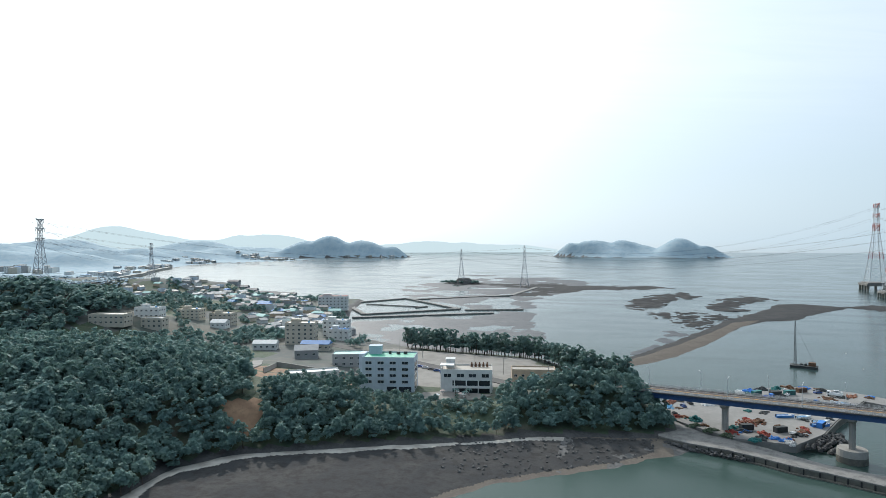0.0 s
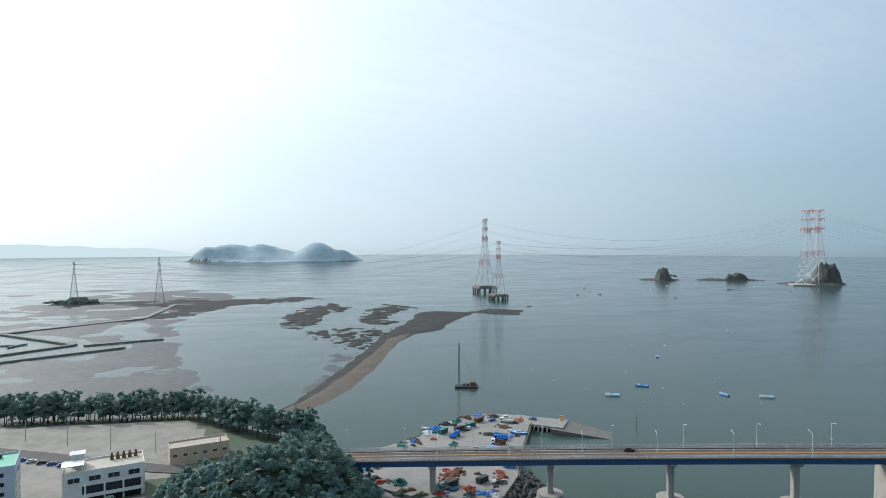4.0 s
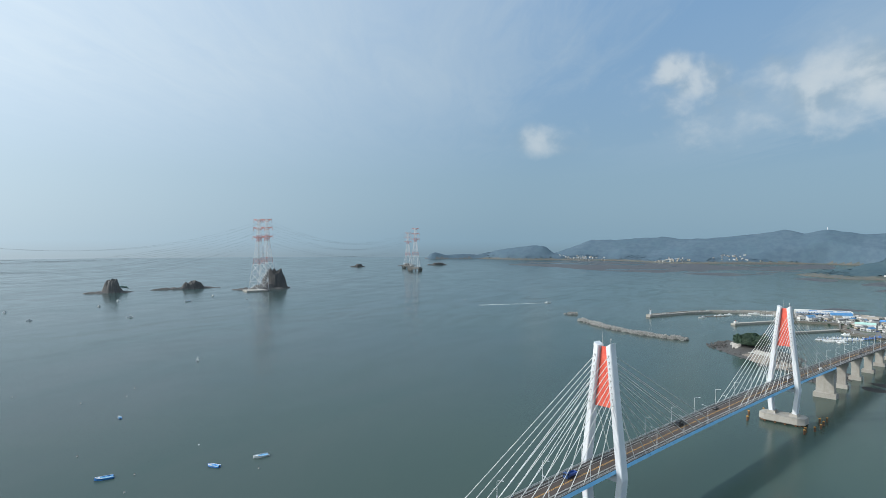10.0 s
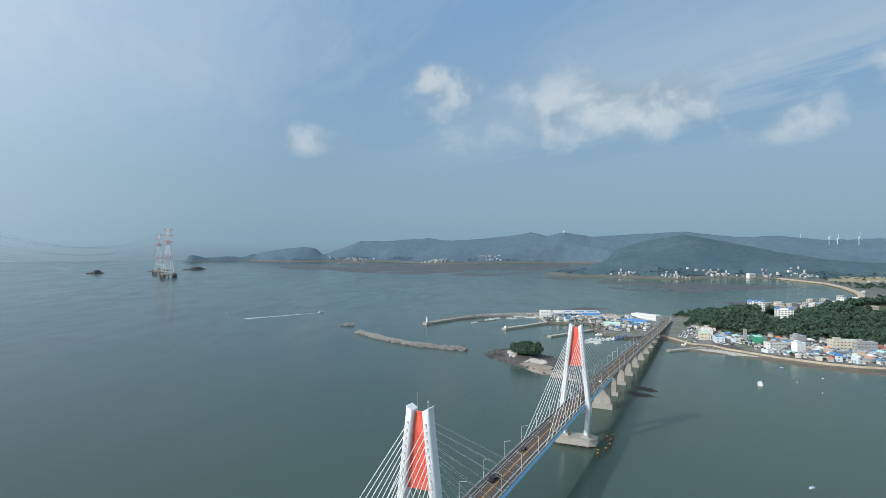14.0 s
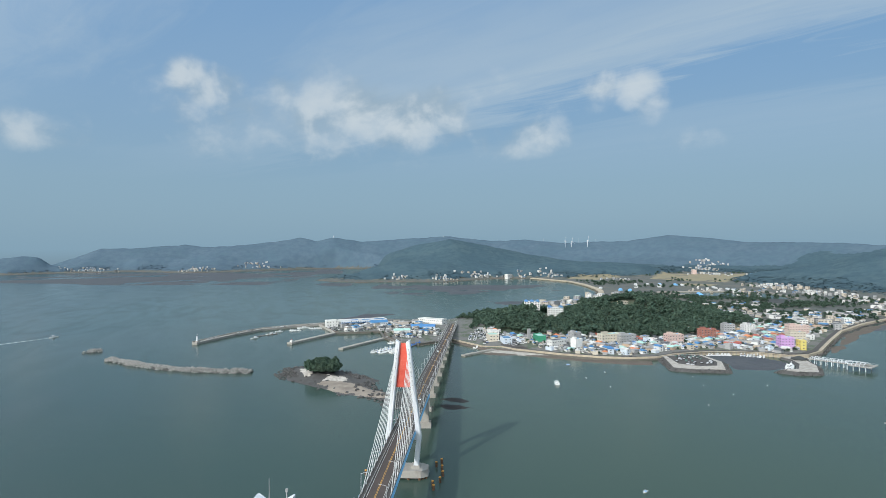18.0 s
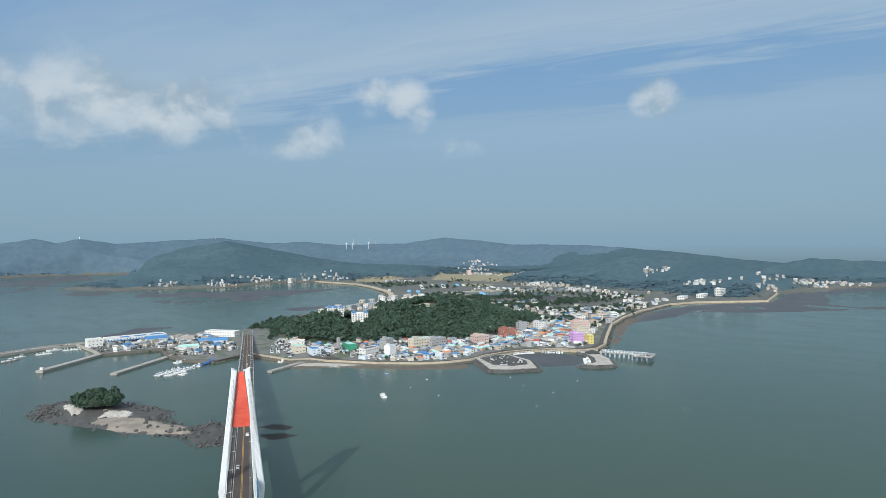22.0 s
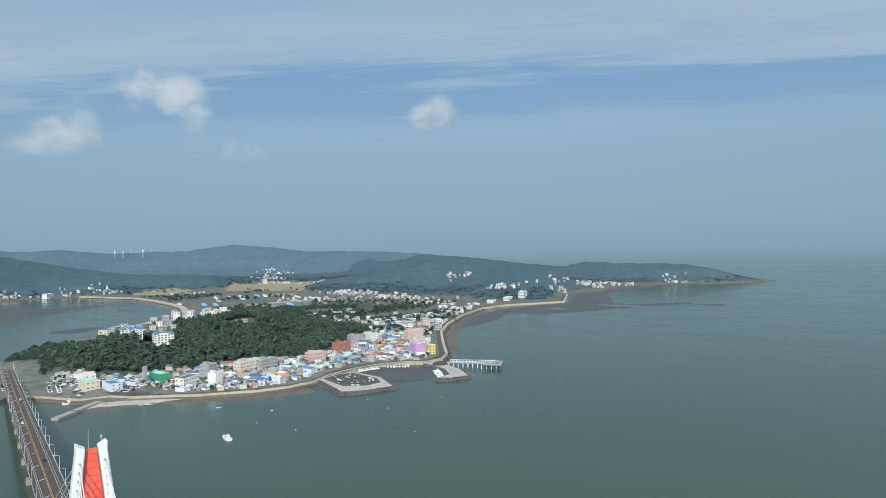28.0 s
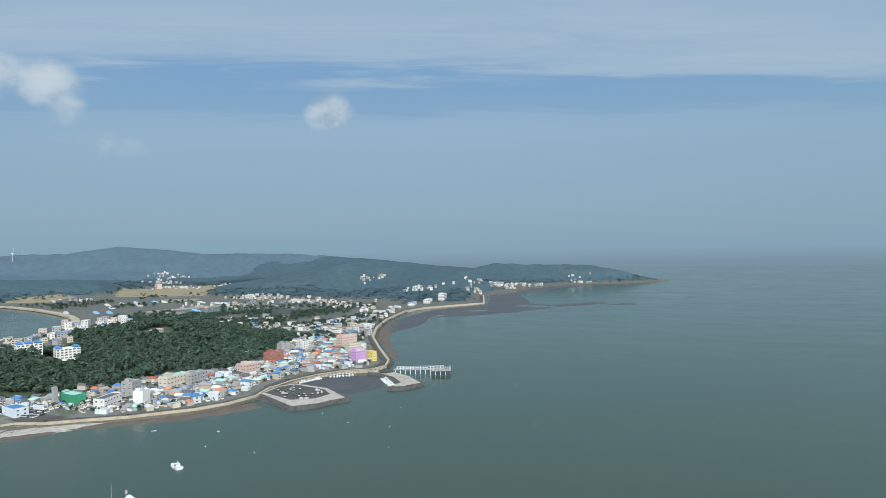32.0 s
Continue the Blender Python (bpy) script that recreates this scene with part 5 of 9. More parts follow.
LEFT_WOOD = [(-300, 140), (-163, 150), (-166, 205), (-153, 226), (-172, 262), (-190, 290), (-222, 335), (-262, 372), (-330, 385), (-380, 350)]
FRONT_WOOD = [(-153, 224), (-128, 238), (-91, 256), (-62, 269), (-39, 282), (-12, 289), (12, 294), (25, 304), (22, 322), (0, 326), (-28, 336), (-58, 328), (-70, 312), (-105, 307), (-140, 303), (-172, 286)]
PINE_STRIP = [(9, 396), (-14, 409), (-56, 462), (-116, 471), (-165, 482), (-165, 466), (-112, 455), (-58, 447), (-22, 400), (0, 386)]
POINT_WOOD = [(10, 394), (-3, 386), (-14, 372), (-4, 346), (8, 345), (14, 368)]
DARK_HILL = [(-420, 372), (-428, 470), (-490, 540), (-600, 600), (-720, 680), (-880, 700), (-760, 420), (-430, 300)]


def clear_of_soil(x, y):
    return (np.hypot((x + 163), (y - 244) * 0.8) > 9) & (inside([(-212, 290), (-176, 283), (-143, 296), (-138, 348), (-216, 356)], x, y) < 3)


# village buildings: x, y, turn, width, depth, height, wall, roof, storeys
NEAR_BUILD = [
    (-252, 458, 12, 24, 14, 17, "cream_render", "tan_roof", 5, "tall cream apartment house"), (-243, 505, 8, 22, 13, 15, "white_render", "grey_roof", 4, "white apartment house with grey stripes"),
    (-232, 488, 8, 18, 10, 9, "white_render", "blue_sheet_roof", 2, "white block with a blue roof"), (-343, 703, 20, 36, 18, 15, "white_render", "red_roof", 4, "white hall with a dark red roof"),
    (-407, 418, 14, 30, 14, 8, "cream_render", "tan_roof", 2, "long cream villa on the slope"), (-400, 455, 14, 22, 13, 9, "white_render", "grey_roof", 2, "white villa with a flat roof"),
    (-382, 440, 14, 18, 12, 8, "cream_render", "grey_roof", 2, "cream villa with a flat roof"), (-395, 503, 10, 22, 13, 9, "cream_render", "tan_roof", 3, "cream flats with a flat roof"),
    (-366, 512, 10, 22, 13, 10, "cream_render", "tan_roof", 3, "cream flats on the slope"), (-352, 488, 10, 14, 10, 5, "white_render", "white_roof", 1, "white low villa"),
    (-176, 384, 20, 20, 14, 8, "grey_render", "mint_roof", 2, "grey shop with a pale green roof"), (-215, 398, 25, 16, 12, 6, "grey_render", "grey_roof", 1, "low grey house"),
    (-225, 432, 10, 22, 9, 5, "cream_render", "blue_sheet_roof", 1, "low house with a blue roof"), (-265, 425, 15, 18, 9, 5, "white_render", "white_roof", 1, "low white workshop"),
    (-50, 374, 12, 26, 11, 6.5, "tan_brick", "tan_roof", 1, "low brown roadside building with a white eave")]

x, y = scatter(LEFT_WOOD, 4.6, 1)
ok = clear_of_soil(x, y)
x, y = x[ok], y[ok]
front = (x > -215) & (y < 262)
wood("broadleaf_wood", x[~front], y[~front], near_height, WIDE, 0.75, 1.3, "foliage", "dense mixed wood on the headland slope", 3)
x1, y1 = scatter(FRONT_WOOD, 4.4, 2, 1.0)
ok = clear_of_soil(x1, y1)
tree_pts = list(zip(x[front], y[front], [0] * 999)) + [(a, b, 1) for a, b in zip(x1[ok], y1[ok])]
xp, yp = scatter(PINE_STRIP, 4.6, 5)
tree_pts += [(a, b, 2) for a, b in zip(xp, yp)]
xq, yq = scatter(POINT_WOOD, 5.0, 6)
tree_pts += [(a, b, 1) for a, b in zip(xq, yq)]
r5 = random.Random(5)
CROWNS = [[bulk("crown", v, q, "foliage") for v, q in BROAD], [bulk("crown", v, q, "pine") for v, q in PINES]]


def trunk_mesh(h, pine, seed):
    r = random.Random(seed)
    s = Shape()
    p = Vector((0, 0, -0.6))
    rr = 0.24
    for i in range(4):
        q = p + Vector((r.uniform(-0.25, 0.25), r.uniform(-0.25, 0.25), h / 4))
        s.tube(p, q, rr, rr * 0.78, 6)
        if i:
            for k in range(2):
                a = r.uniform(0, 6.28)
                s.tube(q, q + Vector((math.cos(a) * 1.7, math.sin(a) * 1.7, 0.9 if pine else 1.6)), rr * 0.45, rr * 0.15, 4)
        p, rr = q, rr * 0.78
    return s.mesh("trunk", "bark")


TRUNKS = [trunk_mesh(6.0, False, 3), trunk_mesh(8.5, True, 4)]
r5.shuffle(tree_pts)
tree_pts.sort(key=lambda p: 0 if p[2] == 2 else 1)
rest = []
for i, (a, b, sort) in enumerate(tree_pts):
    pine = sort == 2 or (sort == 1 and r5.random() < 0.45)
    if i >= 300:
        if not (-130 < a < -56 and b > 280):
            rest.append((a, b))
        continue
    s = r5.uniform(0.75, 1.15) * (1.45 if sort == 2 else 0.5 if (-116 < a < -58 and b > 262) else 0.55 if (a < -116 and b > 266) else 0.95)
    z = float(near_height(np.array([a]), np.array([b]))[0])
    t = new("pine_tree" if pine else "broadleaf_tree")
    t.matrix_basis = pose(a, b, z, 0, 0, r5.uniform(0, 360)) @ Matrix.Scale(s, 4)
    tagged(t, "dark green pine tree with layered branches on the headland" if pine else "dense green broadleaf tree on the headland slope", "tree", "headland trees")
    part("trunk", TRUNKS[1 if pine else 0], "bark", t)
    part("crown", CROWNS[1 if pine else 0][r5.randrange(5)], "pine", t)
rx, ry = np.array([p[0] for p in rest]), np.array([p[1] for p in rest])
half = np.arange(len(rx)) % 2 == 0
wood("shore_wood", rx[half], ry[half], near_height, BROAD[2:], 0.7, 1.1, "foliage", "thick green wood above the beach", 6)
wood("shore_pines", rx[~half], ry[~half], near_height, PINES, 0.7, 1.1, "pine", "dark pines mixed into the wood above the beach", 7)
x, y = scatter([(-132, 284), (-100, 288), (-56, 290), (-60, 304), (-108, 300), (-134, 302)], 3.6, 71)
wood("terrace_shrubs", x, y, near_height, BROAD_MID, 0.25, 0.5, "foliage", "low shrubs below the cafe terrace", 71, 0.2)
x, y = scatter(DARK_HILL, 8.6, 8)
wood("hill_wood", x, y, near_height, BROAD_MID, 1.0, 1.5, "foliage", "dark wooded hill behind the headland", 8)
GREEN_PATCH = [(-230, 350), (-180, 345), (-150, 352), (-190, 400), (-230, 470), (-330, 520), (-440, 600), (-560, 700), (-620, 860), (-720, 860), (-560, 640), (-440, 420), (-330, 400)]
x, y = scatter(GREEN_PATCH, 8.0, 9)
x2, y2 = scatter([(-345, 395), (-250, 385), (-195, 400), (-175, 460), (-230, 530), (-300, 650), (-345, 730), (-390, 840), (-470, 825), (-585, 885), (-640, 900), (-440, 600)], 10, 19, 4)
x, y = np.concatenate([x, x2]), np.concatenate([y, y2])
ok = (wave(x, y, 60, 14) > -0.12) & clear_of_soil(x, y) & ~np.logical_or.reduce([np.hypot(x - p[0], y - p[1]) < p[3] * 0.75 + 6 for p in NEAR_BUILD])
wood("village_trees", x[ok], y[ok], near_height, BROAD_MID[:3], 0.45, 0.9, "foliage", "garden trees between the village houses", 9)

x, y = scatter([(-940, 250), (-1690, 300), (-1690, 1150), (-1250, 1150), (-1150, 1190), (-800, 900), (-700, 730), (-560, 660)], 17, 10)
ok = wave(x, y, 120, 15) > -0.3
wood("western_woods", x[ok], y[ok], near_height, CLUMP_FAR, 0.9, 1.4, "haze_tinted_coast", "haze-tinted woods of the western shore", 10)

# wooded hill of the town
HILL_A = [(1225, -215), (1150, -200), (1105, -206), (1070, -222), (1018, -252), (990, -282), (985, -330), (930, -348), (905, -402), (960, -425), (1040, -430), (1150, -370), (1225, -330), (1245, -260)]
HILL_B = [(908, -402), (925, -470), (950, -532), (985, -600), (1010, -645), (1060, -640), (1120, -580), (1200, -560), (1215, -480), (1150, -420), (1060, -395), (960, -410)]
HILL_C = [(1240, -520), (1210, -620), (1120, -690), (1200, -720), (1320, -640), (1330, -560)]
for i, (poly, nm) in enumerate(((HILL_A, "town_hill_wood"), (HILL_B, "town_hill_wood_south"), (HILL_C, "town_back_wood"))):
    x, y = scatter([(900, -740), (1340, -740), (1340, -120), (900, -120)], 8.8, 20 + i)
    d = [inside(p, x, y) for p in (HILL_A, HILL_B, HILL_C)]
    ok = (d[i] > 0) | ((east_height(x, y) > 8.3) & (d[i] > -50) & (d[i] >= np.maximum.reduce(d)))
    ok &= np.hypot((x - 1080) / 1.5, y + 294) > 24
    if i == 1:
        ok &= (np.hypot(x - 1080, y + 440) > 24) & (np.hypot(x - 946, y + 462) > 11)
    wood(nm, x[ok], y[ok], east_height, BROAD_HILL + PINE_MID, 0.85, 1.7, "hill_leaves", "dark wooded hill above the fishing town", 20 + i)
# scattered green of the plain
x, y = scatter([(930, -640), (1010, -640), (1130, -700), (1330, -640), (1420, -560), (1500, -680), (1600, -830), (1560, -960), (1200, -1080), (1010, -1080), (960, -860), (900, -720)], 11, 32)
ok = wave(x, y, 70, 36) > 0.05
wood("town_edge_trees", x[ok], y[ok], east_height, BROAD_MID, 0.6, 1.1, "hill_leaves", "groves between the houses south of the town hill", 31)
x, y = scatter([(1095, -158), (1160, -190), (1230, -222), (1262, -195), (1290, -215), (1385, -310), (1330, -340), (1225, -240), (1150, -210)], 8, 37)
wood("bridge_end_trees", x, y, east_height, BROAD_MID, 0.6, 1.1, "hill_leaves", "trees beside the road at the bridge end", 37)
x, y = scatter(PLAIN, 24, 30)
ok = (wave(x, y, 130, 31) > 0.15) & (east_pick(x, y) != 5)
wood("plain_trees", x[ok], y[ok], east_height, BROAD_MID, 0.8, 1.3, "hill_leaves", "scattered trees between fields and houses", 30)
# villages of the far island: x, y, spread along each, houses
SETTLE = [(2590, -960, 40, 70, 14), (2660, -800, 30, 70, 16), (2540, -600, 50, 60, 12), (2640, -440, 50, 40, 8), (2520, -1090, 80, 30, 12), (2900, -1780, 60, 60, 16), (2706, -2088, 90, 50, 20), (2480, -1896, 120, 50, 20), (2239, -1979, 60, 40, 10), (2040, -2140, 70, 40, 12), (1389, -1718, 45, 35, 8), (1640, -1420, 120, 50, 30), (1400, -1310, 120, 40, 26), (1200, -1190, 80, 40, 18), (1150, -1560, 60, 40, 10), (4400, 1020, 40, 130, 26), (4080, 430, 50, 90, 22), (4260, 60, 50, 90, 16), (4600, -560, 60, 60, 14), (3150, -1500, 80, 50, 10), (2850, -2250, 80, 50, 14), (1010, -1680, 40, 60, 12), (1000, -1960, 40, 90, 22), (930, -2140, 60, 50, 20), (760, -2330, 60, 30, 10), (1560, -1150, 120, 60, 16), (2260, -1250, 80, 40, 8), (3300, -1250, 60, 40, 8)]
# tree clumps that cover the distant slopes and shores
fx, fy = scatter([(420, -3300), (5000, -3300), (5000, 1750), (420, 1750)], 20, 33)
ok = (np.hypot(fx - 250, fy - 200) < 4950) & (inside(EAST, fx, fy) > 12)
fx, fy = fx[ok], fy[ok]
hz_ = east_height(fx, fy)
ok = (hz_ > 7) & ((np.hypot(fx - 250, fy - 200) < 3700) | (wave(fx, fy, 90, 34) > -0.1)) & (hz_ < 26 + 16 * wave(fx, fy, 150, 34)) & (wave(fx, fy, 210, 35) > -0.25) & ((fx > 1450) | (fy < -900))
ok &= ~np.logical_or.reduce([np.hypot((fx - c[0]) / (c[2] + 12), (fy - c[1]) / (c[3] + 12)) < 0.8 for c in SETTLE])
fx, fy = fx[ok], fy[ok]
# clumps split by distance too, to match the haze painted on the slopes
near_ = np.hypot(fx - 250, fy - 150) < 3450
wood("middle_hill_woods", fx[near_], fy[near_], east_height, CLUMP_FAR, 0.8, 1.4, "haze_tinted_slope", "woods along the foot of the island hills", 34, 2.0)
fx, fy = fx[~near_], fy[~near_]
wood("distant_hill_woods", fx, fy, east_height, CLUMP_FAR, 0.8, 1.4, "haze_tinted_foliage", "woods along the foot of the far hills", 33, 1.0)


# ---- buildings ----
def ground_at(height, x, y):
    return float(height(np.array([float(x)]), np.array([float(y)]))[0])


WIN = {}


def window_mesh(w, h):
    key = (round(w, 1), round(h, 1))
    if key not in WIN:
        s = Shape().box((0, -0.02, 0), (key[0], 0.08, key[1]))
        s.box((0, -0.05, key[1] / 2 + 0.06), (key[0] + 0.24, 0.14, 0.12), slot=1).box((0, -0.05, -key[1] / 2 - 0.06), (key[0] + 0.24, 0.2, 0.12), slot=1)
        s.box((0, -0.06, 0), (0.09, 0.1, key[1]), slot=1)
        WIN[key] = s.mesh("window", "pane", "white_render")
    return WIN[key]


def house(name, x, y, z, turn, w, d, h, wall, roof, shape="flat", floors=0, label="", group="", faces=(0, 1, 3), penthouse=False, win=(1.6, 1.3), bays=None):
    t = thing(name, label, "building" if h > 7 else "house", (x, y, z), turn, group)
    body = Shape().box((0, 0, h / 2 - 1.0), (w, d, h + 2.0))
    if shape == "flat":
        for sx in (-1, 1):
            body.box((sx * (w / 2 - 0.12), 0, h + 0.4), (0.24, d, 0.8))
            body.box((0, sx * (d / 2 - 0.12), h + 0.4), (w - 0.48, 0.24, 0.8))
    part("wall", body, wall, t)
    if shape == "flat":
        part("roof", Shape().box((0, 0, h + 0.06), (w - 0.5, d - 0.5, 0.12)), roof, t)
        if penthouse:
            part("roof_room", Shape().box((-w * 0.22, d * 0.12, h + 1.4), (w * 0.28, d * 0.4, 2.6)).box((-w * 0.22, d * 0.12, h + 2.8), (w * 0.32, d * 0.46, 0.2)), wall, t)
            part("water_tank", Shape().tube((w * 0.25, 0, h), (w * 0.25, 0, h + 1.5), 0.8, 0.8, 10), "boat_deck", t)
    else:
        e, r = 0.45, (0.26 if shape == "gable" else 0.24) * d
        X, Y = w / 2 + e, d / 2 + e
        k = 0.0 if shape == "gable" else min(X - 0.6, d * 0.42)
        v = [(-X, -Y, h), (X, -Y, h), (X, Y, h), (-X, Y, h), (-X + k, 0, h + r), (X - k, 0, h + r)]
        v += [(a, b, c + 0.18) for a, b, c in v]
        f = [(6, 7, 11, 10), (8, 9, 10, 11), (7, 8, 11), (9, 6, 10), (0, 3, 2, 1), (0, 1, 7, 6), (1, 2, 8, 7), (2, 3, 9, 8), (3, 0, 6, 9)]
        part("roof", Shape().add(v, f), roof, t)
        if shape == "gable":
            part("gable_wall", Shape().add([(sx * w / 2, sy * d / 2, h) if sy else (sx * w / 2, 0, h + r * 0.92) for sx in (-1, 1) for sy in (-1, 1, 0)], [(0, 2, 1), (3, 4, 5)]), wall, t)
    if floors:
        fh = h / floors
        for fl in range(floors):
            for face in faces:
                run = w if face % 2 == 0 else d
                n = bays if (bays and face % 2 == 0) else max(1, int(run / 4.2))
                for i in range(n):
                    u = (i + 0.5) / n * run - run / 2
                    zz = fl * fh + fh * 0.55
                    if face == 0:
                        m = pose(u, -d / 2, zz)
                    elif face == 2:
                        m = pose(u, d / 2, zz, 0, 0, 180)
                    elif face == 1:
                        m = pose(w / 2, u, zz, 0, 0, 90)
                    else:
                        m = pose(-w / 2, u, zz, 0, 0, -90)
                    part("window", window_mesh(*win), "pane", t, at=m)
    return t


# near headland buildings
zb = 6.5
guest = house("guest_house", -125.5, 331, zb, 12, 29, 18, 18.5, "pale_blue_render", "green_roof_coat", "flat", 0, "five-storey pale blue guest house with a green roof")
for fl in range(4):
    for i, u in enumerate((-11, -4.2, 2.6, 9.4)):
        part("window", window_mesh(3.4, 1.5), "pane", guest, at=pose(u, -9, 5.6 + 3.5 * fl))
    for i, u in enumerate((-4, 2)):
        part("window", window_mesh(2.0, 1.5), "pane", guest, at=pose(-14.5, u, 5.6 + 3.5 * fl, 0, 0, -90))
for u, wd in ((2, 5.5), (9.5, 7)):
    part("shop_front", Shape().box((u, -9.0, 1.5), (wd, 0.12, 2.8)), "pane", guest, "dark glazed shop front")
part("glazed_side", Shape().box((14.53, -1, 8), (0.12, 11, 15)).box((14.6, -1, 5.5), (0.15, 11.4, 0.5), slot=1).box((14.6, -1, 9.2), (0.15, 11.4, 0.5), slot=1).box((14.6, -1, 12.8), (0.15, 11.4, 0.5), slot=1), ("pane", "white_render"), guest)
part("stair_tower", Shape().box((-9.5, 6.2, 20.8), (7, 5, 4.6)).box((-9.5, 6.2, 23.2), (7.6, 5.6, 0.3)), "pale_blue_render", guest)
part("roof_units", Shape().box((4, 4, 19.3), (2, 1.5, 1.4)).box((8, 5, 19.3), (2, 1.5, 1.4)).box((-1, 5, 19.4), (1.4, 1.4, 1.6)), "net_dark", guest)
part("stair_column", Shape().box((-16.2, 2, 9.5), (3.4, 8, 20.5)), "pale_blue_render", guest)
cafe = house("cafe_building", -84, 343, zb, 12, 26, 14, 11.5, "white_render", "tan_roof", "flat", 0, "white three-storey cafe with a roof terrace")
for fl, zz in enumerate((9.3,)):
    for u in (-9.5, -3, 3, 9.5):
        part("window", window_mesh(3.6, 1.7), "pane", cafe, at=pose(u, -7, zz))
part("glass_front", Shape().box((2.5, -7.03, 3.6), (19, 0.12, 6.4)), "pane", cafe, "dark glass front of two storeys")
for u in (-6, 0, 6, 12):
    part("column", Shape().box((u, -7.5, 3.6), (0.6, 0.8, 7.2)), "white_render", cafe)
part("balcony", Shape().box((2.5, -8.2, 3.6), (19.6, 2.2, 0.3)).box((2.5, -9.2, 4.2), (19.6, 0.1, 1.0)), "white_render", cafe)
for u in (-4, 3):
    part("window", window_mesh(4.4, 2.2), "pane", cafe, at=pose(13, u, 9, 0, 0, 90))
    part("window", window_mesh(4.4, 2.2), "pane", cafe, at=pose(13, u, 3.4, 0, 0, 90))
part("stair_house", Shape().box((-8.5, 3, 13.6), (4.2, 4, 4.4)).box((-8.5, 3, 16.0), (5, 4.8, 0.35)), "white_render", cafe)
part("pergola", Shape().box((-9.8, -3.5, 14.2), (7, 6.2, 0.3)).bar((-13, -6.3, 12), (-13, -6.3, 14), 0.25).bar((-6.8, -6.3, 12), (-6.8, -6.3, 14), 0.25).bar((-13, -0.6, 12), (-13, -0.6, 14), 0.25), "white_render", cafe)
for u in (2.5, 4.5, 6.5, 8.5, 10.5):
    part("roof_planter", Shape().box((u, 3.5, 12.4), (1.2, 1.2, 1.2)).tube((u, 3.5, 13), (u, 3.5, 14.2), 0.5, 0.3, 6), "rust", cafe)
cafe.matrix_basis = pose(-83, 340, 5.6, 0, 0, 12) @ Matrix.Scale(1.1, 4)
terrace = [(-106, 313), (-92, 310), (-72, 318), (-66, 330), (-92, 331), (-104, 325)]
solid("terrace", Shape().prism(terrace, 2.0, 6.9), "pave", "pale paved cafe terrace with a curved front", "terrace", kind="structure")
r6 = random.Random(6)
for i in range(9):
    a, b = -100 + 28 * r6.random(), 314 + 12 * r6.random()
    if inside(terrace, np.array([a]), np.array([b]))[0] < 1.5:
        continue
    if i % 3 == 0:
        pt = thing("palm_tree", "small palm with drooping fronds on the terrace", "palm", (a, b, 6.9), r6.uniform(0, 360), "terrace palms")
        part("trunk", Shape().tube((0, 0, 0), (0.2, 0, 3.4), 0.22, 0.16, 6), "bark", pt)
        fr = Shape()
        for k in range(9):
            an = k * 0.7
            c, s_ = math.cos(an), math.sin(an)
            pts_ = [(0.2 + c * u, s_ * u, 3.4 + 0.9 * math.sin(u * 1.1) - 0.22 * u * u) for u in (0, 0.8, 1.6, 2.3)]
            v = []
            for (px, py, pz), wd in zip(pts_, (0.1, 0.35, 0.3, 0.05)):
                v += [(px - s_ * wd, py + c * wd, pz), (px + s_ * wd, py - c * wd, pz - 0.05)]
            fr.add(v, [(2 * j, 2 * j + 1, 2 * j + 3, 2 * j + 2) for j in range(3)])
        part("fronds", fr, "foliage", pt)
    else:
        um = thing("parasol", "white parasol over a terrace table", "parasol", (a, b, 6.9), 0, "terrace parasols")
        part("pole", Shape().tube((0, 0, 0), (0, 0, 2.6), 0.05, 0.05, 6), "lamp_steel", um)
        part("canopy", Shape().tube((0, 0, 2.1), (0, 0, 2.8), 1.5, 0.08, 10), "white_render" if i % 2 else "pink_render", um)
        part("tabletop", Shape().tube((0, 0, 0.72), (0, 0, 0.78), 0.6, 0.6, 10), "white_render", um)
shed = house("white_shed", -167, 318, ground_at(near_height, -167, 318) + 0.3, 35, 27, 9, 3.2, "white_render", "white_roof", "flat", 0, "long low shed with a white sheet roof")
solid("retaining_wall", Shape().bar((-205, 341, ground_at(near_height, -205, 341) + 1.2), (-152, 345, ground_at(near_height, -152, 345) + 1.2), 0.6, 4.6).bar((-205, 341, ground_at(near_height, -205, 341) + 1), (-190, 303, ground_at(near_height, -190, 303) + 1), 0.6, 3.6), "concrete", "grey concrete retaining wall round a building plot", "wall", kind="structure")
tagged(new("road_lane", ribbon([(-196, 288), (-206, 312), (-222, 345), (-238, 372)], 6.5, 0.3, near_height).mesh("road_lane", "yard")), "pale concrete lane through the wood", "road", kind="structure")
for bx, by, bt, w, d, h, wl_, rf, fl, lb in NEAR_BUILD:
    house("building", bx, by, ground_at(near_height, bx, by), bt, w, d, h, wl_, rf, "flat" if h > 6.2 else "gable", fl, lb + " in the near village", "near village houses", faces=(0, 1), penthouse=h > 8)
WALL_SET = ["white_render", "white_render", "grey_render", "cream_render", "grey_render", "grey_render", "pale_blue_render", "tan_brick"]
ROOF_SET = ["grey_roof", "blue_sheet_roof", "slate_roof", "grey_roof", "tan_roof", "slate_roof", "grey_roof", "mint_roof"]
r6 = random.Random(16)
VILLAGE = [(-750, 792), (-640, 724), (-523, 678), (-453, 640), (-380, 570), (-345, 520), (-290, 480), (-225, 500), (-255, 560), (-310, 650), (-365, 730), (-420, 760), (-590, 850), (-720, 930)]
vx, vy = scatter(VILLAGE, 17, 18)
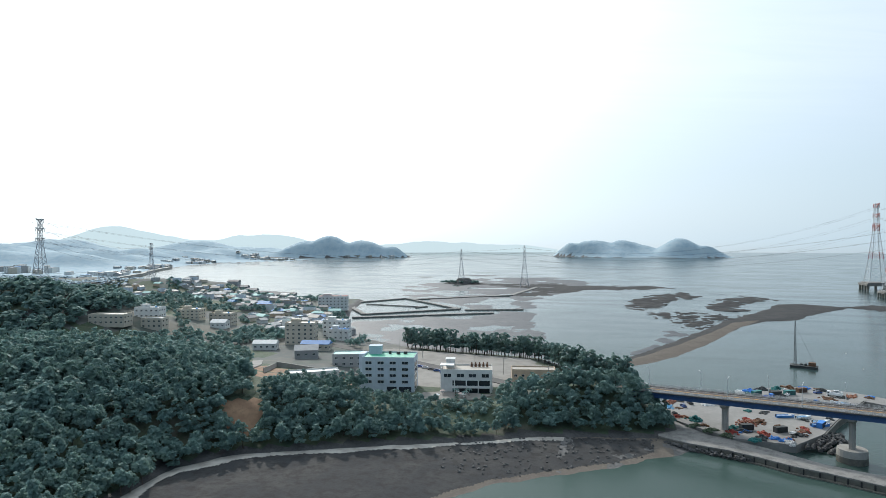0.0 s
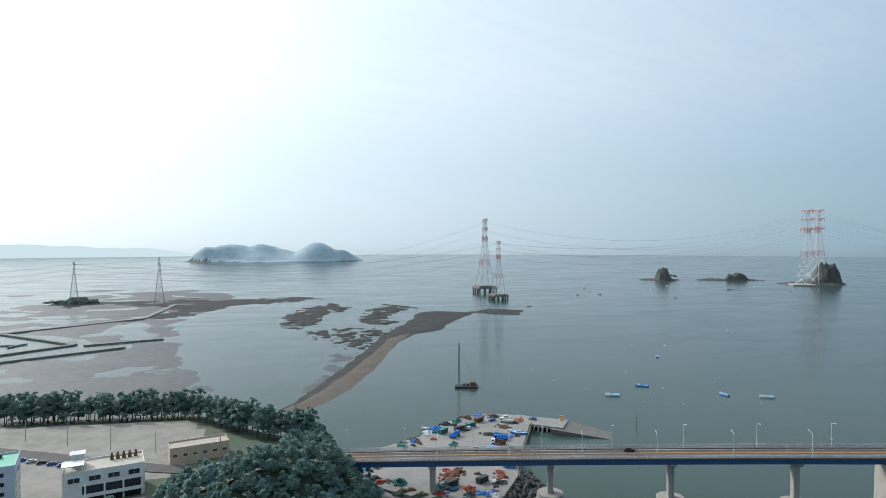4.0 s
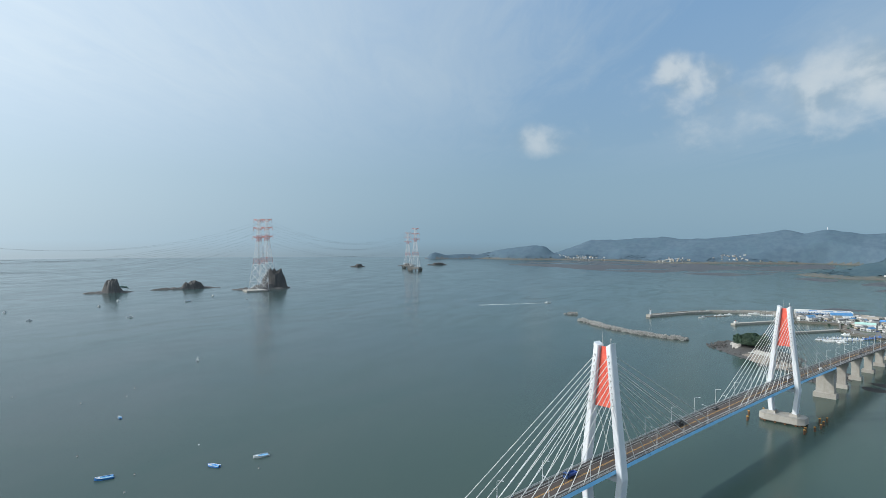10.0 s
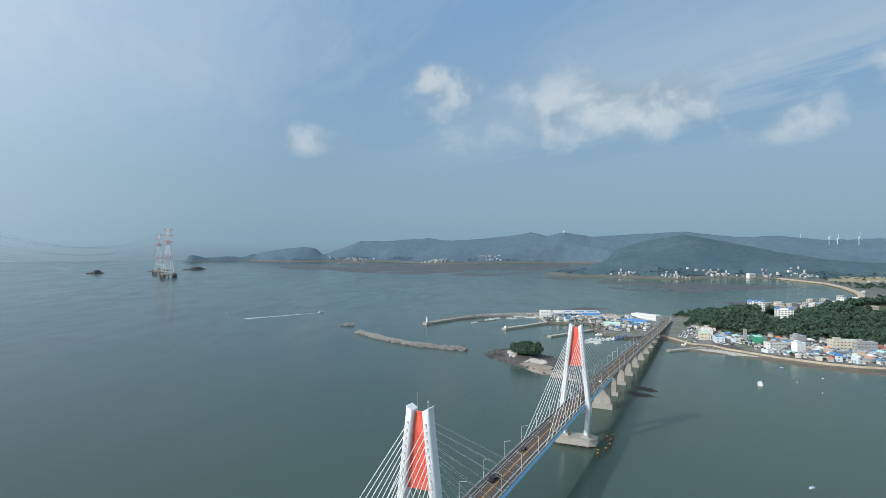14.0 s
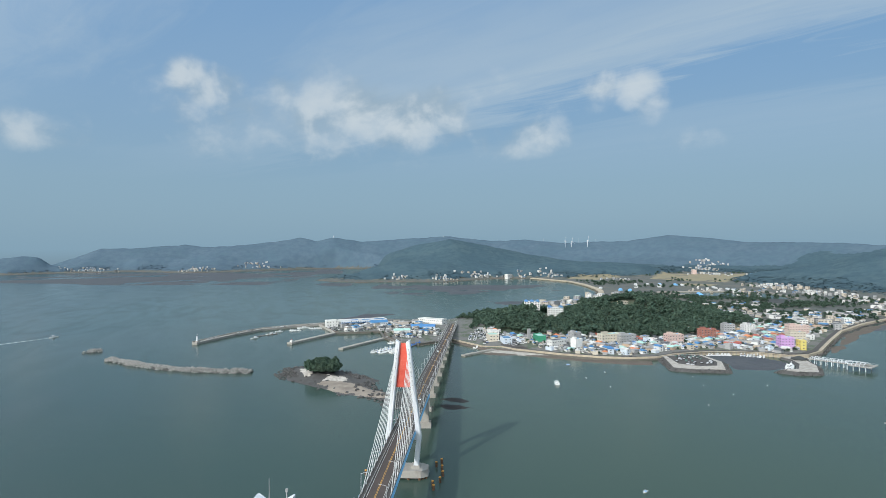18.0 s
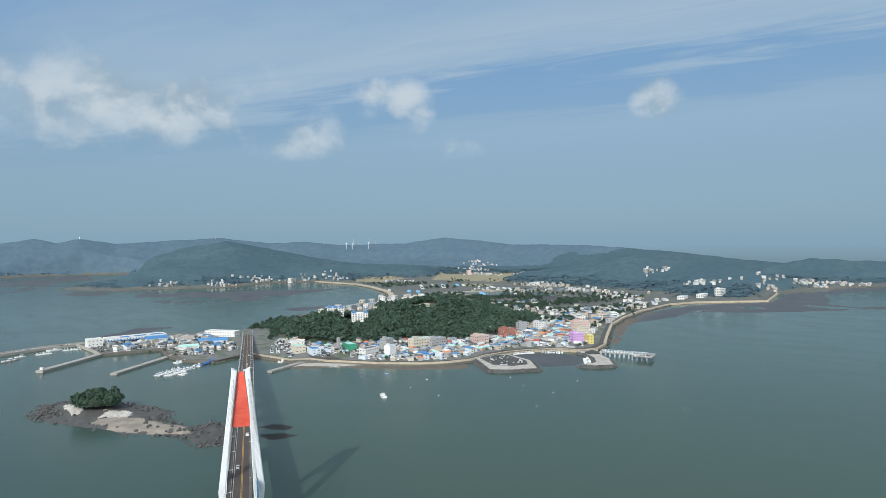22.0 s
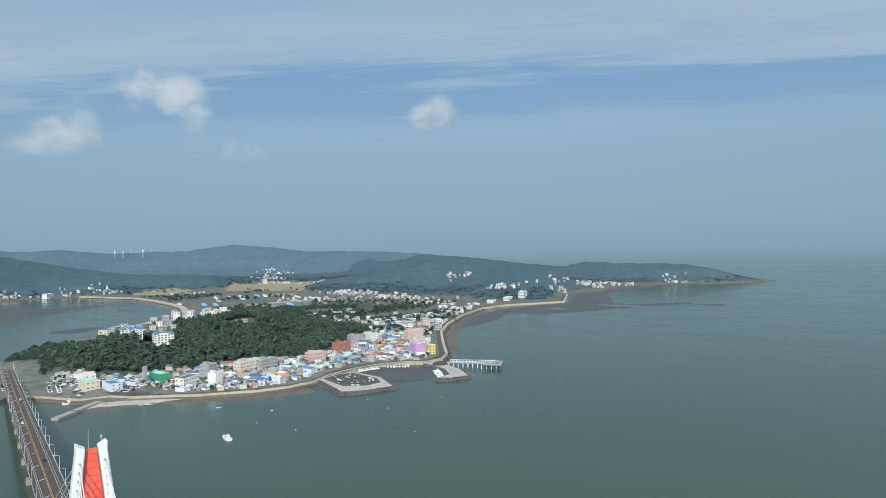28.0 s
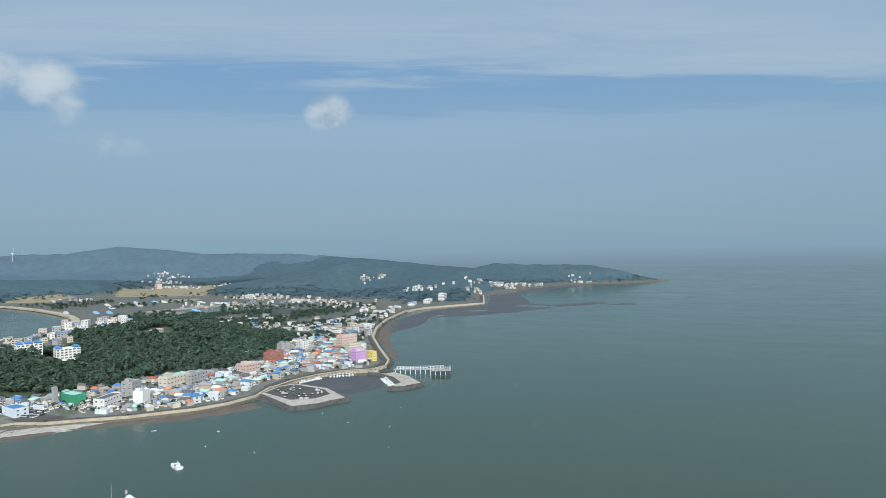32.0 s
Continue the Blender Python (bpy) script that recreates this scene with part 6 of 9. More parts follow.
for a, b in zip(vx, vy):
    if r6.random() < 0.38 or any(math.hypot(a - p[0], b - p[1]) < p[3] * 0.7 + 6 for p in NEAR_BUILD):
        continue
    house("village_house", a, b, ground_at(near_height, a, b), r6.choice((-15, 10, 75)) + r6.uniform(-10, 10), r6.uniform(8, 14), r6.uniform(6, 9), r6.choice((3.0, 3.4, 3.8, 6.2)), r6.choice(WALL_SET), r6.choice(ROOF_SET + ["white_roof", "grey_roof"]), r6.choice(("gable", "hip", "flat")), 0, "low village house among gardens and sheds", "near village houses")
for cx_, cy_, sx_, sy_, n in ((-420, 640, 60, 40, 16), (-520, 760, 60, 45, 18), (-330, 600, 25, 50, 12), (-620, 830, 50, 30, 10), (-300, 560, 20, 40, 8)):
    for i in range(n):
        a, b = cx_ + r6.uniform(-sx_, sx_), cy_ + r6.uniform(-sy_, sy_)
        if inside(NEAR, np.array([a]), np.array([b]))[0] < 8:
            continue
        h = r6.choice((3.2, 3.5, 4, 6))
        house("village_house", a, b, ground_at(near_height, a, b), r6.uniform(-20, 30), r6.uniform(9, 16), r6.uniform(7, 10), h, r6.choice(WALL_SET), r6.choice(ROOF_SET), r6.choice(("gable", "hip", "flat")), 0, "low village house between trees", "near village houses")
# row of roofs on the far spur
for i in range(7):
    a, b = -640 + i * 21, 925 - i * 5
    house("warehouse", a, b, ground_at(near_height, a, b), 10, 19, 11, 6, "grey_render", "slate_roof", "gable", 0, "grey warehouse row on the spur", "spur warehouses")
tube_house = solid("greenhouse", Shape().sweep([(5 * math.cos(k * math.pi / 8), 4 * math.sin(k * math.pi / 8)) for k in range(9)], [pose(x_, 0, 0) for x_ in (-22, 22)]), "white_roof", "long white vaulted greenhouse", "greenhouse", (-300, 520, 6), 15)

# ---- work yard under the bridge ----
YARD = [(20, 326), (33, 311), (47, 297), (72, 294), (88, 314), (100, 338), (128, 386), (142, 390), (129, 402), (107, 411), (81, 401), (60, 380), (37, 369), (24, 350)]
solid("yard", Shape().prism(YARD, -3, 3.5), ("yard",), "pale concrete work yard on a quay", "yard", kind="structure")
quay = [(17, 293), (29, 286), (43, 281.5), (54, 275.5), (65, 268), (75, 264), (97, 252), (108, 258), (95, 266), (77, 273.5), (68, 281), (60, 288), (48, 296), (38, 301), (30, 312), (22, 326), (14, 310)]
solid("old_quay", Shape().prism(quay, -3, 2.4).prism(quay, 2.4, 2.9, 1, 0.002), ("concrete_dark", "old_concrete"), "long low concrete quay with a dark stained side", "quay", kind="structure")
for (ax, ay), (bx, by) in zip(quay[1:6], quay[2:7]):
    n = int(math.hypot(bx - ax, by - ay) / 4)
    for k in range(n):
        u = (k + 0.5) / n
        solid("fender", Shape().box((0, 0, 0.9), (0.5, 0.5, 3.2)), "black", "dark rubber fender on the quay side", "fender", (ax + (bx - ax) * u + 0.1, ay + (by - ay) * u - 0.35, 0), 0, "quay fenders")
solid("old_quay_foot", Shape().prism([(15, 291.8), (28.6, 284.8), (42.6, 280.2), (53.4, 274.3), (64.3, 266.8), (74.4, 262.8), (97, 250.4), (110, 258), (95.6, 267.4), (78, 274.6), (69, 282), (48, 297)], -3, 0.5), "concrete_dark", "dark wet foot of the quay", "quay", kind="structure")
solid("yard_wall", Shape().bar((100.5, 337.6, 1.2), (128.8, 385.6, 1.2), 0.5, 4.5).bar((88.4, 313.5, 1.2), (100.5, 337.6, 1.2), 0.5, 4.5), "concrete_dark", "dark sheet-pile quay wall", "quay wall", kind="structure")
slip = Shape().add([(134, 372, 3.2), (150, 386, 3.2), (172, 361, -0.5), (166, 352, -0.5), (134, 372, -3), (150, 386, -3), (172, 361, -3), (166, 352, -3)], [(0, 3, 2, 1), (0, 1, 5, 4), (1, 2, 6, 5), (2, 3, 7, 6), (3, 0, 4, 7)])
solid("slipway", slip, "concrete_dark", "dark sloping concrete slipway", "slipway", kind="structure")
solid("pier_deck", Shape().prism([(126, 384), (141, 371), (152, 384), (142, 391), (129, 402)], 2.2, 3.45), "yard", "concrete pier deck on posts", "pier", kind="structure")
for k in range(7):
    solid("pier_post", Shape().box((0, 0, 0), (1.0, 1.0, 5)), "concrete", "square concrete pier post", "post", (128.5 + 1.9 * k, 381.6 - 1.65 * k, 0.0), 48, "pier posts")
rub = Shape()
r6 = random.Random(26)


def boulder(s, c, r, rnd, slot=0):
    k = []
    for i in range(3):
        for j in range(5):
            a = j * 1.257 + rnd.uniform(-0.3, 0.3) + i * 0.5
            rr = r * (1.0, 0.95, 0.5)[i] * rnd.uniform(0.75, 1.2)
            k.append((c[0] + rr * math.cos(a), c[1] + rr * math.sin(a), c[2] + r * (-0.4, 0.25, 0.65)[i] * rnd.uniform(0.8, 1.2)))
    f = [(i * 5 + j, i * 5 + (j + 1) % 5, i * 5 + 5 + (j + 1) % 5, i * 5 + 5 + j) for i in range(2) for j in range(5)] + [(10, 11, 12, 13, 14)]
    s.add(k, f, slot)


for i in range(260):
    a = r6.random()
    px, py = 76 + 22 * r6.random(), 296 + 26 * r6.random()
    if inside(YARD, np.array([px]), np.array([py]))[0] > -0.5:
        continue
    d = max(0.0, -inside(YARD, np.array([px]), np.array([py]))[0])
    if d < 13:
        boulder(rub, (px, py, 2.6 - 0.25 * d), r6.uniform(0.6, 1.3), r6)
for i in range(420):
    k = r6.random()
    px, py = (24 + (129 - 24) * k, 350 + (402 - 350) * k + 18 * math.sin(k * math.pi)) if i % 2 else (-10 + 26 * k, 284 + 8 * k)
    px, py = px + r6.uniform(-4, 2), py + r6.uniform(-2, 4)
    if inside(YARD, np.array([px]), np.array([py]))[0] < 0:
        boulder(rub, (px, py, r6.uniform(-0.2, 1.4)), r6.uniform(0.5, 1.2), r6)
for i in range(150):
    k = r6.random()
    boulder(rub, (18 + 34 * k + r6.uniform(-1, 1), 291 - 14 * k + r6.uniform(-2.2, 0.6), r6.uniform(-0.2, 1.6)), r6.uniform(0.5, 1.1), r6)
tagged(solid("riprap", rub, "rock", "loose riprap boulders round the yard", "boulders"), kind="stuff")
# rocks strewn on the foreshore
rub = Shape()
for i in range(520):
    px, py = r6.uniform(-70, 16), r6.uniform(232, 296)
    if inside(BEACH, np.array([px]), np.array([py]))[0] > 2:
        boulder(rub, (px, py, ground_at(beach_height, px, py)), r6.uniform(0.25, 0.95), r6)
tagged(solid("foreshore_rocks", rub, "rock", "dark rocks strewn over the foreshore", "rocks"), kind="stuff")


def heap(name, x, y, z, w, d, h, material, label, category, seed, n=40, group=""):
    """A heap of nets or gear: many crumpled lumps."""
    rr, s = random.Random(seed), Shape()
    for i in range(n):
        u, v = rr.gauss(0, 0.27), rr.gauss(0, 0.27)
        hh = h * max(0.12, 1 - 2.2 * math.hypot(u, v))
        boulder(s, (u * w, v * d, hh * rr.uniform(0.3, 0.8)), rr.uniform(0.35, 0.8) * min(1.2, h), rr)
    return solid(name, s, material, label, category, (x, y, z), rr.uniform(0, 180), group, "stuff")


HEAPS = [(58, 322, 15, 8, 2.6, "net_orange", "wide heap of rusty orange fishing nets"), (64, 326, 8, 5, 2.0, "rust", "heap of rust-brown netting"), (35, 321, 6, 5, 3.2, "tarp_teal", "heap under a dark green tarpaulin"), (50, 311, 6, 4, 2.4, "tarp_teal", "stack of green net bundles"), (54, 308, 6, 3, 2.0, "net_dark", "heap of dark fishing gear"), (49, 305, 5, 3, 1.6, "crate_red", "bundle of red netting"), (62, 306, 5, 4, 2.2, "crate_red", "pile of red crates"), (60, 300, 7, 3, 1.8, "net_dark", "heap of black net bundles"), (66, 300, 5, 3, 1.4, "tarp_blue", "blue tarpaulin over gear"), (56, 296, 6, 3, 1.4, "tarp_teal", "green net bundle by the fence"), (70, 296, 6, 3, 1.5, "white_roof", "bundle of white floats"), (46, 300, 5, 3, 1.2, "grass", "clump of weeds by the quay"), (40, 306, 6, 3, 1.3, "grass", "strip of weeds along the yard"), (34, 312, 5, 3, 1.2, "grass", "weeds by the yard fence"), (76, 308, 8, 4, 1.4, "net_dark", "stack of grey steel frames"), (80, 314, 6, 4, 1.6, "rust", "brown gear bundle"), (26, 352, 7, 4, 2.2, "net_orange", "orange netting by the road"), (24, 342, 5, 4, 1.6, "boat_deck", "pale blue tank by the road"), (30, 358, 7, 3, 1.6, "net_dark", "dark gear by the road"), (66, 384, 6, 4, 1.8, "white_roof", "pile of white net floats"), (72, 390, 7, 4, 2.0, "tarp_blue", "blue drums and nets"), (80, 396, 8, 4, 2.4, "net_dark", "dark bundles of nets"), (88, 400, 9, 4, 2.6, "tarp_teal", "row of dark green net bundles"), (96, 404, 8, 4, 2.6, "rust", "brown bundles of nets"), (104, 405, 8, 4, 2.2, "tarp_blue", "heap under a blue tarpaulin"), (112, 402, 7, 4, 2.2, "net_dark", "dark nets by the water"), (119, 400, 6, 4, 2.0, "white_roof", "white floats by the water"), (110, 382, 8, 5, 1.4, "rust", "scattered rusty iron"), (118, 388, 7, 4, 1.4, "net_dark", "scattered brown netting"), (124, 392, 6, 4, 1.2, "net_orange", "orange net scraps"), (56, 374, 6, 4, 1.6, "net_dark", "dark net heap by the water"), (48, 368, 6, 3, 1.4, "tarp_teal", "bundle of green nets"), (90, 352, 7, 3, 1.2, "boat_deck", "pale blue gear rack"), (70, 344, 6, 3, 1.0, "net_dark", "low dark gear rack"), (44, 352, 5, 3, 1.2, "white_roof", "white sacks in the yard"), (97, 372, 7, 4, 1.6, "net_dark", "dark net heap beside the trucks")]
for i, (a, b, w, d, h, m_, lb) in enumerate(HEAPS):
    heap("gear_heap", a, b, 3.5, w, d, h, m_, lb + " in the yard", "gear heap", 300 + i, 46, "yard gear")
r9 = random.Random(29)
CLUTTER = [("net_dark", "small heap of dark nets"), ("tarp_teal", "green net bundle"), ("rust", "rusty chain and anchors"), ("net_orange", "orange rope bundle"), ("tarp_blue", "blue tarpaulin bundle"), ("white_roof", "bundle of pale floats"), ("net_dark", "stack of black crab pots"), ("crate_red", "stack of red crates")]
made = 0
while made < 44:
    a, b = r9.uniform(22, 138), r9.uniform(296, 408)
    edge_ = inside(YARD, np.array([a]), np.array([b]))[0]
    if edge_ < 2.5 or (edge_ > 9 and r9.random() < 0.8):
        continue
    m_, lb = CLUTTER[made % len(CLUTTER)]
    heap("gear_heap", a, b, 3.5, r9.uniform(2.5, 5), r9.uniform(2, 3.5), r9.uniform(0.8, 1.8), m_, lb + " at the edge of the yard", "gear heap", 500 + made, 16, "yard gear")
    made += 1
for i, (a, b, tn) in enumerate(((84, 384, 20), (92, 388, 25), (100, 396, 30), (56, 312, 25), (74, 382, 40), (90, 325, 60), (70, 312, 30))):
    ct = thing("container", "dark steel storage container in the yard", "container", (a, b, 3.5), tn, "yard containers")
    part("body", Shape().box((0, 0, 1.25), (6, 2.4, 2.5)), ("net_dark", "tarp_teal", "rust", "net_dark", "tarp_teal", "tarp_blue", "net_dark")[i], ct)
    ribs = Shape()
    for k in range(12):
        for sy in (-1.23, 1.23):
            ribs.box((-2.75 + 0.5 * k, sy, 1.25), (0.16, 0.08, 2.3))
    part("corrugation", ribs, "net_dark", ct)


# ---- boats, cars ----
def hull(s, l, w, h, bow=0.35, slot=0):
    """A boat hull with a raised pointed bow, keel line at -0.4."""
    rows = []
    for k, t in enumerate((0.0, 0.15, 0.45, 0.7, 0.88, 1.0)):
        x = -l / 2 + l * t
        ww = w / 2 * (0.86, 1.0, 1.0, 0.82, 0.45, 0.04)[k]
        hh = h * (0.9, 0.85, 0.85, 1.0, 1.2, 1.45)[k]
        rows.append([(x, -ww, hh), (x, -ww * 0.8, -0.4), (x, ww * 0.8, -0.4), (x, ww, hh)])
    v = [p for r in rows for p in r]
    f = [(4 * i + j, 4 * i + j + 1, 4 * i + 5 + j, 4 * i + 4 + j) for i in range(5) for j in range(3)] + [(0, 3, 2, 1), (20, 21, 22, 23)]
    s.add(v, [tuple(reversed(q)) for q in f], slot)
    d = [(x, y * 0.94, hh - 0.35) for r in rows for (x, y, hh) in (r[0], r[3])]
    return d


def boat(at, turn, l, w, hullm, deckm, cabin, label, group="moored boats"):
    t = thing("fishing_boat", label, "boat", at, turn, group)
    s = Shape()
    d = hull(s, l, w, 0.28 * w)
    part("hull", s, hullm, t)
    part("deck", Shape().add(d, [(2 * i, 2 * i + 2, 2 * i + 3, 2 * i + 1) for i in range(5)]), deckm, t)
    rim = Shape()
    for sy in (-1, 1):
        rim.bar((-l * 0.48, sy * w * 0.45, 0.27 * w), (l * 0.22, sy * w * 0.47, 0.29 * w), 0.16).bar((l * 0.22, sy * w * 0.47, 0.29 * w), (l * 0.47, sy * w * 0.06, 0.41 * w), 0.16)
    part("gunwale", rim, "boat_white", t)
    part("thwart", Shape().box((-l * 0.1, 0, 0.2 * w), (0.5, w * 0.86, 0.12)).box((l * 0.14, 0, 0.21 * w), (0.5, w * 0.84, 0.12)), deckm, t)
    if cabin:
        cb = part("cabin", Shape().box((-l * 0.12, 0, 0.28 * w + 0.7), (l * 0.26, w * 0.6, 2.0), taper=0.9).box((-l * 0.12, 0, 0.28 * w + 1.8), (l * 0.3, w * 0.66, 0.14)), "boat_white", t)
        part("cabin_window", Shape().box((l * 0.005, 0, 0.28 * w + 1.15), (0.1, w * 0.5, 0.6)).box((-l * 0.12, 0, 0.28 * w + 1.15), (l * 0.2, w * 0.62, 0.5)), "pane", cb)
        part("mast", Shape().tube((-l * 0.2, 0, 0.28 * w + 1.8), (-l * 0.2, 0, 0.28 * w + 4.2), 0.06, 0.04, 6).bar((-l * 0.2, -0.6, 0.28 * w + 3.4), (-l * 0.2, 0.6, 0.28 * w + 3.4), 0.06), "boat_white", t)
    else:
        part("outboard_engine", Shape().box((-l * 0.5, 0, 0.22 * w), (0.5, 0.5, 1.1), taper=0.8), "black", t)
        part("hatch", Shape().box((l * 0.27, 0, 0.25 * w), (l * 0.16, w * 0.5, 0.35), taper=0.9), "boat_white", t)
    return t


MOORED = [(253, 456, 150, 10, 0), (292, 416, 95, 8.5, 0), (216, 438, 155, 10.5, 2), (316, 402, 150, 10, 2), (336, 550, 60, 6.5, 0), (522, 666, 40, 7, 1), (601, 1162, 10, 9, 1), (700, 1308, 30, 9, 1), (649, 1159, 160, 9, 1), (841, 1252, 20, 9, 1), (933, 1317, 10, 9, 1), (747, 1051, 150, 10, 1), (987, 1175, 170, 15, 2), (1107, 1224, 20, 10, 1), (1089, 1107, 50, 9, 3), (1136, 1037, 30, 7, 3), (413, 990, 10, 8, 3), (722, -107, -20, 13, 1), (459, -16, 120, 5, 2), (807, -170, 60, 5, 0), (1286, 665, 80, 5, 3), (754, -186, 10, 3, 2)]
for a, b, tn, l, kind in MOORED:
    lb = ("open blue fishing boat moored on the water", "white fishing boat with a cabin at anchor", "flat white work boat with a blue deck", "small dark boat at anchor")[kind]
    boat((a, b, 0), tn, l * 0.95, l * 0.4, ("boat_blue", "boat_white", "boat_white", "net_dark")[kind], ("boat_deck", "boat_white", "boat_deck", "net_dark")[kind], kind == 1, lb)
# speed boat under way with its wake
boat((1300, 480, 0.1), -47, 14, 3.6, "boat_white", "boat_white", True, "white motor boat under way", "boats under way")
M["foam"] = mat("wake_foam", (0.55, 0.6, 0.62), 0.7, spots=[(3, (0.12, 0.18, 0.19), 0.9, 0.40, 0.6)])
wk = Shape()
dx, dy = math.cos(radians(133)), math.sin(radians(133))
for i in range(24):
    u0, u1 = 8 + 6.2 * i, 14 + 6.2 * i
    w0, w1 = 2.2 + 0.36 * i, 2.2 + 0.36 * (i + 1)
    wk.add([(1300 + dx * u - dy * w_ * sgn, 480 + dy * u + dx * w_ * sgn, 0.06) for u, w_ in ((u0, w0), (u1, w1)) for sgn in (-0.5, 0.5)], [(0, 2, 3, 1)])
tagged(solid("wake", wk, "foam", "pale foaming wake trailing a motor boat", "wake"), kind="stuff")
# buoys
by = thing("buoy", "small pale mooring buoy on the water", "buoy", (174, 561, 0), 0, "mooring buoys")
part("float", Shape().tube((0, 0, -0.5), (0, 0, 0.55), 0.55, 0.35, 8), "white_roof", by)
part("ring", Shape().tube((0, 0, 0.55), (0, 0, 0.8), 0.12, 0.12, 6), "rust", by)
for a, b in ((164, 495), (199, 532), (198, 491), (207, 458), (228, 417), (247, 402), (351, 613), (404, 618), (382, 600), (270, 502), (316, 452), (340, 682), (663, -241), (623, -240), (508, -279), (690, -150), (600, -190), (735, -150), (700, -260), (640, -300), (560, -420), (300, 390), (264, 446), (245, 430)):
    copy_thing(by, pose(a, b, 0))
mk = thing("marker_post", "thin navigation post standing in the water", "marker", (183, 362, 0))
part("pole", Shape().tube((0, 0, -2), (0, 0, 8), 0.16, 0.1, 6), "rust", mk)
part("topmark", Shape().box((0, 0, 8.2), (0.7, 0.7, 0.7)), "rust", mk)

# drilling barge with a lattice mast
barge = thing("work_barge", "dark work barge with a tall lattice mast", "barge", (126, 491, 0), -18)
part("hull", Shape().box((0, 0, 0.5), (17, 7.5, 1.8)).box((0, 0, 1.5), (17.4, 7.9, 0.2)), "net_dark", barge)
part("deck_house", Shape().box((5, 0.5, 2.8), (4.5, 3.5, 2.4)), "rust", barge)
part("winch", Shape().tube((1, -1.5, 2.3), (1, 1.5, 2.3), 0.9, 0.9, 10).box((-1.5, 1, 2.1), (2, 2, 1.2)), "net_dark", barge)


def lattice(s, base, top, z0, z1, bays, w=0.3, slot=0, diag=0.7):
    """A tapering square lattice mast."""
    for i in range(bays):
        t0, t1 = i / bays, (i + 1) / bays
        b0, b1 = base + (top - base) * t0, base + (top - base) * t1
        za, zb_ = z0 + (z1 - z0) * t0, z0 + (z1 - z0) * t1
        c0 = [(-b0, -b0, za), (b0, -b0, za), (b0, b0, za), (-b0, b0, za)]
        c1 = [(-b1, -b1, zb_), (b1, -b1, zb_), (b1, b1, zb_), (-b1, b1, zb_)]
        for j in range(4):
            s.bar(c0[j], c1[j], w, slot=slot)
            s.bar(c0[j], c1[(j + 1) % 4], w * diag, slot=slot)
            s.bar(c0[(j + 1) % 4], c1[j], w * diag, slot=slot)
            s.bar(c1[j], c1[(j + 1) % 4], w * diag, slot=slot)
    return s


ms = Shape()
lattice(ms, 0.8, 0.25, 1.6, 33, 14, 0.16)
part("mast", ms, "net_dark", barge, "tall thin lattice mast", at=(-5.5, 0, 0))
part("mast_stay", Shape().bar((-5.5, 0, 30), (7, 3, 1.6), 0.05).bar((-5.5, 0, 30), (7, -3, 1.6), 0.05), "net_dark", barge)


# ---- power line pylons ----
def pylon(x, y, z, h, turn, sea, red, label, wide=0.10):
    t = thing("transmission_tower", label, "power pylon", (x, y, z), turn, "power line pylons")
    b = h * wide
    k = h / 100
    m1 = "mast_white" if red else "mast_grey"
    part("lower_lattice", lattice(Shape(), b, b * 0.58, 3 if sea else 0, h * 0.36, 3, 0.55 * k, diag=0.5), m1, t)
    part("middle_lattice", lattice(Shape(), b * 0.58, b * 0.50, h * 0.36, h * 0.44, 1, 0.5 * k, diag=0.5), "mast_red" if red else m1, t)
    part("shaft_lattice", lattice(Shape(), b * 0.50, b * 0.26, h * 0.44, h * 0.68, 4, 0.45 * k, diag=0.5), m1, t)
    part("band_lattice", lattice(Shape(), b * 0.26, b * 0.23, h * 0.68, h * 0.77, 2, 0.42 * k, diag=0.5), "mast_red" if red else m1, t)
    part("upper_lattice", lattice(Shape(), b * 0.23, b * 0.16, h * 0.77, h, 4, 0.4 * k, diag=0.5), m1, t)
    for i, (f, arm) in enumerate(((0.985, 0.085), (0.87, 0.095), (0.74, 0.105))):
        s = Shape()
        for sy in (-1, 1):
            s.bar((0, 0, h * f), (0, sy * h * arm, h * f + h * 0.012), 1.0 * k).bar((0, 0, h * f - 0.03 * h), (0, sy * h * arm, h * f + h * 0.012), 0.7 * k)
            s.bar((0, sy * h * arm, h * f), (0, sy * h * arm, h * f - 0.035 * h), 0.5 * k)
        part("cross_arm", s, "mast_red" if red else m1, t)
    if sea:
        part("platform", Shape().box((0, 0, 6.4 * k + 0.5), (b * 2.7, b * 2.7, 2.2 * k)).box((0, 0, 8.2 * k + 0.5), (b * 2.3, b * 2.3, 1.4 * k)), "old_concrete", t)
        for i in range(4):
            for j in range(4):
                if i in (0, 3) or j in (0, 3):
                    part("pile", Shape().tube(((i - 1.5) * b * 0.8, (j - 1.5) * b * 0.8, -3), ((i - 1.5) * b * 0.8, (j - 1.5) * b * 0.8, 5 * k + 0.5), 1.2 * k, 1.2 * k, 6), "concrete_dark", t)
    return t


TOWERS = [(-603, 523, 31, 84, 20, 0, 0), (-905, 1030, 3, 84, 20, 0, 0), (-318, 1255, 2, 70, 10, 0, 0), (-176, 1195, 0.5, 80, 10, 0, 0), (446, 1280, 0, 156, 0, 1, 1), (412, 1122, 0, 109, 0, 1, 1), (1268, 1228, 3, 182, 2, 0, 1), (1354, 1274, 3, 186, 2, 0, 1), (2620, 1500, 0, 170, 8, 1, 1), (2394, 1346, 0, 186, 8, 1, 1)]
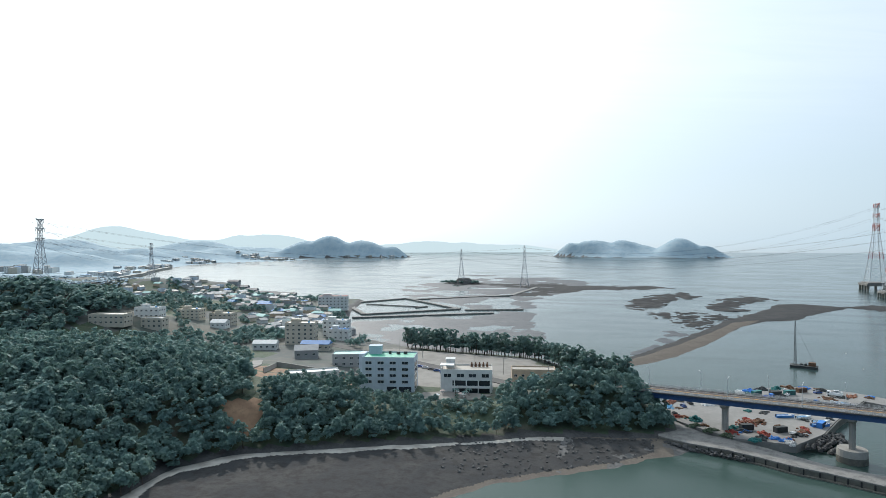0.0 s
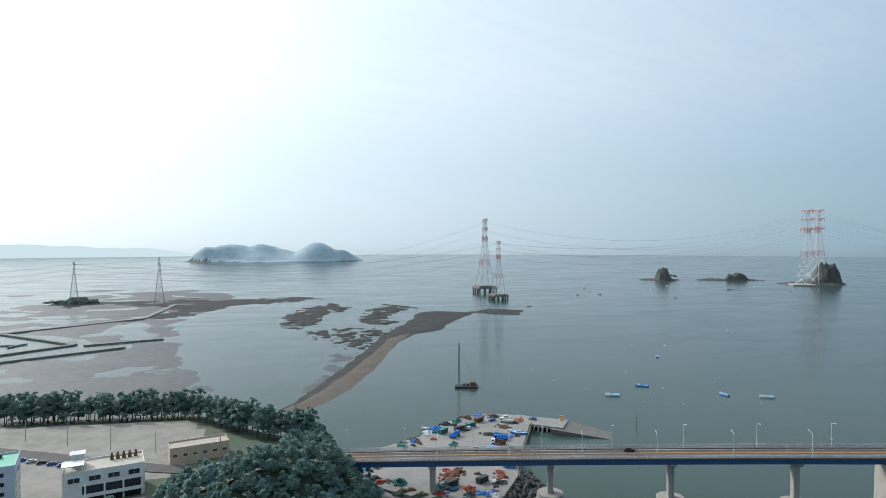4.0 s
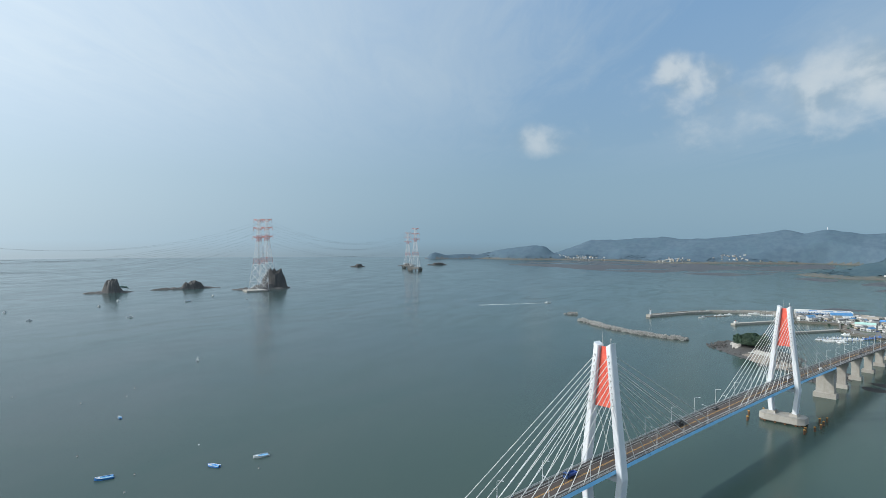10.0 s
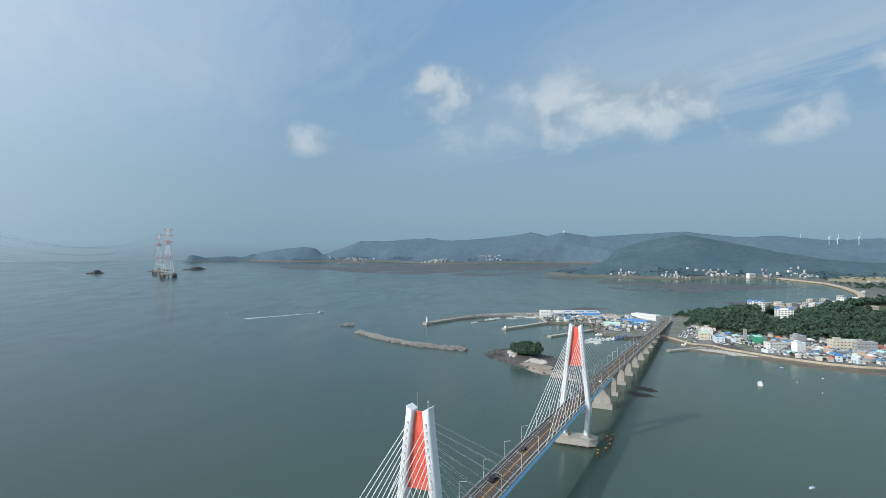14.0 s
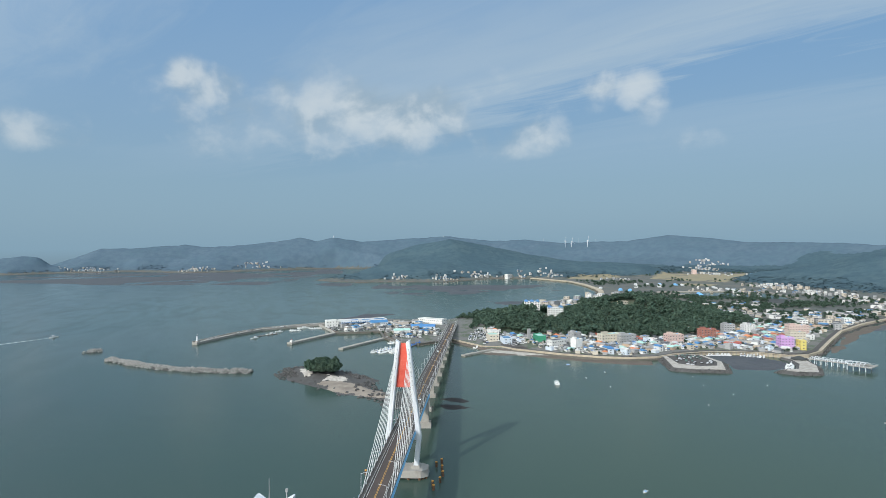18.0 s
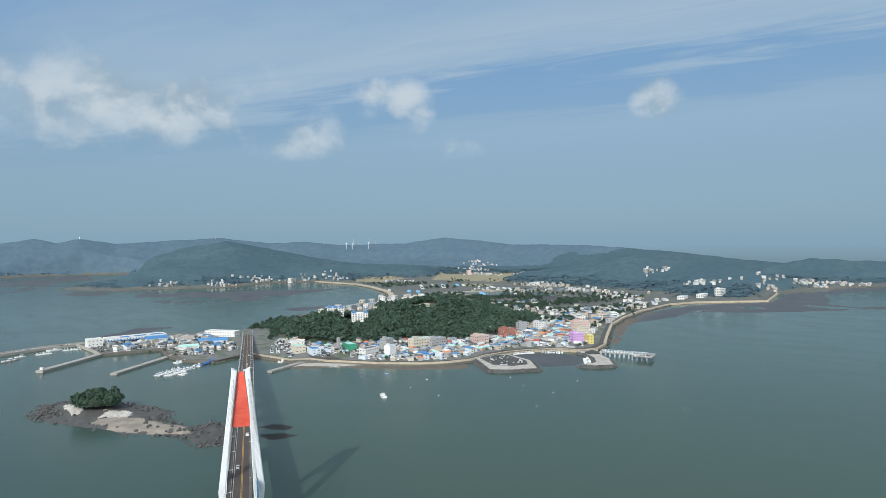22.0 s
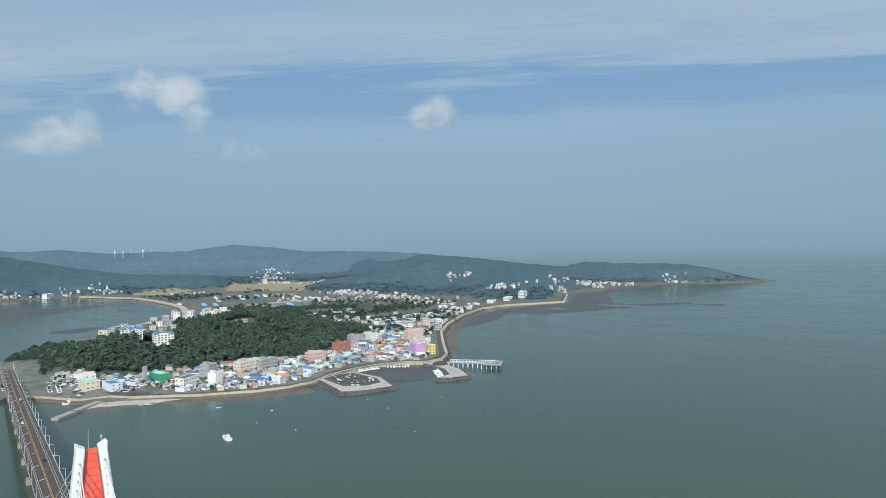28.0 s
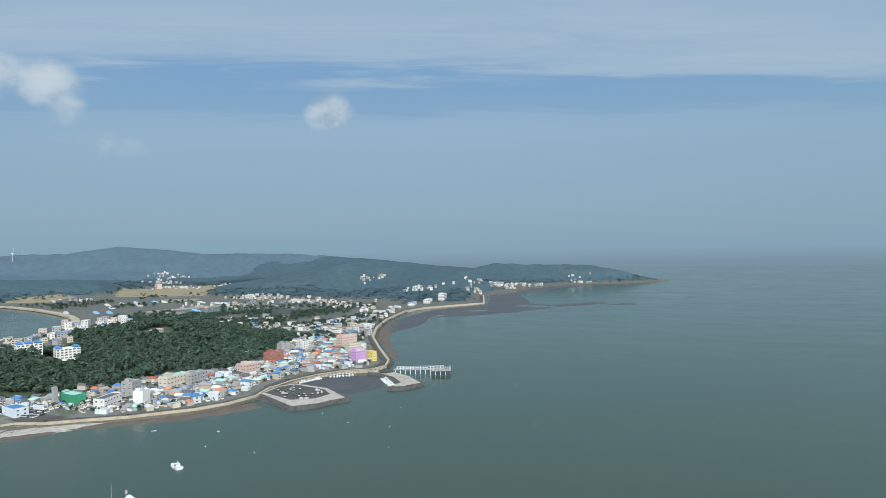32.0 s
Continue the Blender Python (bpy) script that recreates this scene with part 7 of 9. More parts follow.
for i, (a, b, z, h, tn, sea, red) in enumerate(TOWERS):
    pylon(a, b, z, h, tn, sea, red, "red and white lattice power pylon on sea piles" if sea else ("red and white lattice power pylon on a rock" if red else "grey lattice power pylon on land"))


def line(a, b, h, n=18):
    """Three sagging wires on each side between two towers."""
    (ax, ay, az, ah, *_), (bx, by_, bz, bh, *_) = a, b
    L = math.hypot(bx - ax, by_ - ay)
    nx, ny = -(by_ - ay) / L, (bx - ax) / L
    for f, arm in ((0.95, 0.085), (0.83, 0.095), (0.70, 0.105)):
        for sgn in (-1, 1):
            s = Shape()
            pts_ = []
            for i in range(n + 1):
                t = i / n
                o = sgn * arm * (ah + (bh - ah) * t)
                pts_.append(Vector((ax + (bx - ax) * t + nx * o, ay + (by_ - ay) * t + ny * o, az + ah * f + (bz + bh * f - az - ah * f) * t - h * 4 * t * (1 - t))))
            side = Vector((nx, ny, 0)) * 0.11
            v = [p + o_ for p in pts_ for o_ in (side, Vector((0, 0, 0.15)), -side)]
            s.add(v, [(3 * k + m_, 3 * k + (m_ + 1) % 3, 3 * k + 3 + (m_ + 1) % 3, 3 * k + 3 + m_) for k in range(n) for m_ in range(3)])
            solid("power_line", s, "net_dark", "sagging power line wire between pylons", "power line", group="power lines")


for i, j, sag in ((0, 1, 16), (2, 3, 2), (0, 2, 22), (2, 5, 26), (3, 4, 40), (4, 6, 52), (5, 7, 40), (6, 9, 55), (7, 8, 55)):
    line(TOWERS[i], TOWERS[j], sag)

# rocky islets
def crag(name, x, y, w, d, h, turn, label, seed, n=60, peak=0.5):
    """A rough rock: ragged shelf with a steep knob."""
    c, sn = math.cos(radians(turn)), math.sin(radians(turn))

    def hgt(gx, gy):
        u, v = ((gx - x) * c + (gy - y) * sn) / (w / 2), (-(gx - x) * sn + (gy - y) * c) / (d / 2)
        r = np.hypot(u, v) + 0.22 * wave(gx, gy, d * 0.5, seed)
        knob = np.hypot((u - 0.15) / peak, v) + 0.25 * wave(gx, gy, d * 0.35, seed + 1)
        return -1.5 + 5.2 * smooth(1.0, 0.6, r) + h * smooth(0.92, 0.48, knob) * (1 + 0.42 * wave(gx, gy, d * 0.3, seed + 2) + 0.3 * wave(gx, gy, d * 0.11, seed + 5)) + 2.6 * wave(gx, gy, 9, seed + 3) * smooth(1, 0.7, r)
    m = max(w, d) / 2 + 4
    ob = sheet(name, x - m, x + m, y - m, y + m, max(1.6, m / 38), hgt, one, ["rock"], label, "rock islet")
    ob.data.polygons.foreach_set("use_smooth", np.zeros(len(ob.data.polygons), bool))
    return ob


crag("rock_islet", 1060, 1520, 130, 54, 24, -30, "low rocky islet with a wooded hump", 401, 80, 0.42)
crag("rock_islet", 1240, 1452, 210, 40, 13, -28, "long low reef with a rocky knob", 402, 90, 0.34)
crag("rock_islet", 1318, 1268, 170, 50, 8, -38, "low rock shelf round the pylon", 403, 70, 0.4)
crag("rock_stack", 1358, 1260, 98, 60, 44, -40, "steep dark rock stack beside the power pylon", 404, 160, 0.85)
solid("pylon_base", Shape().prism([(-26, -24), (26, -24), (26, 24), (-26, 24)], -3, 3.4), "concrete", "concrete base of a power pylon at the rock", "foundation", (1262, 1235, 0), -35)
crag("tower_islet", -318, 1255, 90, 50, 7, 10, "low wooded islet under a pylon", 405, 60, 0.5)
for i, (a, b, l) in enumerate(((2650, 1800, 90), (2900, 1650, 120), (3050, 1550, 160), (2350, 1200, 60))):
    if i < 3:
        crag("far_reef", a, b, l, 25, 9, -40, "far low reef in the strait", 410 + i, 40, 0.5)
# rounded woods on two islets
x, y = scatter([(-360, 1240), (-340, 1275), (-290, 1275), (-275, 1245), (-310, 1235)], 6, 44)
wood("islet_bush", x, y, lambda x, y: np.full(len(x), 2.0), BROAD_MID, 0.5, 0.8, "foliage", "bushes on the pylon islet", 44)
x, y = scatter([(1082, 1510), (1090, 1530), (1112, 1530), (1115, 1508)], 6, 45)
wood("islet_scrub", x, y, lambda x, y: 6 + 4 * np.exp(-((x - 1098) / 10) ** 2), BROAD_MID, 0.5, 0.8, "foliage", "scrub on the rocky islet", 45)

# islet beside the bridge
ISLE = [(875, 158), (838, 152), (815, 139), (790, 124), (756, 108), (740, 91), (718, 76), (690, 77), (685, 62), (702, 46), (731, 35), (747, 50), (742, 64), (768, 80), (788, 74), (802, 60), (834, 76), (856, 88), (882, 102), (902, 122), (904, 146)]
ISLE_HILLS = [(840, 114, 8, 18, 17, 30), (866, 130, 4, 24, 13, 20)]


def isle_height(x, y):
    d = inside(ISLE, x, y) + 3 * wave(x, y, 14, 51)
    return np.where(d > -12, -0.6 + 1.9 * smooth(-6, 7, d) + (bells(x, y, ISLE_HILLS) + 0.9 * wave(x, y, 9, 52)) * smooth(0, 14, d), -5)


def isle_pick(x, y):
    ragged = 7 * wave(x, y, 18, 53)
    k = np.where(inside([(806, 130), (767, 112), (740, 90), (722, 73), (741, 66), (770, 83), (800, 96), (822, 100), (812, 114)], x, y) + ragged > 0, 1, 0)
    pale = np.minimum(np.hypot((x - 846) / 26, (y - 131) / 8), np.hypot((x - 814) / 9, (y - 106) / 16)) + 0.6 * wave(x, y, 7, 54)
    return np.where(pale < 0.8, 2, k)


sheet("bridge_islet", 670, 925, 22, 175, 1.6, isle_height, isle_pick, ["rock", "dry_sand", "pale_rock"], "rocky islet with a sandy tail beside the bridge", "islet")
rub, r7 = Shape(), random.Random(57)
for i in range(2600):
    px, py = r7.uniform(675, 915), r7.uniform(28, 166)
    d = inside(ISLE, np.array([px]), np.array([py]))[0] + 3 * float(wave(np.array([px]), np.array([py]), 14, 51)[0])
    if -7 < d < 14 and (px > 842 or px < 740 or (px > 772 and py < 92) or i % 6 == 0) and float(wave(np.array([px]), np.array([py]), 20, 58)[0]) > -0.25:
        boulder(rub, (px, py, ground_at(isle_height, px, py) + 0.2), r7.uniform(0.7, 2.3), r7)
tagged(solid("islet_boulders", rub, "rock", "dark boulders round the islet", "boulders"), kind="stuff")
x, y = scatter([(832, 98), (822, 106), (822, 120), (834, 130), (850, 132), (860, 122), (856, 106), (845, 97)], 3.2, 59)
wood("islet_grove", x, y, isle_height, BROAD, 1.0, 1.55, "hill_leaves", "dense dark green grove on top of the islet", 59)
for poly in ([(704, 23), (706, 14), (698, 5), (687, 2), (685, 11), (693, 20)], [(685, 33), (681, 20), (673, 15), (665, 11), (666, 23), (672, 34)]):
    flat("awash_reef", poly, 0.6, 9, 63, 1.2, "marsh", "flat dark rocks awash beside the bridge", 5, 0.9)

# breakwater of concrete tetrapods
tet = Shape()
for dv in (Vector((0, 0, 1)), Vector((0.94, 0, -0.33)), Vector((-0.47, 0.82, -0.33)), Vector((-0.47, -0.82, -0.33))):
    tet.tube((0, 0, 0), dv * 2.2, 0.85, 0.58, 6)
tv, tf = np.array(tet.v), tet.f
LINE = [(1040, 357), (1000, 326), (957, 291), (926, 252), (905, 212), (895, 188)]
bwt = thing("breakwater", "detached breakwater of grey concrete tetrapods", "breakwater")
bwt.matrix_basis = Matrix.Identity(4)
core_ = Shape()
r7 = random.Random(61)
tet_mesh = tet.mesh("tetrapod", "tetrapod")
placed = 0
rest_t = Shape()
lens_ = [math.hypot(b[0] - a[0], b[1] - a[1]) for a, b in zip(LINE, LINE[1:])]
for (a, b), ln in zip(zip(LINE, LINE[1:]), lens_):
    core_.bar((*a, -0.6), (*b, -0.6), 11, 3.4)
    nx, ny = -(b[1] - a[1]) / ln, (b[0] - a[0]) / ln
    for i in range(int(ln * 2.0)):
        t = r7.random()
        if r7.random() < 0.04:
            continue
        o = r7.uniform(-7.5, 7.5)
        bump_ = 0.75 + 0.25 * math.sin(t * ln * 0.16)
        z = (3.6 * bump_) * (1 - (abs(o) / 8.2) ** 1.5) + r7.uniform(-0.3, 0.5)
        m = pose(a[0] + (b[0] - a[0]) * t + nx * o, a[1] + (b[1] - a[1]) * t + ny * o, z, r7.uniform(0, 360), r7.uniform(0, 360), r7.uniform(0, 360))
        if placed < 280:
            part("tetrapod", tet_mesh, "tetrapod", bwt, at=m)
            placed += 1
        else:
            rest_t.add([m @ Vector(p) for p in tet.v], tet.f)
for i in range(26):
    m = pose(1118 + r7.gauss(0, 6), 390 + r7.gauss(0, 6), r7.uniform(0, 2.6), r7.uniform(0, 360), r7.uniform(0, 360), 0)
    rest_t.add([m @ Vector(p) for p in tet.v], tet.f)
part("core", core_, "rock", bwt)
tagged(part("tetrapods", rest_t, "tetrapod", bwt), kind="stuff")


# ---- harbour ----
def wall_path(name, points, width, top, material, label, category, bottom=-3.0, kind="structure"):
    s = Shape()
    for (ax, ay), (bx, by_) in zip(points, points[1:]):
        L = math.hypot(bx - ax, by_ - ay)
        ux, uy = (bx - ax) / L * width * 0.12, (by_ - ay) / L * width * 0.12
        s.bar((ax - ux, ay - uy, (top + bottom) / 2), (bx + ux, by_ + uy, (top + bottom) / 2), width, top - bottom)
    return solid(name, s, material, label, category, kind=kind)


ARM = [(1292, 40), (1281, 105), (1256, 163), (1215, 205), (1137, 261)]
wall_path("harbour_breakwater", ARM, 9, 3.2, "concrete", "long curved harbour breakwater of pale concrete", "breakwater")
wall_path("harbour_parapet", [(x + 4.6, y + 3.2) for x, y in ARM], 1.4, 4.6, "concrete", "parapet along the breakwater", "parapet", 3.0)
wall_path("quay_arm", [(1168, 52), (1135, 82), (1088, 129)], 9, 2.9, "concrete", "straight concrete quay arm", "quay")
wall_path("inner_pier", [(1098, -24), (1048, 30), (1014, 66)], 8, 2.2, "concrete", "low sloping boat pier", "pier")
wall_path("groin", [(938, -142), (929, -122), (917, -98), (905, -74)], 7, 2.0, "concrete", "low stone groin with a slipway", "groin")
wall_path("harbour_quay_wall", [(1166, 52), (1155, -23), (1090, -13), (1042, -20), (1008, -46), (1030, -92)], 3, 3.1, "concrete_dark", "dark quay wall", "quay wall")
wall_path("quay_edge", [(1166, 52), (1205, 52), (1290, 60)], 3, 3.2, "concrete", "concrete quay edge", "quay wall")
lh = thing("lighthouse", "small white harbour lighthouse on a round base", "lighthouse", (1141, 258, 3.2))
part("base", Shape().tube((0, 0, -1), (0, 0, 1.5), 3.6, 3.4, 16), "concrete", lh)
part("tower", Shape().tube((0, 0, 1.5), (0, 0, 8.5), 1.5, 1.1, 14), "white_steel", lh)
part("gallery", Shape().tube((0, 0, 8.5), (0, 0, 8.9), 1.7, 1.7, 14), "white_steel", lh)
part("lantern", Shape().tube((0, 0, 8.9), (0, 0, 10.4), 0.8, 0.8, 10), "pane", lh)
part("dome", Shape().tube((0, 0, 10.4), (0, 0, 11.2), 0.95, 0.1, 10), "white_steel", lh)
bk = thing("quay_light", "squat pale beacon hut at the quay end", "beacon", (1091, 126, 2.9), 40)
part("hut", Shape().box((0, 0, 1.4), (4, 4, 2.8)), "white_render", bk)
part("lamp", Shape().tube((0, 0, 2.8), (0, 0, 4.6), 0.4, 0.3, 8), "crate_red", bk)

market = house("fish_market", 1258, -14, 3.4, 92, 84, 24, 8, "white_render", "white_roof", "flat", 2, "long white fish market hall with blue bands", faces=(2,))
for k in range(7):
    part("blue_panel", Shape().box((-36 + 12 * k, 12.08, 4.0), (6.5, 0.16, 2.2)), "blue_sheet_roof", market, "blue shutter panel")
part("canopy", Shape().box((0, 14.5, 5.2), (84, 5, 0.3)), "blue_sheet_roof", market)
for u, wd in ((-30, 18), (-6, 16), (16, 12)):
    part("roof_sheet", Shape().box((u, 4, 8.5), (wd, 9, 0.5)).box((u, 4, 9.0), (wd, 0.6, 0.5)), "blue_sheet_roof", market, "bright blue roof sheeting")
house("cold_store", 1248, 44, 3.4, 92, 20, 16, 10, "white_render", "white_roof", "flat", 2, "white cold store at the quay", faces=(2, 3))
house("harbour_office", 1226, -36, 3.4, 92, 30, 14, 6, "pale_blue_render", "blue_sheet_roof", "gable", 1, "blue roofed harbour shed", faces=(2,))
house("harbour_hall", 1212, -131, 3.4, 36, 54, 15, 9, "white_render", "white_roof", "flat", 2, "large white harbour hall near the bridge", faces=(2, 3), bays=12)
house("market_shed", 1150, -95, 3.4, 66, 40, 12, 5, "pale_blue_render", "blue_sheet_roof", "gable", 0, "long market shed with a blue roof")
house("net_shed", 1120, -50, 3.4, 80, 26, 10, 4.5, "white_render", "mint_roof", "gable", 0, "net shed with a pale green roof")
house("net_shed", 1195, -70, 3.4, 80, 22, 12, 5, "cream_render", "tan_roof", "gable", 0, "cream shed behind the quay")

# cars: one built, the rest copied
CAR_PARTS = {}


def car(at, turn, paint, group="parked cars"):
    if paint not in CAR_PARTS:
        names = {"car_white": "white", "car_black": "black", "car_silver": "silver", "truck_blue": "dark blue"}
        t = thing("car", names[paint] + " parked car with dark windows", "car", at, turn, group)
        part("body", Shape().box((0, 0, 0.62), (4.4, 1.8, 0.6)).box((0.1, 0, 1.0), (4.0, 1.7, 0.2), taper=0.94), paint, t)
        part("roof", Shape().box((-0.2, 0, 1.48), (1.9, 1.4, 0.08)), paint, t)
        part("windows", Shape().box((-0.2, 0, 1.26), (2.7, 1.6, 0.4), taper=0.78), "pane", t)
        for sx in (-1.4, 1.4):
            for sy in (-0.85, 0.85):
                part("wheel", Shape().tube((sx, sy - 0.1, 0.33), (sx, sy + 0.1, 0.33), 0.33, 0.33, 8), "black", t)
        CAR_PARTS[paint] = t
        return t
    return copy_thing(CAR_PARTS[paint], at if isinstance(at, Matrix) else pose(*at, 0, 0, turn))


r8 = random.Random(8)
PAINTS = ["car_white", "car_white", "car_black", "car_silver", "car_silver", "truck_blue"]
for k in range(26):
    i = r8.randrange(4)
    (ax, ay), (bx, by_) = ARM[i], ARM[i + 1]
    t = r8.uniform(0.05, 0.9)
    car((ax + (bx - ax) * t, ay + (by_ - ay) * t, 3.2), math.degrees(math.atan2(by_ - ay, bx - ax)) + 90, r8.choice(PAINTS))
for x0, y0, n, step, tn, lift in ((1172, 20, 9, (0.2, -4.6), 2, 3.4), (1180, 20, 9, (0.2, -4.6), 2, 3.4), (1196, 24, 10, (0, -4.4), 2, 3.4), (1205, 24, 9, (0, -4.4), 2, 3.4), (1110, -70, 8, (5, -2), 66, 3.5), (1106, -78, 8, (5, -2), 66, 3.5), (1060, -50, 9, (4, 3), 120, 3.5), (1052, -60, 8, (4, 2), 110, 3.5), (1035, -135, 10, (3.4, -3.2), 40, 3.9), (1020, -140, 10, (3.4, -3.2), 40, 3.9), (1005, -140, 9, (3.4, -3.2), 40, 3.9), (985, -135, 9, (3.2, -3), 40, 3.9), (968, -130, 8, (3.0, -3), 40, 3.9)):
    for k in range(n):
        if r8.random() < 0.85:
            a, b = x0 + step[0] * k, y0 + step[1] * k
            car((a, b, max(ground_at(east_height, a, b), 3.0)), tn + r8.uniform(-4, 4), r8.choice(PAINTS))
for k in range(9):
    a, b = -98 - 5 * k, 372 + 3.2 * k
    car((a, b, ground_at(near_height, a, b)), 20 + r8.uniform(-10, 10), r8.choice(PAINTS))
for a, b in ((-142, 352), (-149, 350), (-156, 350), (-150, 358)):
    car((a, b, ground_at(near_height, a, b)), 80, "car_white")
for a, b, tn in ((118, 398, 40), (108, 395, 200), (90, 385, 60), (36, 352, 110), (32, 345, 110), (82, 352, 10)):
    car((a, b, 3.5), tn, r8.choice(PAINTS), "yard cars")
for s_, v, paint in ((-262, 2.2, "car_black"), (70, 2.3, "car_black"), (200, 2.3, "car_silver"), (262, -2.2, "car_white"), (390, -2.2, "car_black"), (520, 2.2, "car_white"), (640, -2.2, "car_silver")):
    car(station(s_, v) @ pose(0, 0, 0.03), 0, paint, "cars on the bridge")


def truck(at, turn, cab, load, label, group="trucks"):
    t = thing("truck", label, "truck", at, turn, group)
    cb = part("cab", Shape().box((2.9, 0, 1.6), (1.8, 2.3, 2.2), taper=0.94), cab, t)
    part("windscreen", Shape().box((3.79, 0, 2.1), (0.1, 2.0, 0.8)).box((2.9, 0, 2.1), (1.0, 2.32, 0.7)), "pane", cb)
    part("bed", Shape().box((-0.9, 0, 1.0), (5.8, 2.4, 0.3)).box((-0.9, 1.15, 1.5), (5.8, 0.1, 0.8)).box((-0.9, -1.15, 1.5), (5.8, 0.1, 0.8)).box((-3.75, 0, 1.5), (0.1, 2.4, 0.8)), load, t)
    part("chassis", Shape().box((0, 0, 0.7), (7.4, 1.0, 0.3)), "black", t)
    for sx in (-2.8, -1.6, 2.8):
        for sy in (-1.05, 1.05):
            part("wheel", Shape().tube((sx, sy - 0.15, 0.5), (sx, sy + 0.15, 0.5), 0.5, 0.5, 8), "black", t)
    return t


truck(station(-80, 2.3) @ pose(0, 0, 0.03, 0, 0, 180), 0, "truck_blue", "truck_blue", "dark blue dump truck on the bridge")
truck(station(24, 2.3) @ pose(0, 0, 0.03, 0, 0, 180), 0, "car_black", "net_dark", "dark flatbed truck on the bridge")
for i, (a, b, tn, c, ld) in enumerate(((100, 362, 150, "tarp_blue", "tarp_blue"), (102, 366, 150, "tarp_blue", "boat_deck"), (96, 356, 150, "boat_white", "rust"), (78, 374, 40, "tarp_blue", "tarp_blue"), (115, 390, 150, "boat_white", "boat_white"))):
    truck((a, b, 3.5), tn, c, ld, "blue flatbed truck parked in the yard" if i != 2 else "white lorry with a rusty bed in the yard", "yard trucks")
for i, (a, b, tn) in enumerate(((112, 372, 160), (113, 368, 160), (92, 332, 20), (78, 338, 15), (86, 338, 30), (90, 326, 18))):
    boat((a, b, 4.0), tn, 9, 2.6, "boat_blue" if i % 2 else "boat_white", "boat_deck", False, "blue boat hauled out on the yard", "boats ashore")
boat((72, 402, 0), 160, 10, 3, "boat_white", "boat_deck", False, "blue decked boat beside the yard")
for i in range(3):
    dg = thing("excavator" if i else "digger_bucket_rack", "orange steel frame at the pier end" if not i else "small orange machine", "machine", (147 + 1.5 * i, 385 - 2 * i, 3.45), 30 * i)
    part("frame", Shape().bar((0, 0, 0), (0, 0, 2.6), 0.4).bar((0, 0, 2.6), (2, 0, 2.4), 0.4).box((0.5, 0, 0.5), (1.6, 1.2, 1.0)), "orange_cap", dg)
    if i == 0:
        break

# marina and harbour boats
dockm = Shape().box((0, 0, 0.35), (46, 3, 0.7)).mesh("pontoon", "yard")
for i, (a, b, tn) in enumerate(((985, 10, 128), (996, -20, 128), (1195, 158, 122))):
    pt = thing("pontoon", "floating boat pontoon in the harbour", "pontoon", (a, b, 0), tn, "pontoons")
    part("float", dockm, "yard", pt)
    for k in range(6):
        part("pile", Shape().tube((-20 + 8 * k, 1.8, -2), (-20 + 8 * k, 1.8, 3.4), 0.25, 0.25, 6), "tarp_blue" if i < 2 else "rust", pt)
protos_b = [boat((960, 8, 0), 30, 9, 2.8, "boat_white", "boat_white", True, "white fishing boat tied up at the pontoon", "harbour boats"), boat((966, 2, 0), 30, 8, 2.5, "boat_white", "boat_deck", True, "white fishing boat with a blue deck at the pontoon", "harbour boats")]
for a0, b0, ux, uy, n, tn in ((966, 22, 0.62, -0.79, 12, 38), (974, 30, 0.62, -0.79, 12, 38), (984, -2, 0.62, -0.79, 10, 38), (1205, 172, -0.53, 0.85, 0, 30), (1040, -10, 0.6, -0.8, 5, 40), (1250, 62, 0.1, 1.0, 6, 15), (1238, 100, -0.3, 1, 5, 30), (793, -368, -0.3, -1, 7, 60), (778, -404, -0.8, -0.6, 8, 120), (690, -384, 0.62, -0.76, 11, 30), (955, -112, 0.9, -0.4, 6, 70)):
    for k in range(n):
        u = 3.6 * k
        copy_thing(protos_b[r8.randrange(2)], pose(a0 + ux * u + r8.uniform(-0.5, 0.5), b0 + uy * u, 0.4 if a0 in (793, 778) else 0, 0, 0, tn + r8.uniform(-12, 12) + 180 * (r8.random() < 0.5)))
for a, b, tn, l in ((1168, 176, 120, 14), (1205, 150, 120, 18), (1230, 135, 110, 14), (1262, 92, 100, 20)):
    boat((a, b, 0), tn, l, l * 0.28, "boat_white", "boat_white", True, "larger white fishing boat in the harbour", "harbour boats")
crane = thing("marina_gangway", "blue steel gangway frame at the marina", "gangway", (1008, -38, 0), 128)
part("frame", Shape().bar((-14, 0, 3), (14, 0, 1), 2.0, 0.3).bar((-14, -1, 4.2), (14, -1, 2.2), 0.25).bar((-14, 1, 4.2), (14, 1, 2.2), 0.25).bar((-12, 0, 0), (-12, 0, 7), 0.5).bar((-4, 0, 0), (-4, 0, 6), 0.5).bar((6, 0, 0), (6, 0, 5), 0.5), "tarp_blue", crane)

# ---- town front ----
SEAWALL = [(1032, -100), (985, -112), (950, -120), (936, -143), (911, -152), (891, -167), (857, -190), (818, -229), (803, -256), (796, -290), (806, -328)]
wall_path("seawall", SEAWALL, 2.5, 4.1, "seawall", "tan stone seawall with a promenade", "seawall")
wall_path("seawall_foot", [(x - 2.4, y + 2.4) for x, y in SEAWALL[3:]], 3.0, 2.0, "concrete_dark", "dark stepped foot of the seawall", "seawall")
wall_path("seawall_walk", [(x + 3.6, y - 3.0) for x, y in SEAWALL[3:]], 5.5, 4.0, "asphalt", "seafront road behind the wall", "road", 2.5)
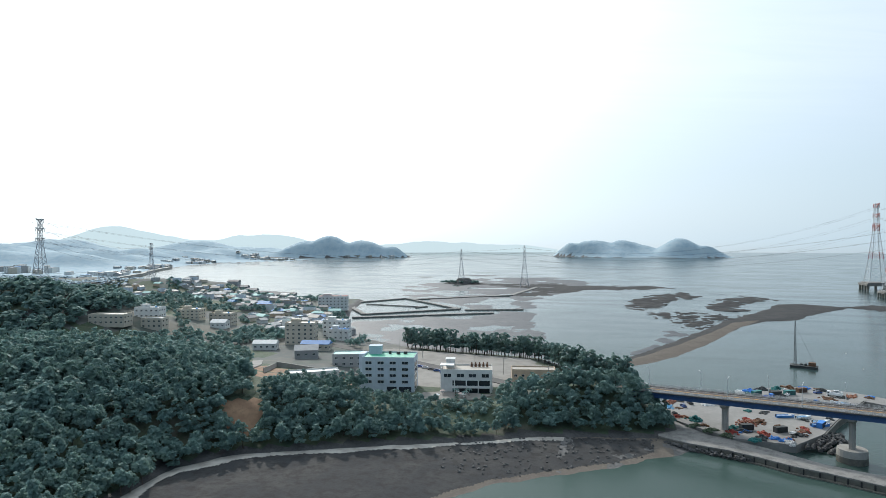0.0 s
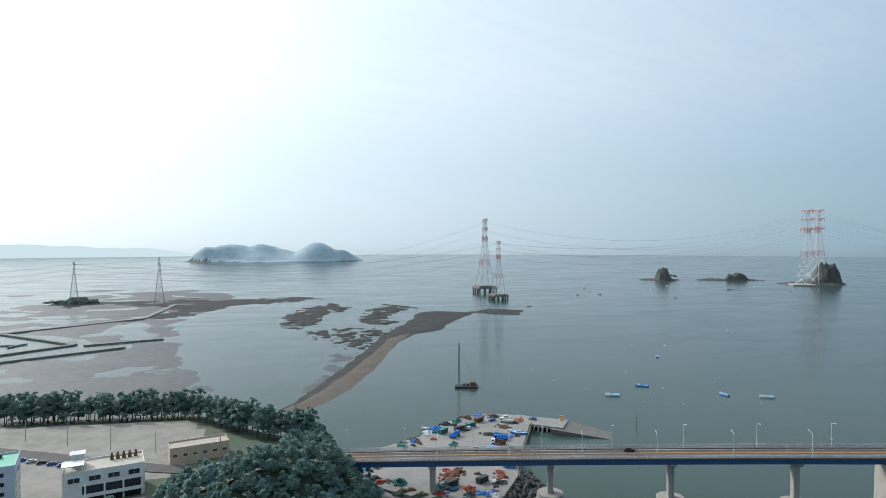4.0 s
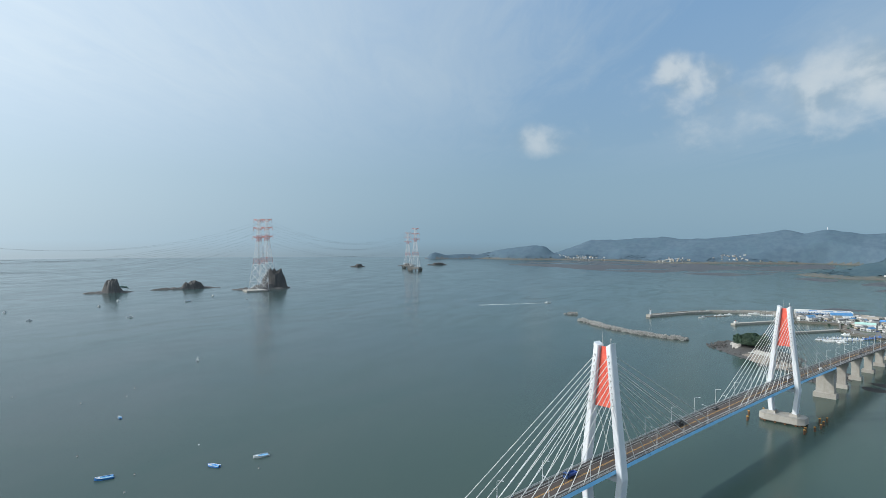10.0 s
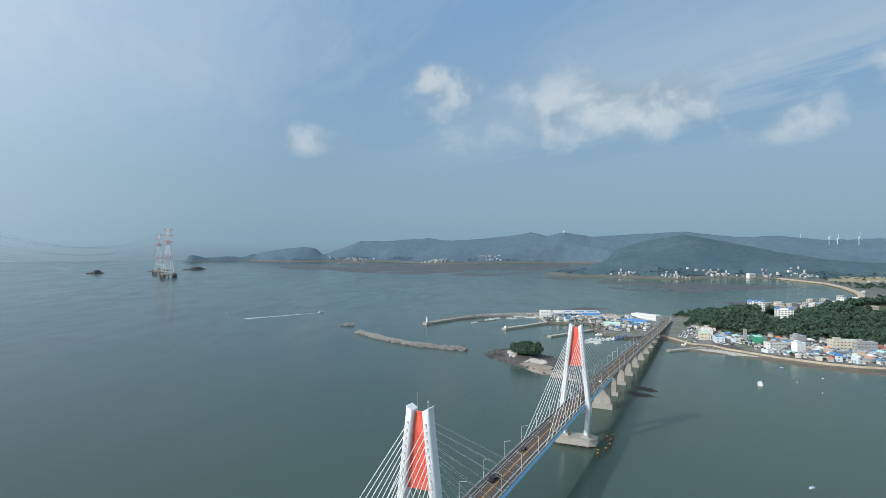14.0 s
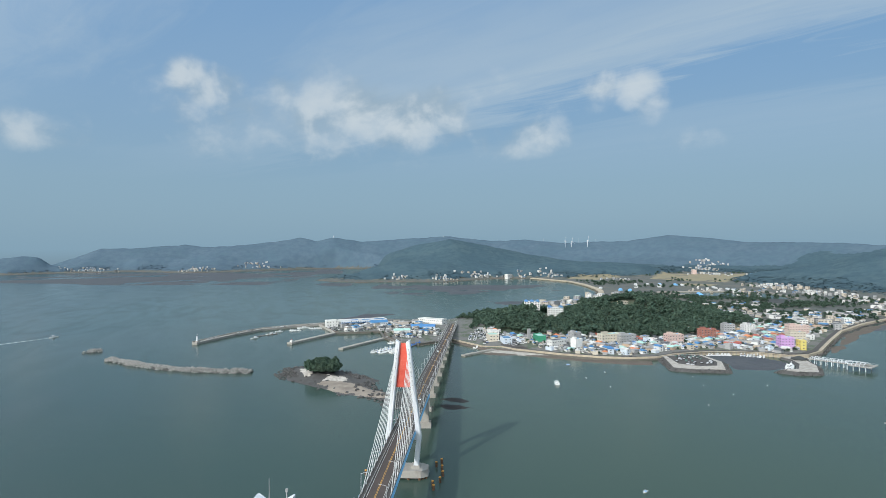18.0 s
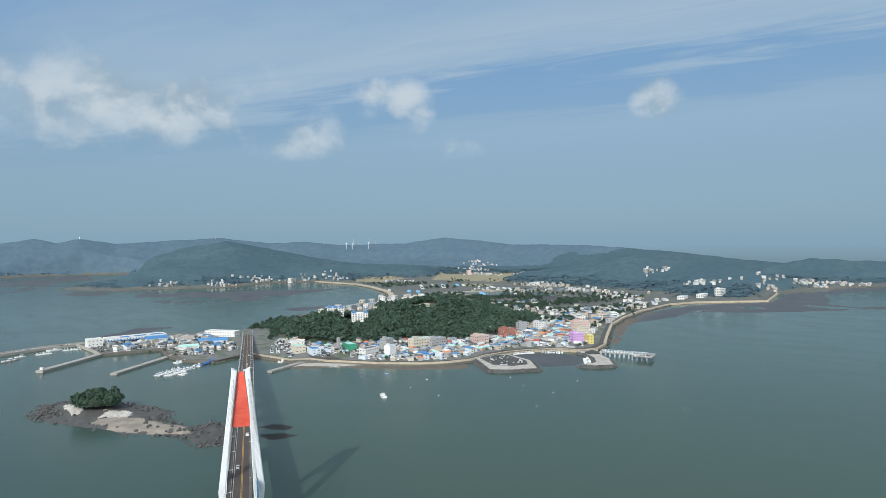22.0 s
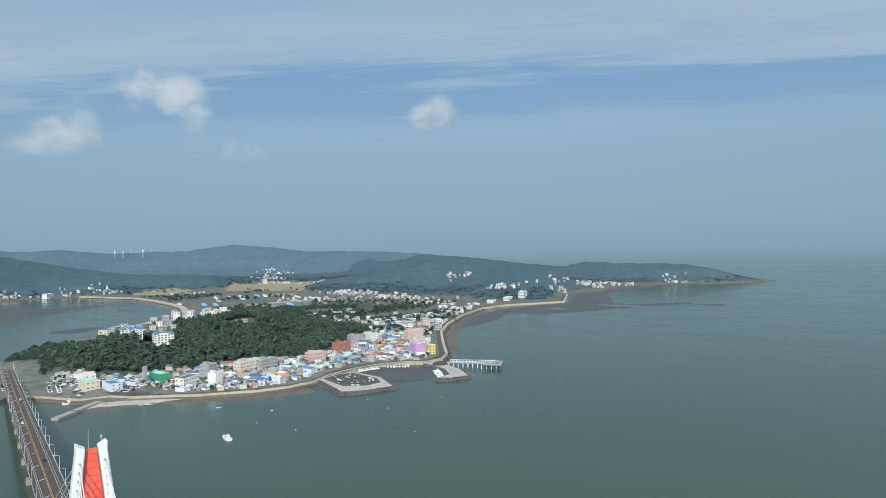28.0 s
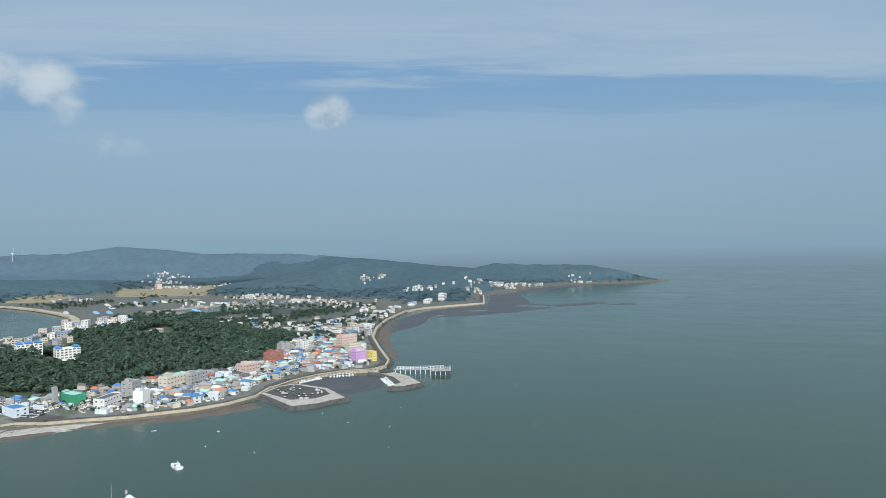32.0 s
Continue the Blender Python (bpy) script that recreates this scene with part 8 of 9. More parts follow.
FRONT2 = [(806, -328), (805, -362), (796, -395), (777, -426), (748, -444), (742, -472), (756, -510), (811, -595), (878, -703), (929, -819), (972, -950), (1006, -1120), (988, -1220), (884, -1367), (930, -1520), (965, -1630)]
wall_path("coast_road_wall", [(x - 2, y) for x, y in FRONT2], 2.5, 4.1, "seawall", "tan sea wall along the coast road", "seawall")
wall_path("coast_road", [(x + 4.5, y) for x, y in FRONT2], 7.5, 4.25, "asphalt", "coast road along the shore", "road", 2.0)
wall_path("coast_walk", [(x + 0.2, y) for x, y in FRONT2[6:]], 2.0, 4.45, "seawall", "tan footway beside the coast road", "footway", 2.0)
for (ax, ay), (bx, by_) in zip(FRONT2[:4], FRONT2[1:5]):
    n = int(math.hypot(bx - ax, by_ - ay) / 5)
    for k in range(n):
        u = k / n
        solid("promenade_post", Shape().box((0, 0, 1.6), (0.9, 0.9, 5.4)), "concrete", "concrete column of the raised promenade", "column", (ax + (bx - ax) * u - 4.2, ay + (by_ - ay) * u, 0), 0, "promenade columns")
wall_path("promenade_deck", [(x - 3.6, y) for x, y in FRONT2[:5]], 3.2, 4.5, "seawall", "raised promenade deck on columns", "promenade", 4.0)


def jetty(name, rim, foot, top, label):
    """A rock-faced bank: dark stone slope from the water up to a pale paved rim."""
    n = len(rim)
    s = Shape()
    s.add([(x, y, -1.5) for x, y in foot] + [(x, y, top) for x, y in rim], [(i, (i + 1) % n, n + (i + 1) % n, n + i) for i in range(n)] + [tuple(range(n, 2 * n))])
    solid(name, s, "rock", label, "jetty", kind="structure")
    cx_, cy_ = sum(p[0] for p in rim) / n, sum(p[1] for p in rim) / n
    solid(name + "_top", Shape().prism([(cx_ + (a - cx_) * 0.97, cy_ + (b - cy_) * 0.97) for a, b in rim], top - 0.2, top + 0.25), "pale_sand", "pale crushed-stone top of the jetty", "jetty", kind="structure")


JETTY_A = [(800, -300), (764, -280), (737, -264), (720, -278), (704, -310), (743, -341), (790, -352), (802, -336)]
JETTY_A_FOOT = [(804, -290), (764, -271), (732, -255), (714, -276), (695, -312), (740, -350), (788, -360), (806, -338)]
jetty("jetty_north", JETTY_A, JETTY_A_FOOT, 3.0, "three-cornered stone bank of the small harbour")
solid("jetty_lot", Shape().prism([(796, -304), (752, -285), (731, -298), (727, -318), (744, -334), (788, -346), (798, -332)], 2.6, 3.4), "asphalt", "dark parking ground on the jetty", "car park", kind="structure")
JETTY_B = [(742, -446), (721, -444), (685, -421), (658, -392), (669, -372), (683, -364), (680, -388), (702, -414), (732, -432), (744, -432)]
JETTY_B_FOOT = [(742, -452), (719, -450), (681, -426), (651, -392), (664, -364), (688, -356), (686, -386), (705, -409), (734, -428), (746, -430)]
jetty("jetty_south", JETTY_B, JETTY_B_FOOT, 3.0, "curved stone arm of the small harbour")
lot = Shape()
r8 = random.Random(87)
for i in range(46):
    px, py = r8.uniform(730, 798), r8.uniform(-346, -288)
    if inside(JETTY_A, np.array([px]), np.array([py]))[0] < 9:
        continue
    mm = Matrix.Rotation(r8.choice((0.4, 1.9)) + r8.uniform(-0.2, 0.2), 3, "Z")
    lot.box((px, py, 4.0), (4.3, 1.8, 0.8), mm, i % 3).box((px, py, 4.6), (2.4, 1.6, 0.5), mm, 2, 0.8)
tagged(new("jetty_cars", lot.mesh("jetty_cars", "car_black", "net_dark", "car_silver")), "dark cars and gear on the jetty", "cars", kind="stuff")
x, y = scatter([(796, -306), (770, -296), (742, -300), (740, -326), (770, -338), (796, -330)], 8, 89)
ok = wave(x, y, 12, 3) > 0
wood("jetty_bushes", x[ok], y[ok], lambda x, y: np.full(len(x), 3.3), BROAD_MID[:2], 0.2, 0.35, "foliage", "low bushes on the jetty", 89, 0.2)
rub = Shape()
for rim, foot in ((JETTY_A[:6], JETTY_A_FOOT[:6]), (JETTY_B[:7], JETTY_B_FOOT[:7])):
    for k in range(len(rim) - 1):
        n = int(math.hypot(rim[k + 1][0] - rim[k][0], rim[k + 1][1] - rim[k][1]) * 2.2)
        for i in range(n):
            t, u = r8.random(), r8.random()
            ax, ay = rim[k][0] + (rim[k + 1][0] - rim[k][0]) * t, rim[k][1] + (rim[k + 1][1] - rim[k][1]) * t
            bx, by_ = foot[k][0] + (foot[k + 1][0] - foot[k][0]) * t, foot[k][1] + (foot[k + 1][1] - foot[k][1]) * t
            boulder(rub, (bx + (ax - bx) * u, by_ + (ay - by_) * u, -1.5 + 4.5 * u), r8.uniform(0.7, 1.4), r8)
for (ax, ay), (bx, by_) in zip(FRONT2[5:11], FRONT2[6:12]):
    for i in range(int(math.hypot(bx - ax, by_ - ay) * 0.8)):
        t = r8.random()
        boulder(rub, (ax + (bx - ax) * t - 6 + r8.uniform(-3, 2), ay + (by_ - ay) * t + r8.uniform(-2, 2), r8.uniform(-0.2, 1.4)), r8.uniform(0.6, 1.5), r8)
tagged(solid("shore_riprap", rub, "rock", "riprap along the jetties and coast road", "boulders"), kind="stuff")
flat("basin_mud", [(804, -345), (796, -385), (777, -418), (747, -432), (714, -410), (692, -382), (700, -348), (712, -328), (752, -350)], 0.3, 30, 71, 4, "mud", "grey mud of the drained boat basin", 10)
flat("town_beach", [(935, -128), (912, -105), (894, -122), (880, -150), (844, -178), (811, -202), (776, -250), (768, -262), (790, -275), (802, -252), (822, -222), (860, -186), (894, -164), (925, -147)], 0.6, 30, 72, 2.5, "sand", "brown sand beach below the seawall", 9)
flat("pale_beach", [(938, -138), (898, -165), (870, -180), (872, -168), (888, -146), (908, -118), (922, -112)], 1.1, 20, 74, 2.0, "pale_sand", "pale shell sand beside the groin", 6)
flat("coast_beach", [(742, -490), (728, -505), (788, -610), (848, -715), (900, -840), (940, -960), (965, -960), (925, -825), (874, -708), (807, -598)], 0.35, 40, 73, 5, "sand", "sand and mud strip below the coast road", 14)
# covered viewing pier
pier = thing("viewing_pier", "white steel viewing pier with an arched canopy over the water", "pier", (684, -452, 0), math.degrees(math.atan2(-22, -62)))
part("deck", Shape().box((0, 0, 5.2), (64, 6, 0.6)).box((25, 0, 5.2), (22, 24, 0.6)), "concrete", pier)
for k in range(11):
    for sy in (-2.3, 2.3):
        part("pile", Shape().tube((-30 + 6 * k, sy * (1 if k < 7 else 4), -3), (-30 + 6 * k, sy * (1 if k < 7 else 4), 5), 0.45, 0.45, 8), "white_steel", pier)
cn = Shape()
for k in range(15):
    xx = -28 + 4 * k
    wv = 2.6 if xx < 12 else 9
    pts_ = [(xx, wv * math.cos(a), 5.4 + 3.6 * math.sin(a)) for a in (0, 0.5, 1.05, 1.57, 2.1, 2.64, 3.14)]
    for p, q in zip(pts_, pts_[1:]):
        cn.bar(p, q, 0.35)
    if k:
        for a in (0.5, 1.57, 2.64):
            w0 = 2.6 if xx - 4 < 12 else 9
            cn.bar((xx - 4, w0 * math.cos(a), 5.4 + 3.6 * math.sin(a)), (xx, wv * math.cos(a), 5.4 + 3.6 * math.sin(a)), 0.3)
part("canopy_frame", cn, "white_steel", pier, "white arched steel canopy frame")
part("railing", Shape().bar((-32, -3, 6.4), (14, -3, 6.4), 0.15).bar((-32, 3, 6.4), (14, 3, 6.4), 0.15).bar((14, -12, 6.4), (36, -12, 6.4), 0.15).bar((36, -12, 6.4), (36, 12, 6.4), 0.15).bar((14, 12, 6.4), (36, 12, 6.4), 0.15), "white_steel", pier)
solid("dark_platform", Shape().tube((0, 0, 3.6), (0, 0, 4.6), 9, 9, 16).tube((0, 0, 4.6), (0, 0, 7.4), 8, 2, 16), "net_dark", "dark round pavilion at the pier head", "pavilion", (722, -436, 0))

# landmark buildings
LM = [
    (952, -192, 40, 3.6, 3.6, 17, "grey_render", "grey_roof", 0, "thin pale tower beside the harbour street"), (880, -226, -35, 12, 10, 13, "white_render", "white_roof", 0, "tall plain white block"),
    (905, -210, -35, 26, 11, 9, "white_render", "slate_roof", 2, "white hall with grey skylights"), (908, -240, -38, 14, 12, 17, "grey_render", "grey_roof", 4, "grey tower block"),
    (908, -296, -50, 32, 12, 12, "cream_render", "mint_roof", 3, "long cream school-like block"), (900, -318, -48, 26, 13, 11, "grey_render", "grey_roof", 3, "grey block with balconies"),
    (876, -380, -58, 22, 15, 12, "pink_render", "cream_render", 3, "salmon pink guest house"), (896, -456, -62, 24, 12, 13, "brick_red", "red_roof", 4, "red brick guest house"),
    (787, -487, -70, 17, 13, 14, "purple", "white_roof", 4, "violet painted guest house"), (774, -500, -70, 7, 12, 12, "yellow_wall", "white_roof", 3, "yellow painted annex"),
    (868, -600, -68, 30, 13, 15, "pink_render", "cream_render", 4, "pale pink apartment block"), (914, -552, -66, 18, 11, 13, "white_render", "slate_roof", 4, "white apartment house with dark roof"),
    (930, -528, -66, 18, 11, 13, "grey_render", "slate_roof", 4, "grey apartment house with dark roof"), (835, -560, -68, 22, 12, 11, "cream_render", "tan_roof", 3, "cream guest house by the coast road"),
    (946, -462, -60, 20, 11, 7, "cream_render", "mint_roof", 2, "cream hillside house"), (1080, -440, -40, 18, 9, 4.5, "cream_render", "tan_roof", 1, "low cream houses in a clearing"),
    (985, -150, 30, 20, 14, 9, "cream_render", "mint_roof", 2, "cream harbour building"), (1015, -165, 30, 18, 12, 8, "white_render", "white_roof", 2, "white harbour building"),
    (960, -160, 30, 22, 12, 7, "pale_blue_render", "blue_sheet_roof", 2, "blue roofed shop building"), (945, -205, 30, 24, 12, 9, "green_roof_coat", "mint_roof", 0, "building wrapped in dark green mesh")]
for bx, by_, bt, w, d, h, wl_, rf, fl, lb in LM:
    house("building", bx, by_, ground_at(east_height, bx, by_), bt - 40, w, d, h, wl_, rf, "flat", fl, lb + " in the town", "town landmarks", faces=(0, 3), penthouse=h > 10 and w > 10)
for k, (hx, hy) in enumerate(((1106, -276), (1090, -312))):
    hotel = house("hill_hotel", hx, hy, ground_at(east_height, hx, hy) + 5, 246, 26, 12, 12.5, "white_render", "white_roof", "flat", 4, "white hotel with bright blue roofs on the wooded hill", "hill hotel blocks", faces=(0, 2, 3), win=(2.4, 1.5), bays=6)
    for u in (-9.5, 9.5) if k else (-9.5, 0, 9.5):
        part("blue_roof", Shape().box((u, 0, 13.4), (6.4, 12.4, 1.4)).add([(u - 3.6, -6.8, 14.1), (u + 3.6, -6.8, 14.1), (u + 3.6, 6.8, 14.1), (u - 3.6, 6.8, 14.1), (u, -3, 16.4), (u, 3, 16.4)], [(0, 1, 4), (1, 2, 5, 4), (2, 3, 5), (3, 0, 4, 5), (0, 3, 2, 1)]), "blue_sheet_roof", hotel, "bright blue hipped roof")
taken = [(p[0], p[1], max(p[3], p[4]) * 0.62) for p in LM] + [(958, 8, 10)]
TOWN = [(1080, -150), (1000, -176), (950, -178), (898, -186), (866, -204), (836, -234), (822, -257), (815, -290), (826, -330), (824, -364), (814, -402), (792, -434), (764, -455), (760, -480), (776, -510), (834, -594), (895, -700), (955, -700), (1000, -655), (978, -612), (942, -548), (922, -498), (915, -434), (922, -386), (934, -349), (960, -312), (957, -256), (983, -232), (990, -200), (1035, -188), (1075, -172)]
r8 = random.Random(88)
x, y = scatter(TOWN, 12.4, 81, 2)
for a, b in zip(x, y):
    if any(math.hypot(a - p, b - q) < r + 3.5 for p, q, r in taken) or r8.random() < 0.06:
        continue
    storeys = r8.choice((1, 1, 1, 1, 1, 1, 2))
    h = 3.2 * storeys + 0.4
    shape = "flat" if storeys == 3 else r8.choice(("gable", "hip", "flat", "gable"))
    rf = r8.choice(ROOF_SET + ["red_roof", "blue_sheet_roof", "grey_roof", "white_roof", "slate_roof", "mint_roof"]) if r8.random() < 0.97 else "orange_roof"
    wl_ = r8.choice(WALL_SET)
    house("house", a, b, ground_at(east_height, a, b), r8.choice((-75, 15, 0, -30)) + r8.uniform(-8, 8), r8.uniform(7, 11.5), r8.uniform(5.5, 8), h * 0.92, wl_, rf, shape, storeys if storeys > 1 else 0,
          ("small" if storeys == 1 else "two-storey" if storeys == 2 else "three-storey") + " town house with " + ("a flat roof" if shape == "flat" else "a pitched " + rf.split("_")[0] + " roof"), "town houses", faces=(0, 3), penthouse=storeys == 3)
solid("harbour_car_park", Shape().prism([(1078, -160), (1050, -180), (989, -172), (912, -170), (926, -150), (1026, -141), (1063, -140)], 1, 4.3), "asphalt", "dark asphalt car park by the town harbour", "car park", kind="structure")
# rows of parked cars too small to tell apart
cm = Shape()
for x0, y0, ux, uy, n, rows in ((1240, -10, 0.1, -1, 20, 2), (1215, -60, 0.3, -1, 14, 3), (1130, -70, 0.9, -0.4, 14, 3), (1075, -40, 0.9, -0.1, 16, 2), (1060, -112, 0.93, -0.37, 12, 3), (1056, -146, -0.92, -0.2, 24, 4), (1000, -128, 0.9, -0.4, 12, 2), (985, -155, -0.95, -0.1, 20, 3), (1300, 20, -0.1, 1, 12, 1), (1190, 36, 1, 0.1, 18, 2)):
    for rr in range(rows):
        for k in range(n):
            if r8.random() < 0.8:
                u = 2.9 * k
                c = Vector((x0 + ux * u - uy * 8 * rr, y0 + uy * u + ux * 8 * rr, 0))
                c.z = max(4.3 if 905 < c.x < 1080 and -182 < c.y < -138 else 2.5, ground_at(east_height, c.x, c.y))
                mm = Matrix.Rotation(math.atan2(uy, ux) + 1.57, 3, "Z")
                sl = r8.randrange(3)
                cm.box(c + Vector((0, 0, 0.6)), (4.3, 1.8, 0.8), mm, sl).box(c + Vector((0, 0, 1.2)), (2.4, 1.6, 0.5), mm, 3, 0.8)
tagged(new("harbour_cars", cm.mesh("harbour_cars", "car_white", "car_silver", "car_black", "pane")), "rows of parked cars on the harbour ground", "cars", kind="stuff")
# gardens and trees between the houses
x, y = scatter(TOWN, 10.5, 82, 4)
wood("town_trees", x, y, east_height, BROAD_MID[:3], 0.3, 0.6, "hill_leaves", "garden trees between the town houses", 82)
# quarter behind the hill, and the southern houses
QUARTERS = [(1400, -480, 35, 60, 16, (2, 4)), (1435, -590, 50, 60, 26, (2, 5)), (1510, -700, 55, 60, 20, (2, 5)), (1340, -420, 50, 40, 10, (1, 3)), (1350, -520, 40, 60, 14, (1, 2)), (930, -760, 40, 60, 40, (1, 3)), (1010, -820, 60, 80, 50, (1, 2)), (1120, -760, 90, 60, 40, (1, 2)), (1020, -960, 40, 80, 18, (1, 2)), (1220, -860, 100, 80, 22, (1, 2)), (1060, -1130, 50, 70, 14, (1, 2)), (1110, -620, 60, 40, 12, (1, 2))]
SET_WALLS = ["white_render", "cream_render", "grey_render", "white_render"]
SET_ROOFS = ["white_roof", "grey_roof", "blue_sheet_roof", "tan_roof", "slate_roof", "grey_roof"]


def settlement(name, spots, height, rnd, size, label):
    """Many small far houses as one mass: walls, pitched or flat roofs, dark window strips."""
    sh = Shape()
    for a, b, k in spots:
        z = ground_at(height, a, b) if height else 3.0
        w, d = rnd.uniform(*size), rnd.uniform(size[0] * 0.75, size[1] * 0.6)
        m = Matrix.Rotation(rnd.uniform(-1.2, 0.3), 3, "Z")
        wl_, rf = rnd.randrange(4), 4 + rnd.randrange(6)
        o = Vector((a, b, z))
        sh.box(o + Vector((0, 0, k / 2 - 1)), (w, d, k + 2), m, wl_)
        if k < 5.5:
            X, Y, r = w / 2 + 0.4, d / 2 + 0.4, d * 0.26
            v = [(-X, -Y, k), (X, -Y, k), (X, Y, k), (-X, Y, k), (-X, 0, k + r), (X, 0, k + r)]
            sh.add([m @ Vector(p) + o for p in v], [(0, 1, 5, 4), (2, 3, 4, 5), (1, 2, 5), (3, 0, 4)], rf)
        else:
            sh.box(o + Vector((0, 0, k + 0.3)), (w * 0.97, d * 0.97, 0.6), m, rf)
        for fl in range(max(1, int(k / 3.2))):
            for u in (-0.28, 0.0, 0.28):
                sh.box(o + m @ Vector((u * w, -d / 2 - 0.02, 1.7 + 3.1 * fl)), (w * 0.16, 0.1, 1.4), m, 10)
                sh.box(o + m @ Vector((-w / 2 - 0.02, u * d, 1.7 + 3.1 * fl)), (0.1, d * 0.16, 1.4), m, 10)
    return tagged(new(name, sh.mesh(name, *SET_WALLS, *SET_ROOFS, "pane")), label, "houses", kind="stuff")


low = []
for cx_, cy_, sx_, sy_, n, st in QUARTERS:
    for i in range(n):
        a, b = cx_ + r8.uniform(-sx_, sx_), cy_ + r8.uniform(-sy_, sy_)
        if inside(EAST, np.array([a]), np.array([b]))[0] < 12:
            continue
        k = r8.randint(*st)
        if k > 2:
            house("building", a, b, ground_at(east_height, a, b), r8.uniform(-60, -20), r8.uniform(15, 24), r8.uniform(10, 14), 3.2 * k, r8.choice(WALL_SET[:5]), r8.choice(ROOF_SET), "flat", k, "pale block in the quarter behind the hill", "blocks behind the hill", faces=(3,), win=(2.2, 1.5))
        else:
            low.append((a, b, 3.6 * k))
sheds = [(r8.uniform(1070, 1240), r8.uniform(-110, 30), r8.choice((3.2, 3.5, 4, 4.5, 6))) for i in range(150)]
sheds = [p for p in sheds if inside(EAST, np.array([p[0]]), np.array([p[1]]))[0] > 9 and abs((p[0] - 1150) * 0.381 + (p[1] + 148) * 0.924) > 22]
settlement("harbour_sheds", sheds, east_height, r8, (6, 12), "low sheds and stalls on the harbour ground")
x, y = scatter([(1070, -110), (1240, -130), (1240, 30), (1070, -30)], 17, 83)
wood("harbour_trees", x, y, east_height, BROAD_MID[:3], 0.25, 0.5, "hill_leaves", "small trees on the harbour ground", 83)
x, y = scatter(TOWN, 7.4, 84, 3)
infill = [(a, b, r8.choice((2.2, 2.5, 2.8, 3.2))) for a, b in zip(x, y) if r8.random() < 0.7]
settlement("town_outbuildings", infill, east_height, r8, (3, 6.5), "sheds and lean-tos between the town houses")
settlement("plain_houses", low, east_height, r8, (9, 15), "low houses scattered over the plain")

# ---- far shore ----
house("sea_hotel", 1000, -1362, 4, -80, 40, 16, 24, "white_render", "white_roof", "flat", 6, "white hotel block by the far beach", faces=(0, 3), penthouse=True, win=(3, 1.8))
house("sea_hotel", 1022, -1310, 4, -80, 44, 16, 12, "white_render", "white_roof", "flat", 3, "long white guest house by the far beach", faces=(0, 3), win=(3, 1.8))
house("sea_hotel", 1040, -1245, 4, -80, 34, 16, 9, "white_render", "blue_sheet_roof", "flat", 2, "low white guest house by the beach", faces=(0, 3), win=(3, 1.8))
spots = []
for cx_, cy_, sx_, sy_, n in SETTLE:
    for i in range(int(n * 1.9)):
        a, b = r8.gauss(cx_, sx_ * 0.6), r8.gauss(cy_, sy_ * 0.6)
        if inside(EAST, np.array([a]), np.array([b]))[0] > 15 and ground_at(east_height, a, b) < 100:
            spots.append((a, b, r8.choice((4, 4, 5, 7, 9))))
settlement("far_villages", spots, east_height, r8, (6.5, 11), "pale houses of villages along the far shore")
spots = []
for cx_, cy_, sx_, sy_, n, hf in ((-1290, 1330, 60, 120, 26, 7), (-1480, 1700, 70, 120, 22, 7), (-1620, 2100, 60, 160, 26, 7), (-1560, 2480, 110, 60, 22, 7), (-1700, 1350, 160, 120, 24, 16), (-1450, 3060, 200, 20, 16, 8), (-1250, 3120, 60, 20, 8, 8)):
    for i in range(n):
        a, b = r8.gauss(cx_, sx_ * 0.6), r8.gauss(cy_, sy_ * 0.5)
        if inside(WEST_LAND, np.array([a]), np.array([b]))[0] > 18 or b > 3010:
            spots.append((a, b, hf * r8.uniform(0.7, 1.3)))
settlement("western_houses", spots, lambda x, y: np.maximum(west_height(x, y), 2.0), r8, (16, 34), "pale houses on the hazy western shore")
wall_path("west_causeway", [(-1095, 1100), (-1150, 1212), (-1204, 1328), (-1324, 1513), (-1420, 1700)], 12, 6, "concrete", "pale causeway road along the western flats", "causeway", 0)
wall_path("far_causeway", [(1640, -760), (1700, -805), (1775, -852), (1875, -900), (2060, -972), (2259, -1028), (2535, -1010)], 16, 5.2, "seawall", "pale causeway along the inner bay", "causeway", 1)
r8 = random.Random(90)
for i in range(16):
    a, b = r8.uniform(1500, 2050), r8.uniform(-1250, -900)
    solid("greenhouse", Shape().sweep([(6 * math.cos(k * math.pi / 6), 4 * math.sin(k * math.pi / 6)) for k in range(7)], [pose(x_, 0, 0) for x_ in (-30, 30)]), "white_roof" if i % 3 else "boat_deck", "long pale greenhouse on the plain", "greenhouse", (a, b, ground_at(east_height, a, b)), -35, "plain greenhouses")
for i, (poly, mm, lb) in enumerate((([(1640, -965), (1540, -1230), (1330, -1125), (1450, -940)], "water", "flooded salt pond on the plain"), ([(1339, -1017), (1372, -1120), (1265, -1068), (1240, -995)], "net_dark", "dark covered pond on the plain"))):
    zz = sum(ground_at(east_height, *p) for p in poly) / len(poly) + 0.6
    solid("pond", Shape().prism(poly, zz - 2, zz), mm, lb, "pond", kind="structure")
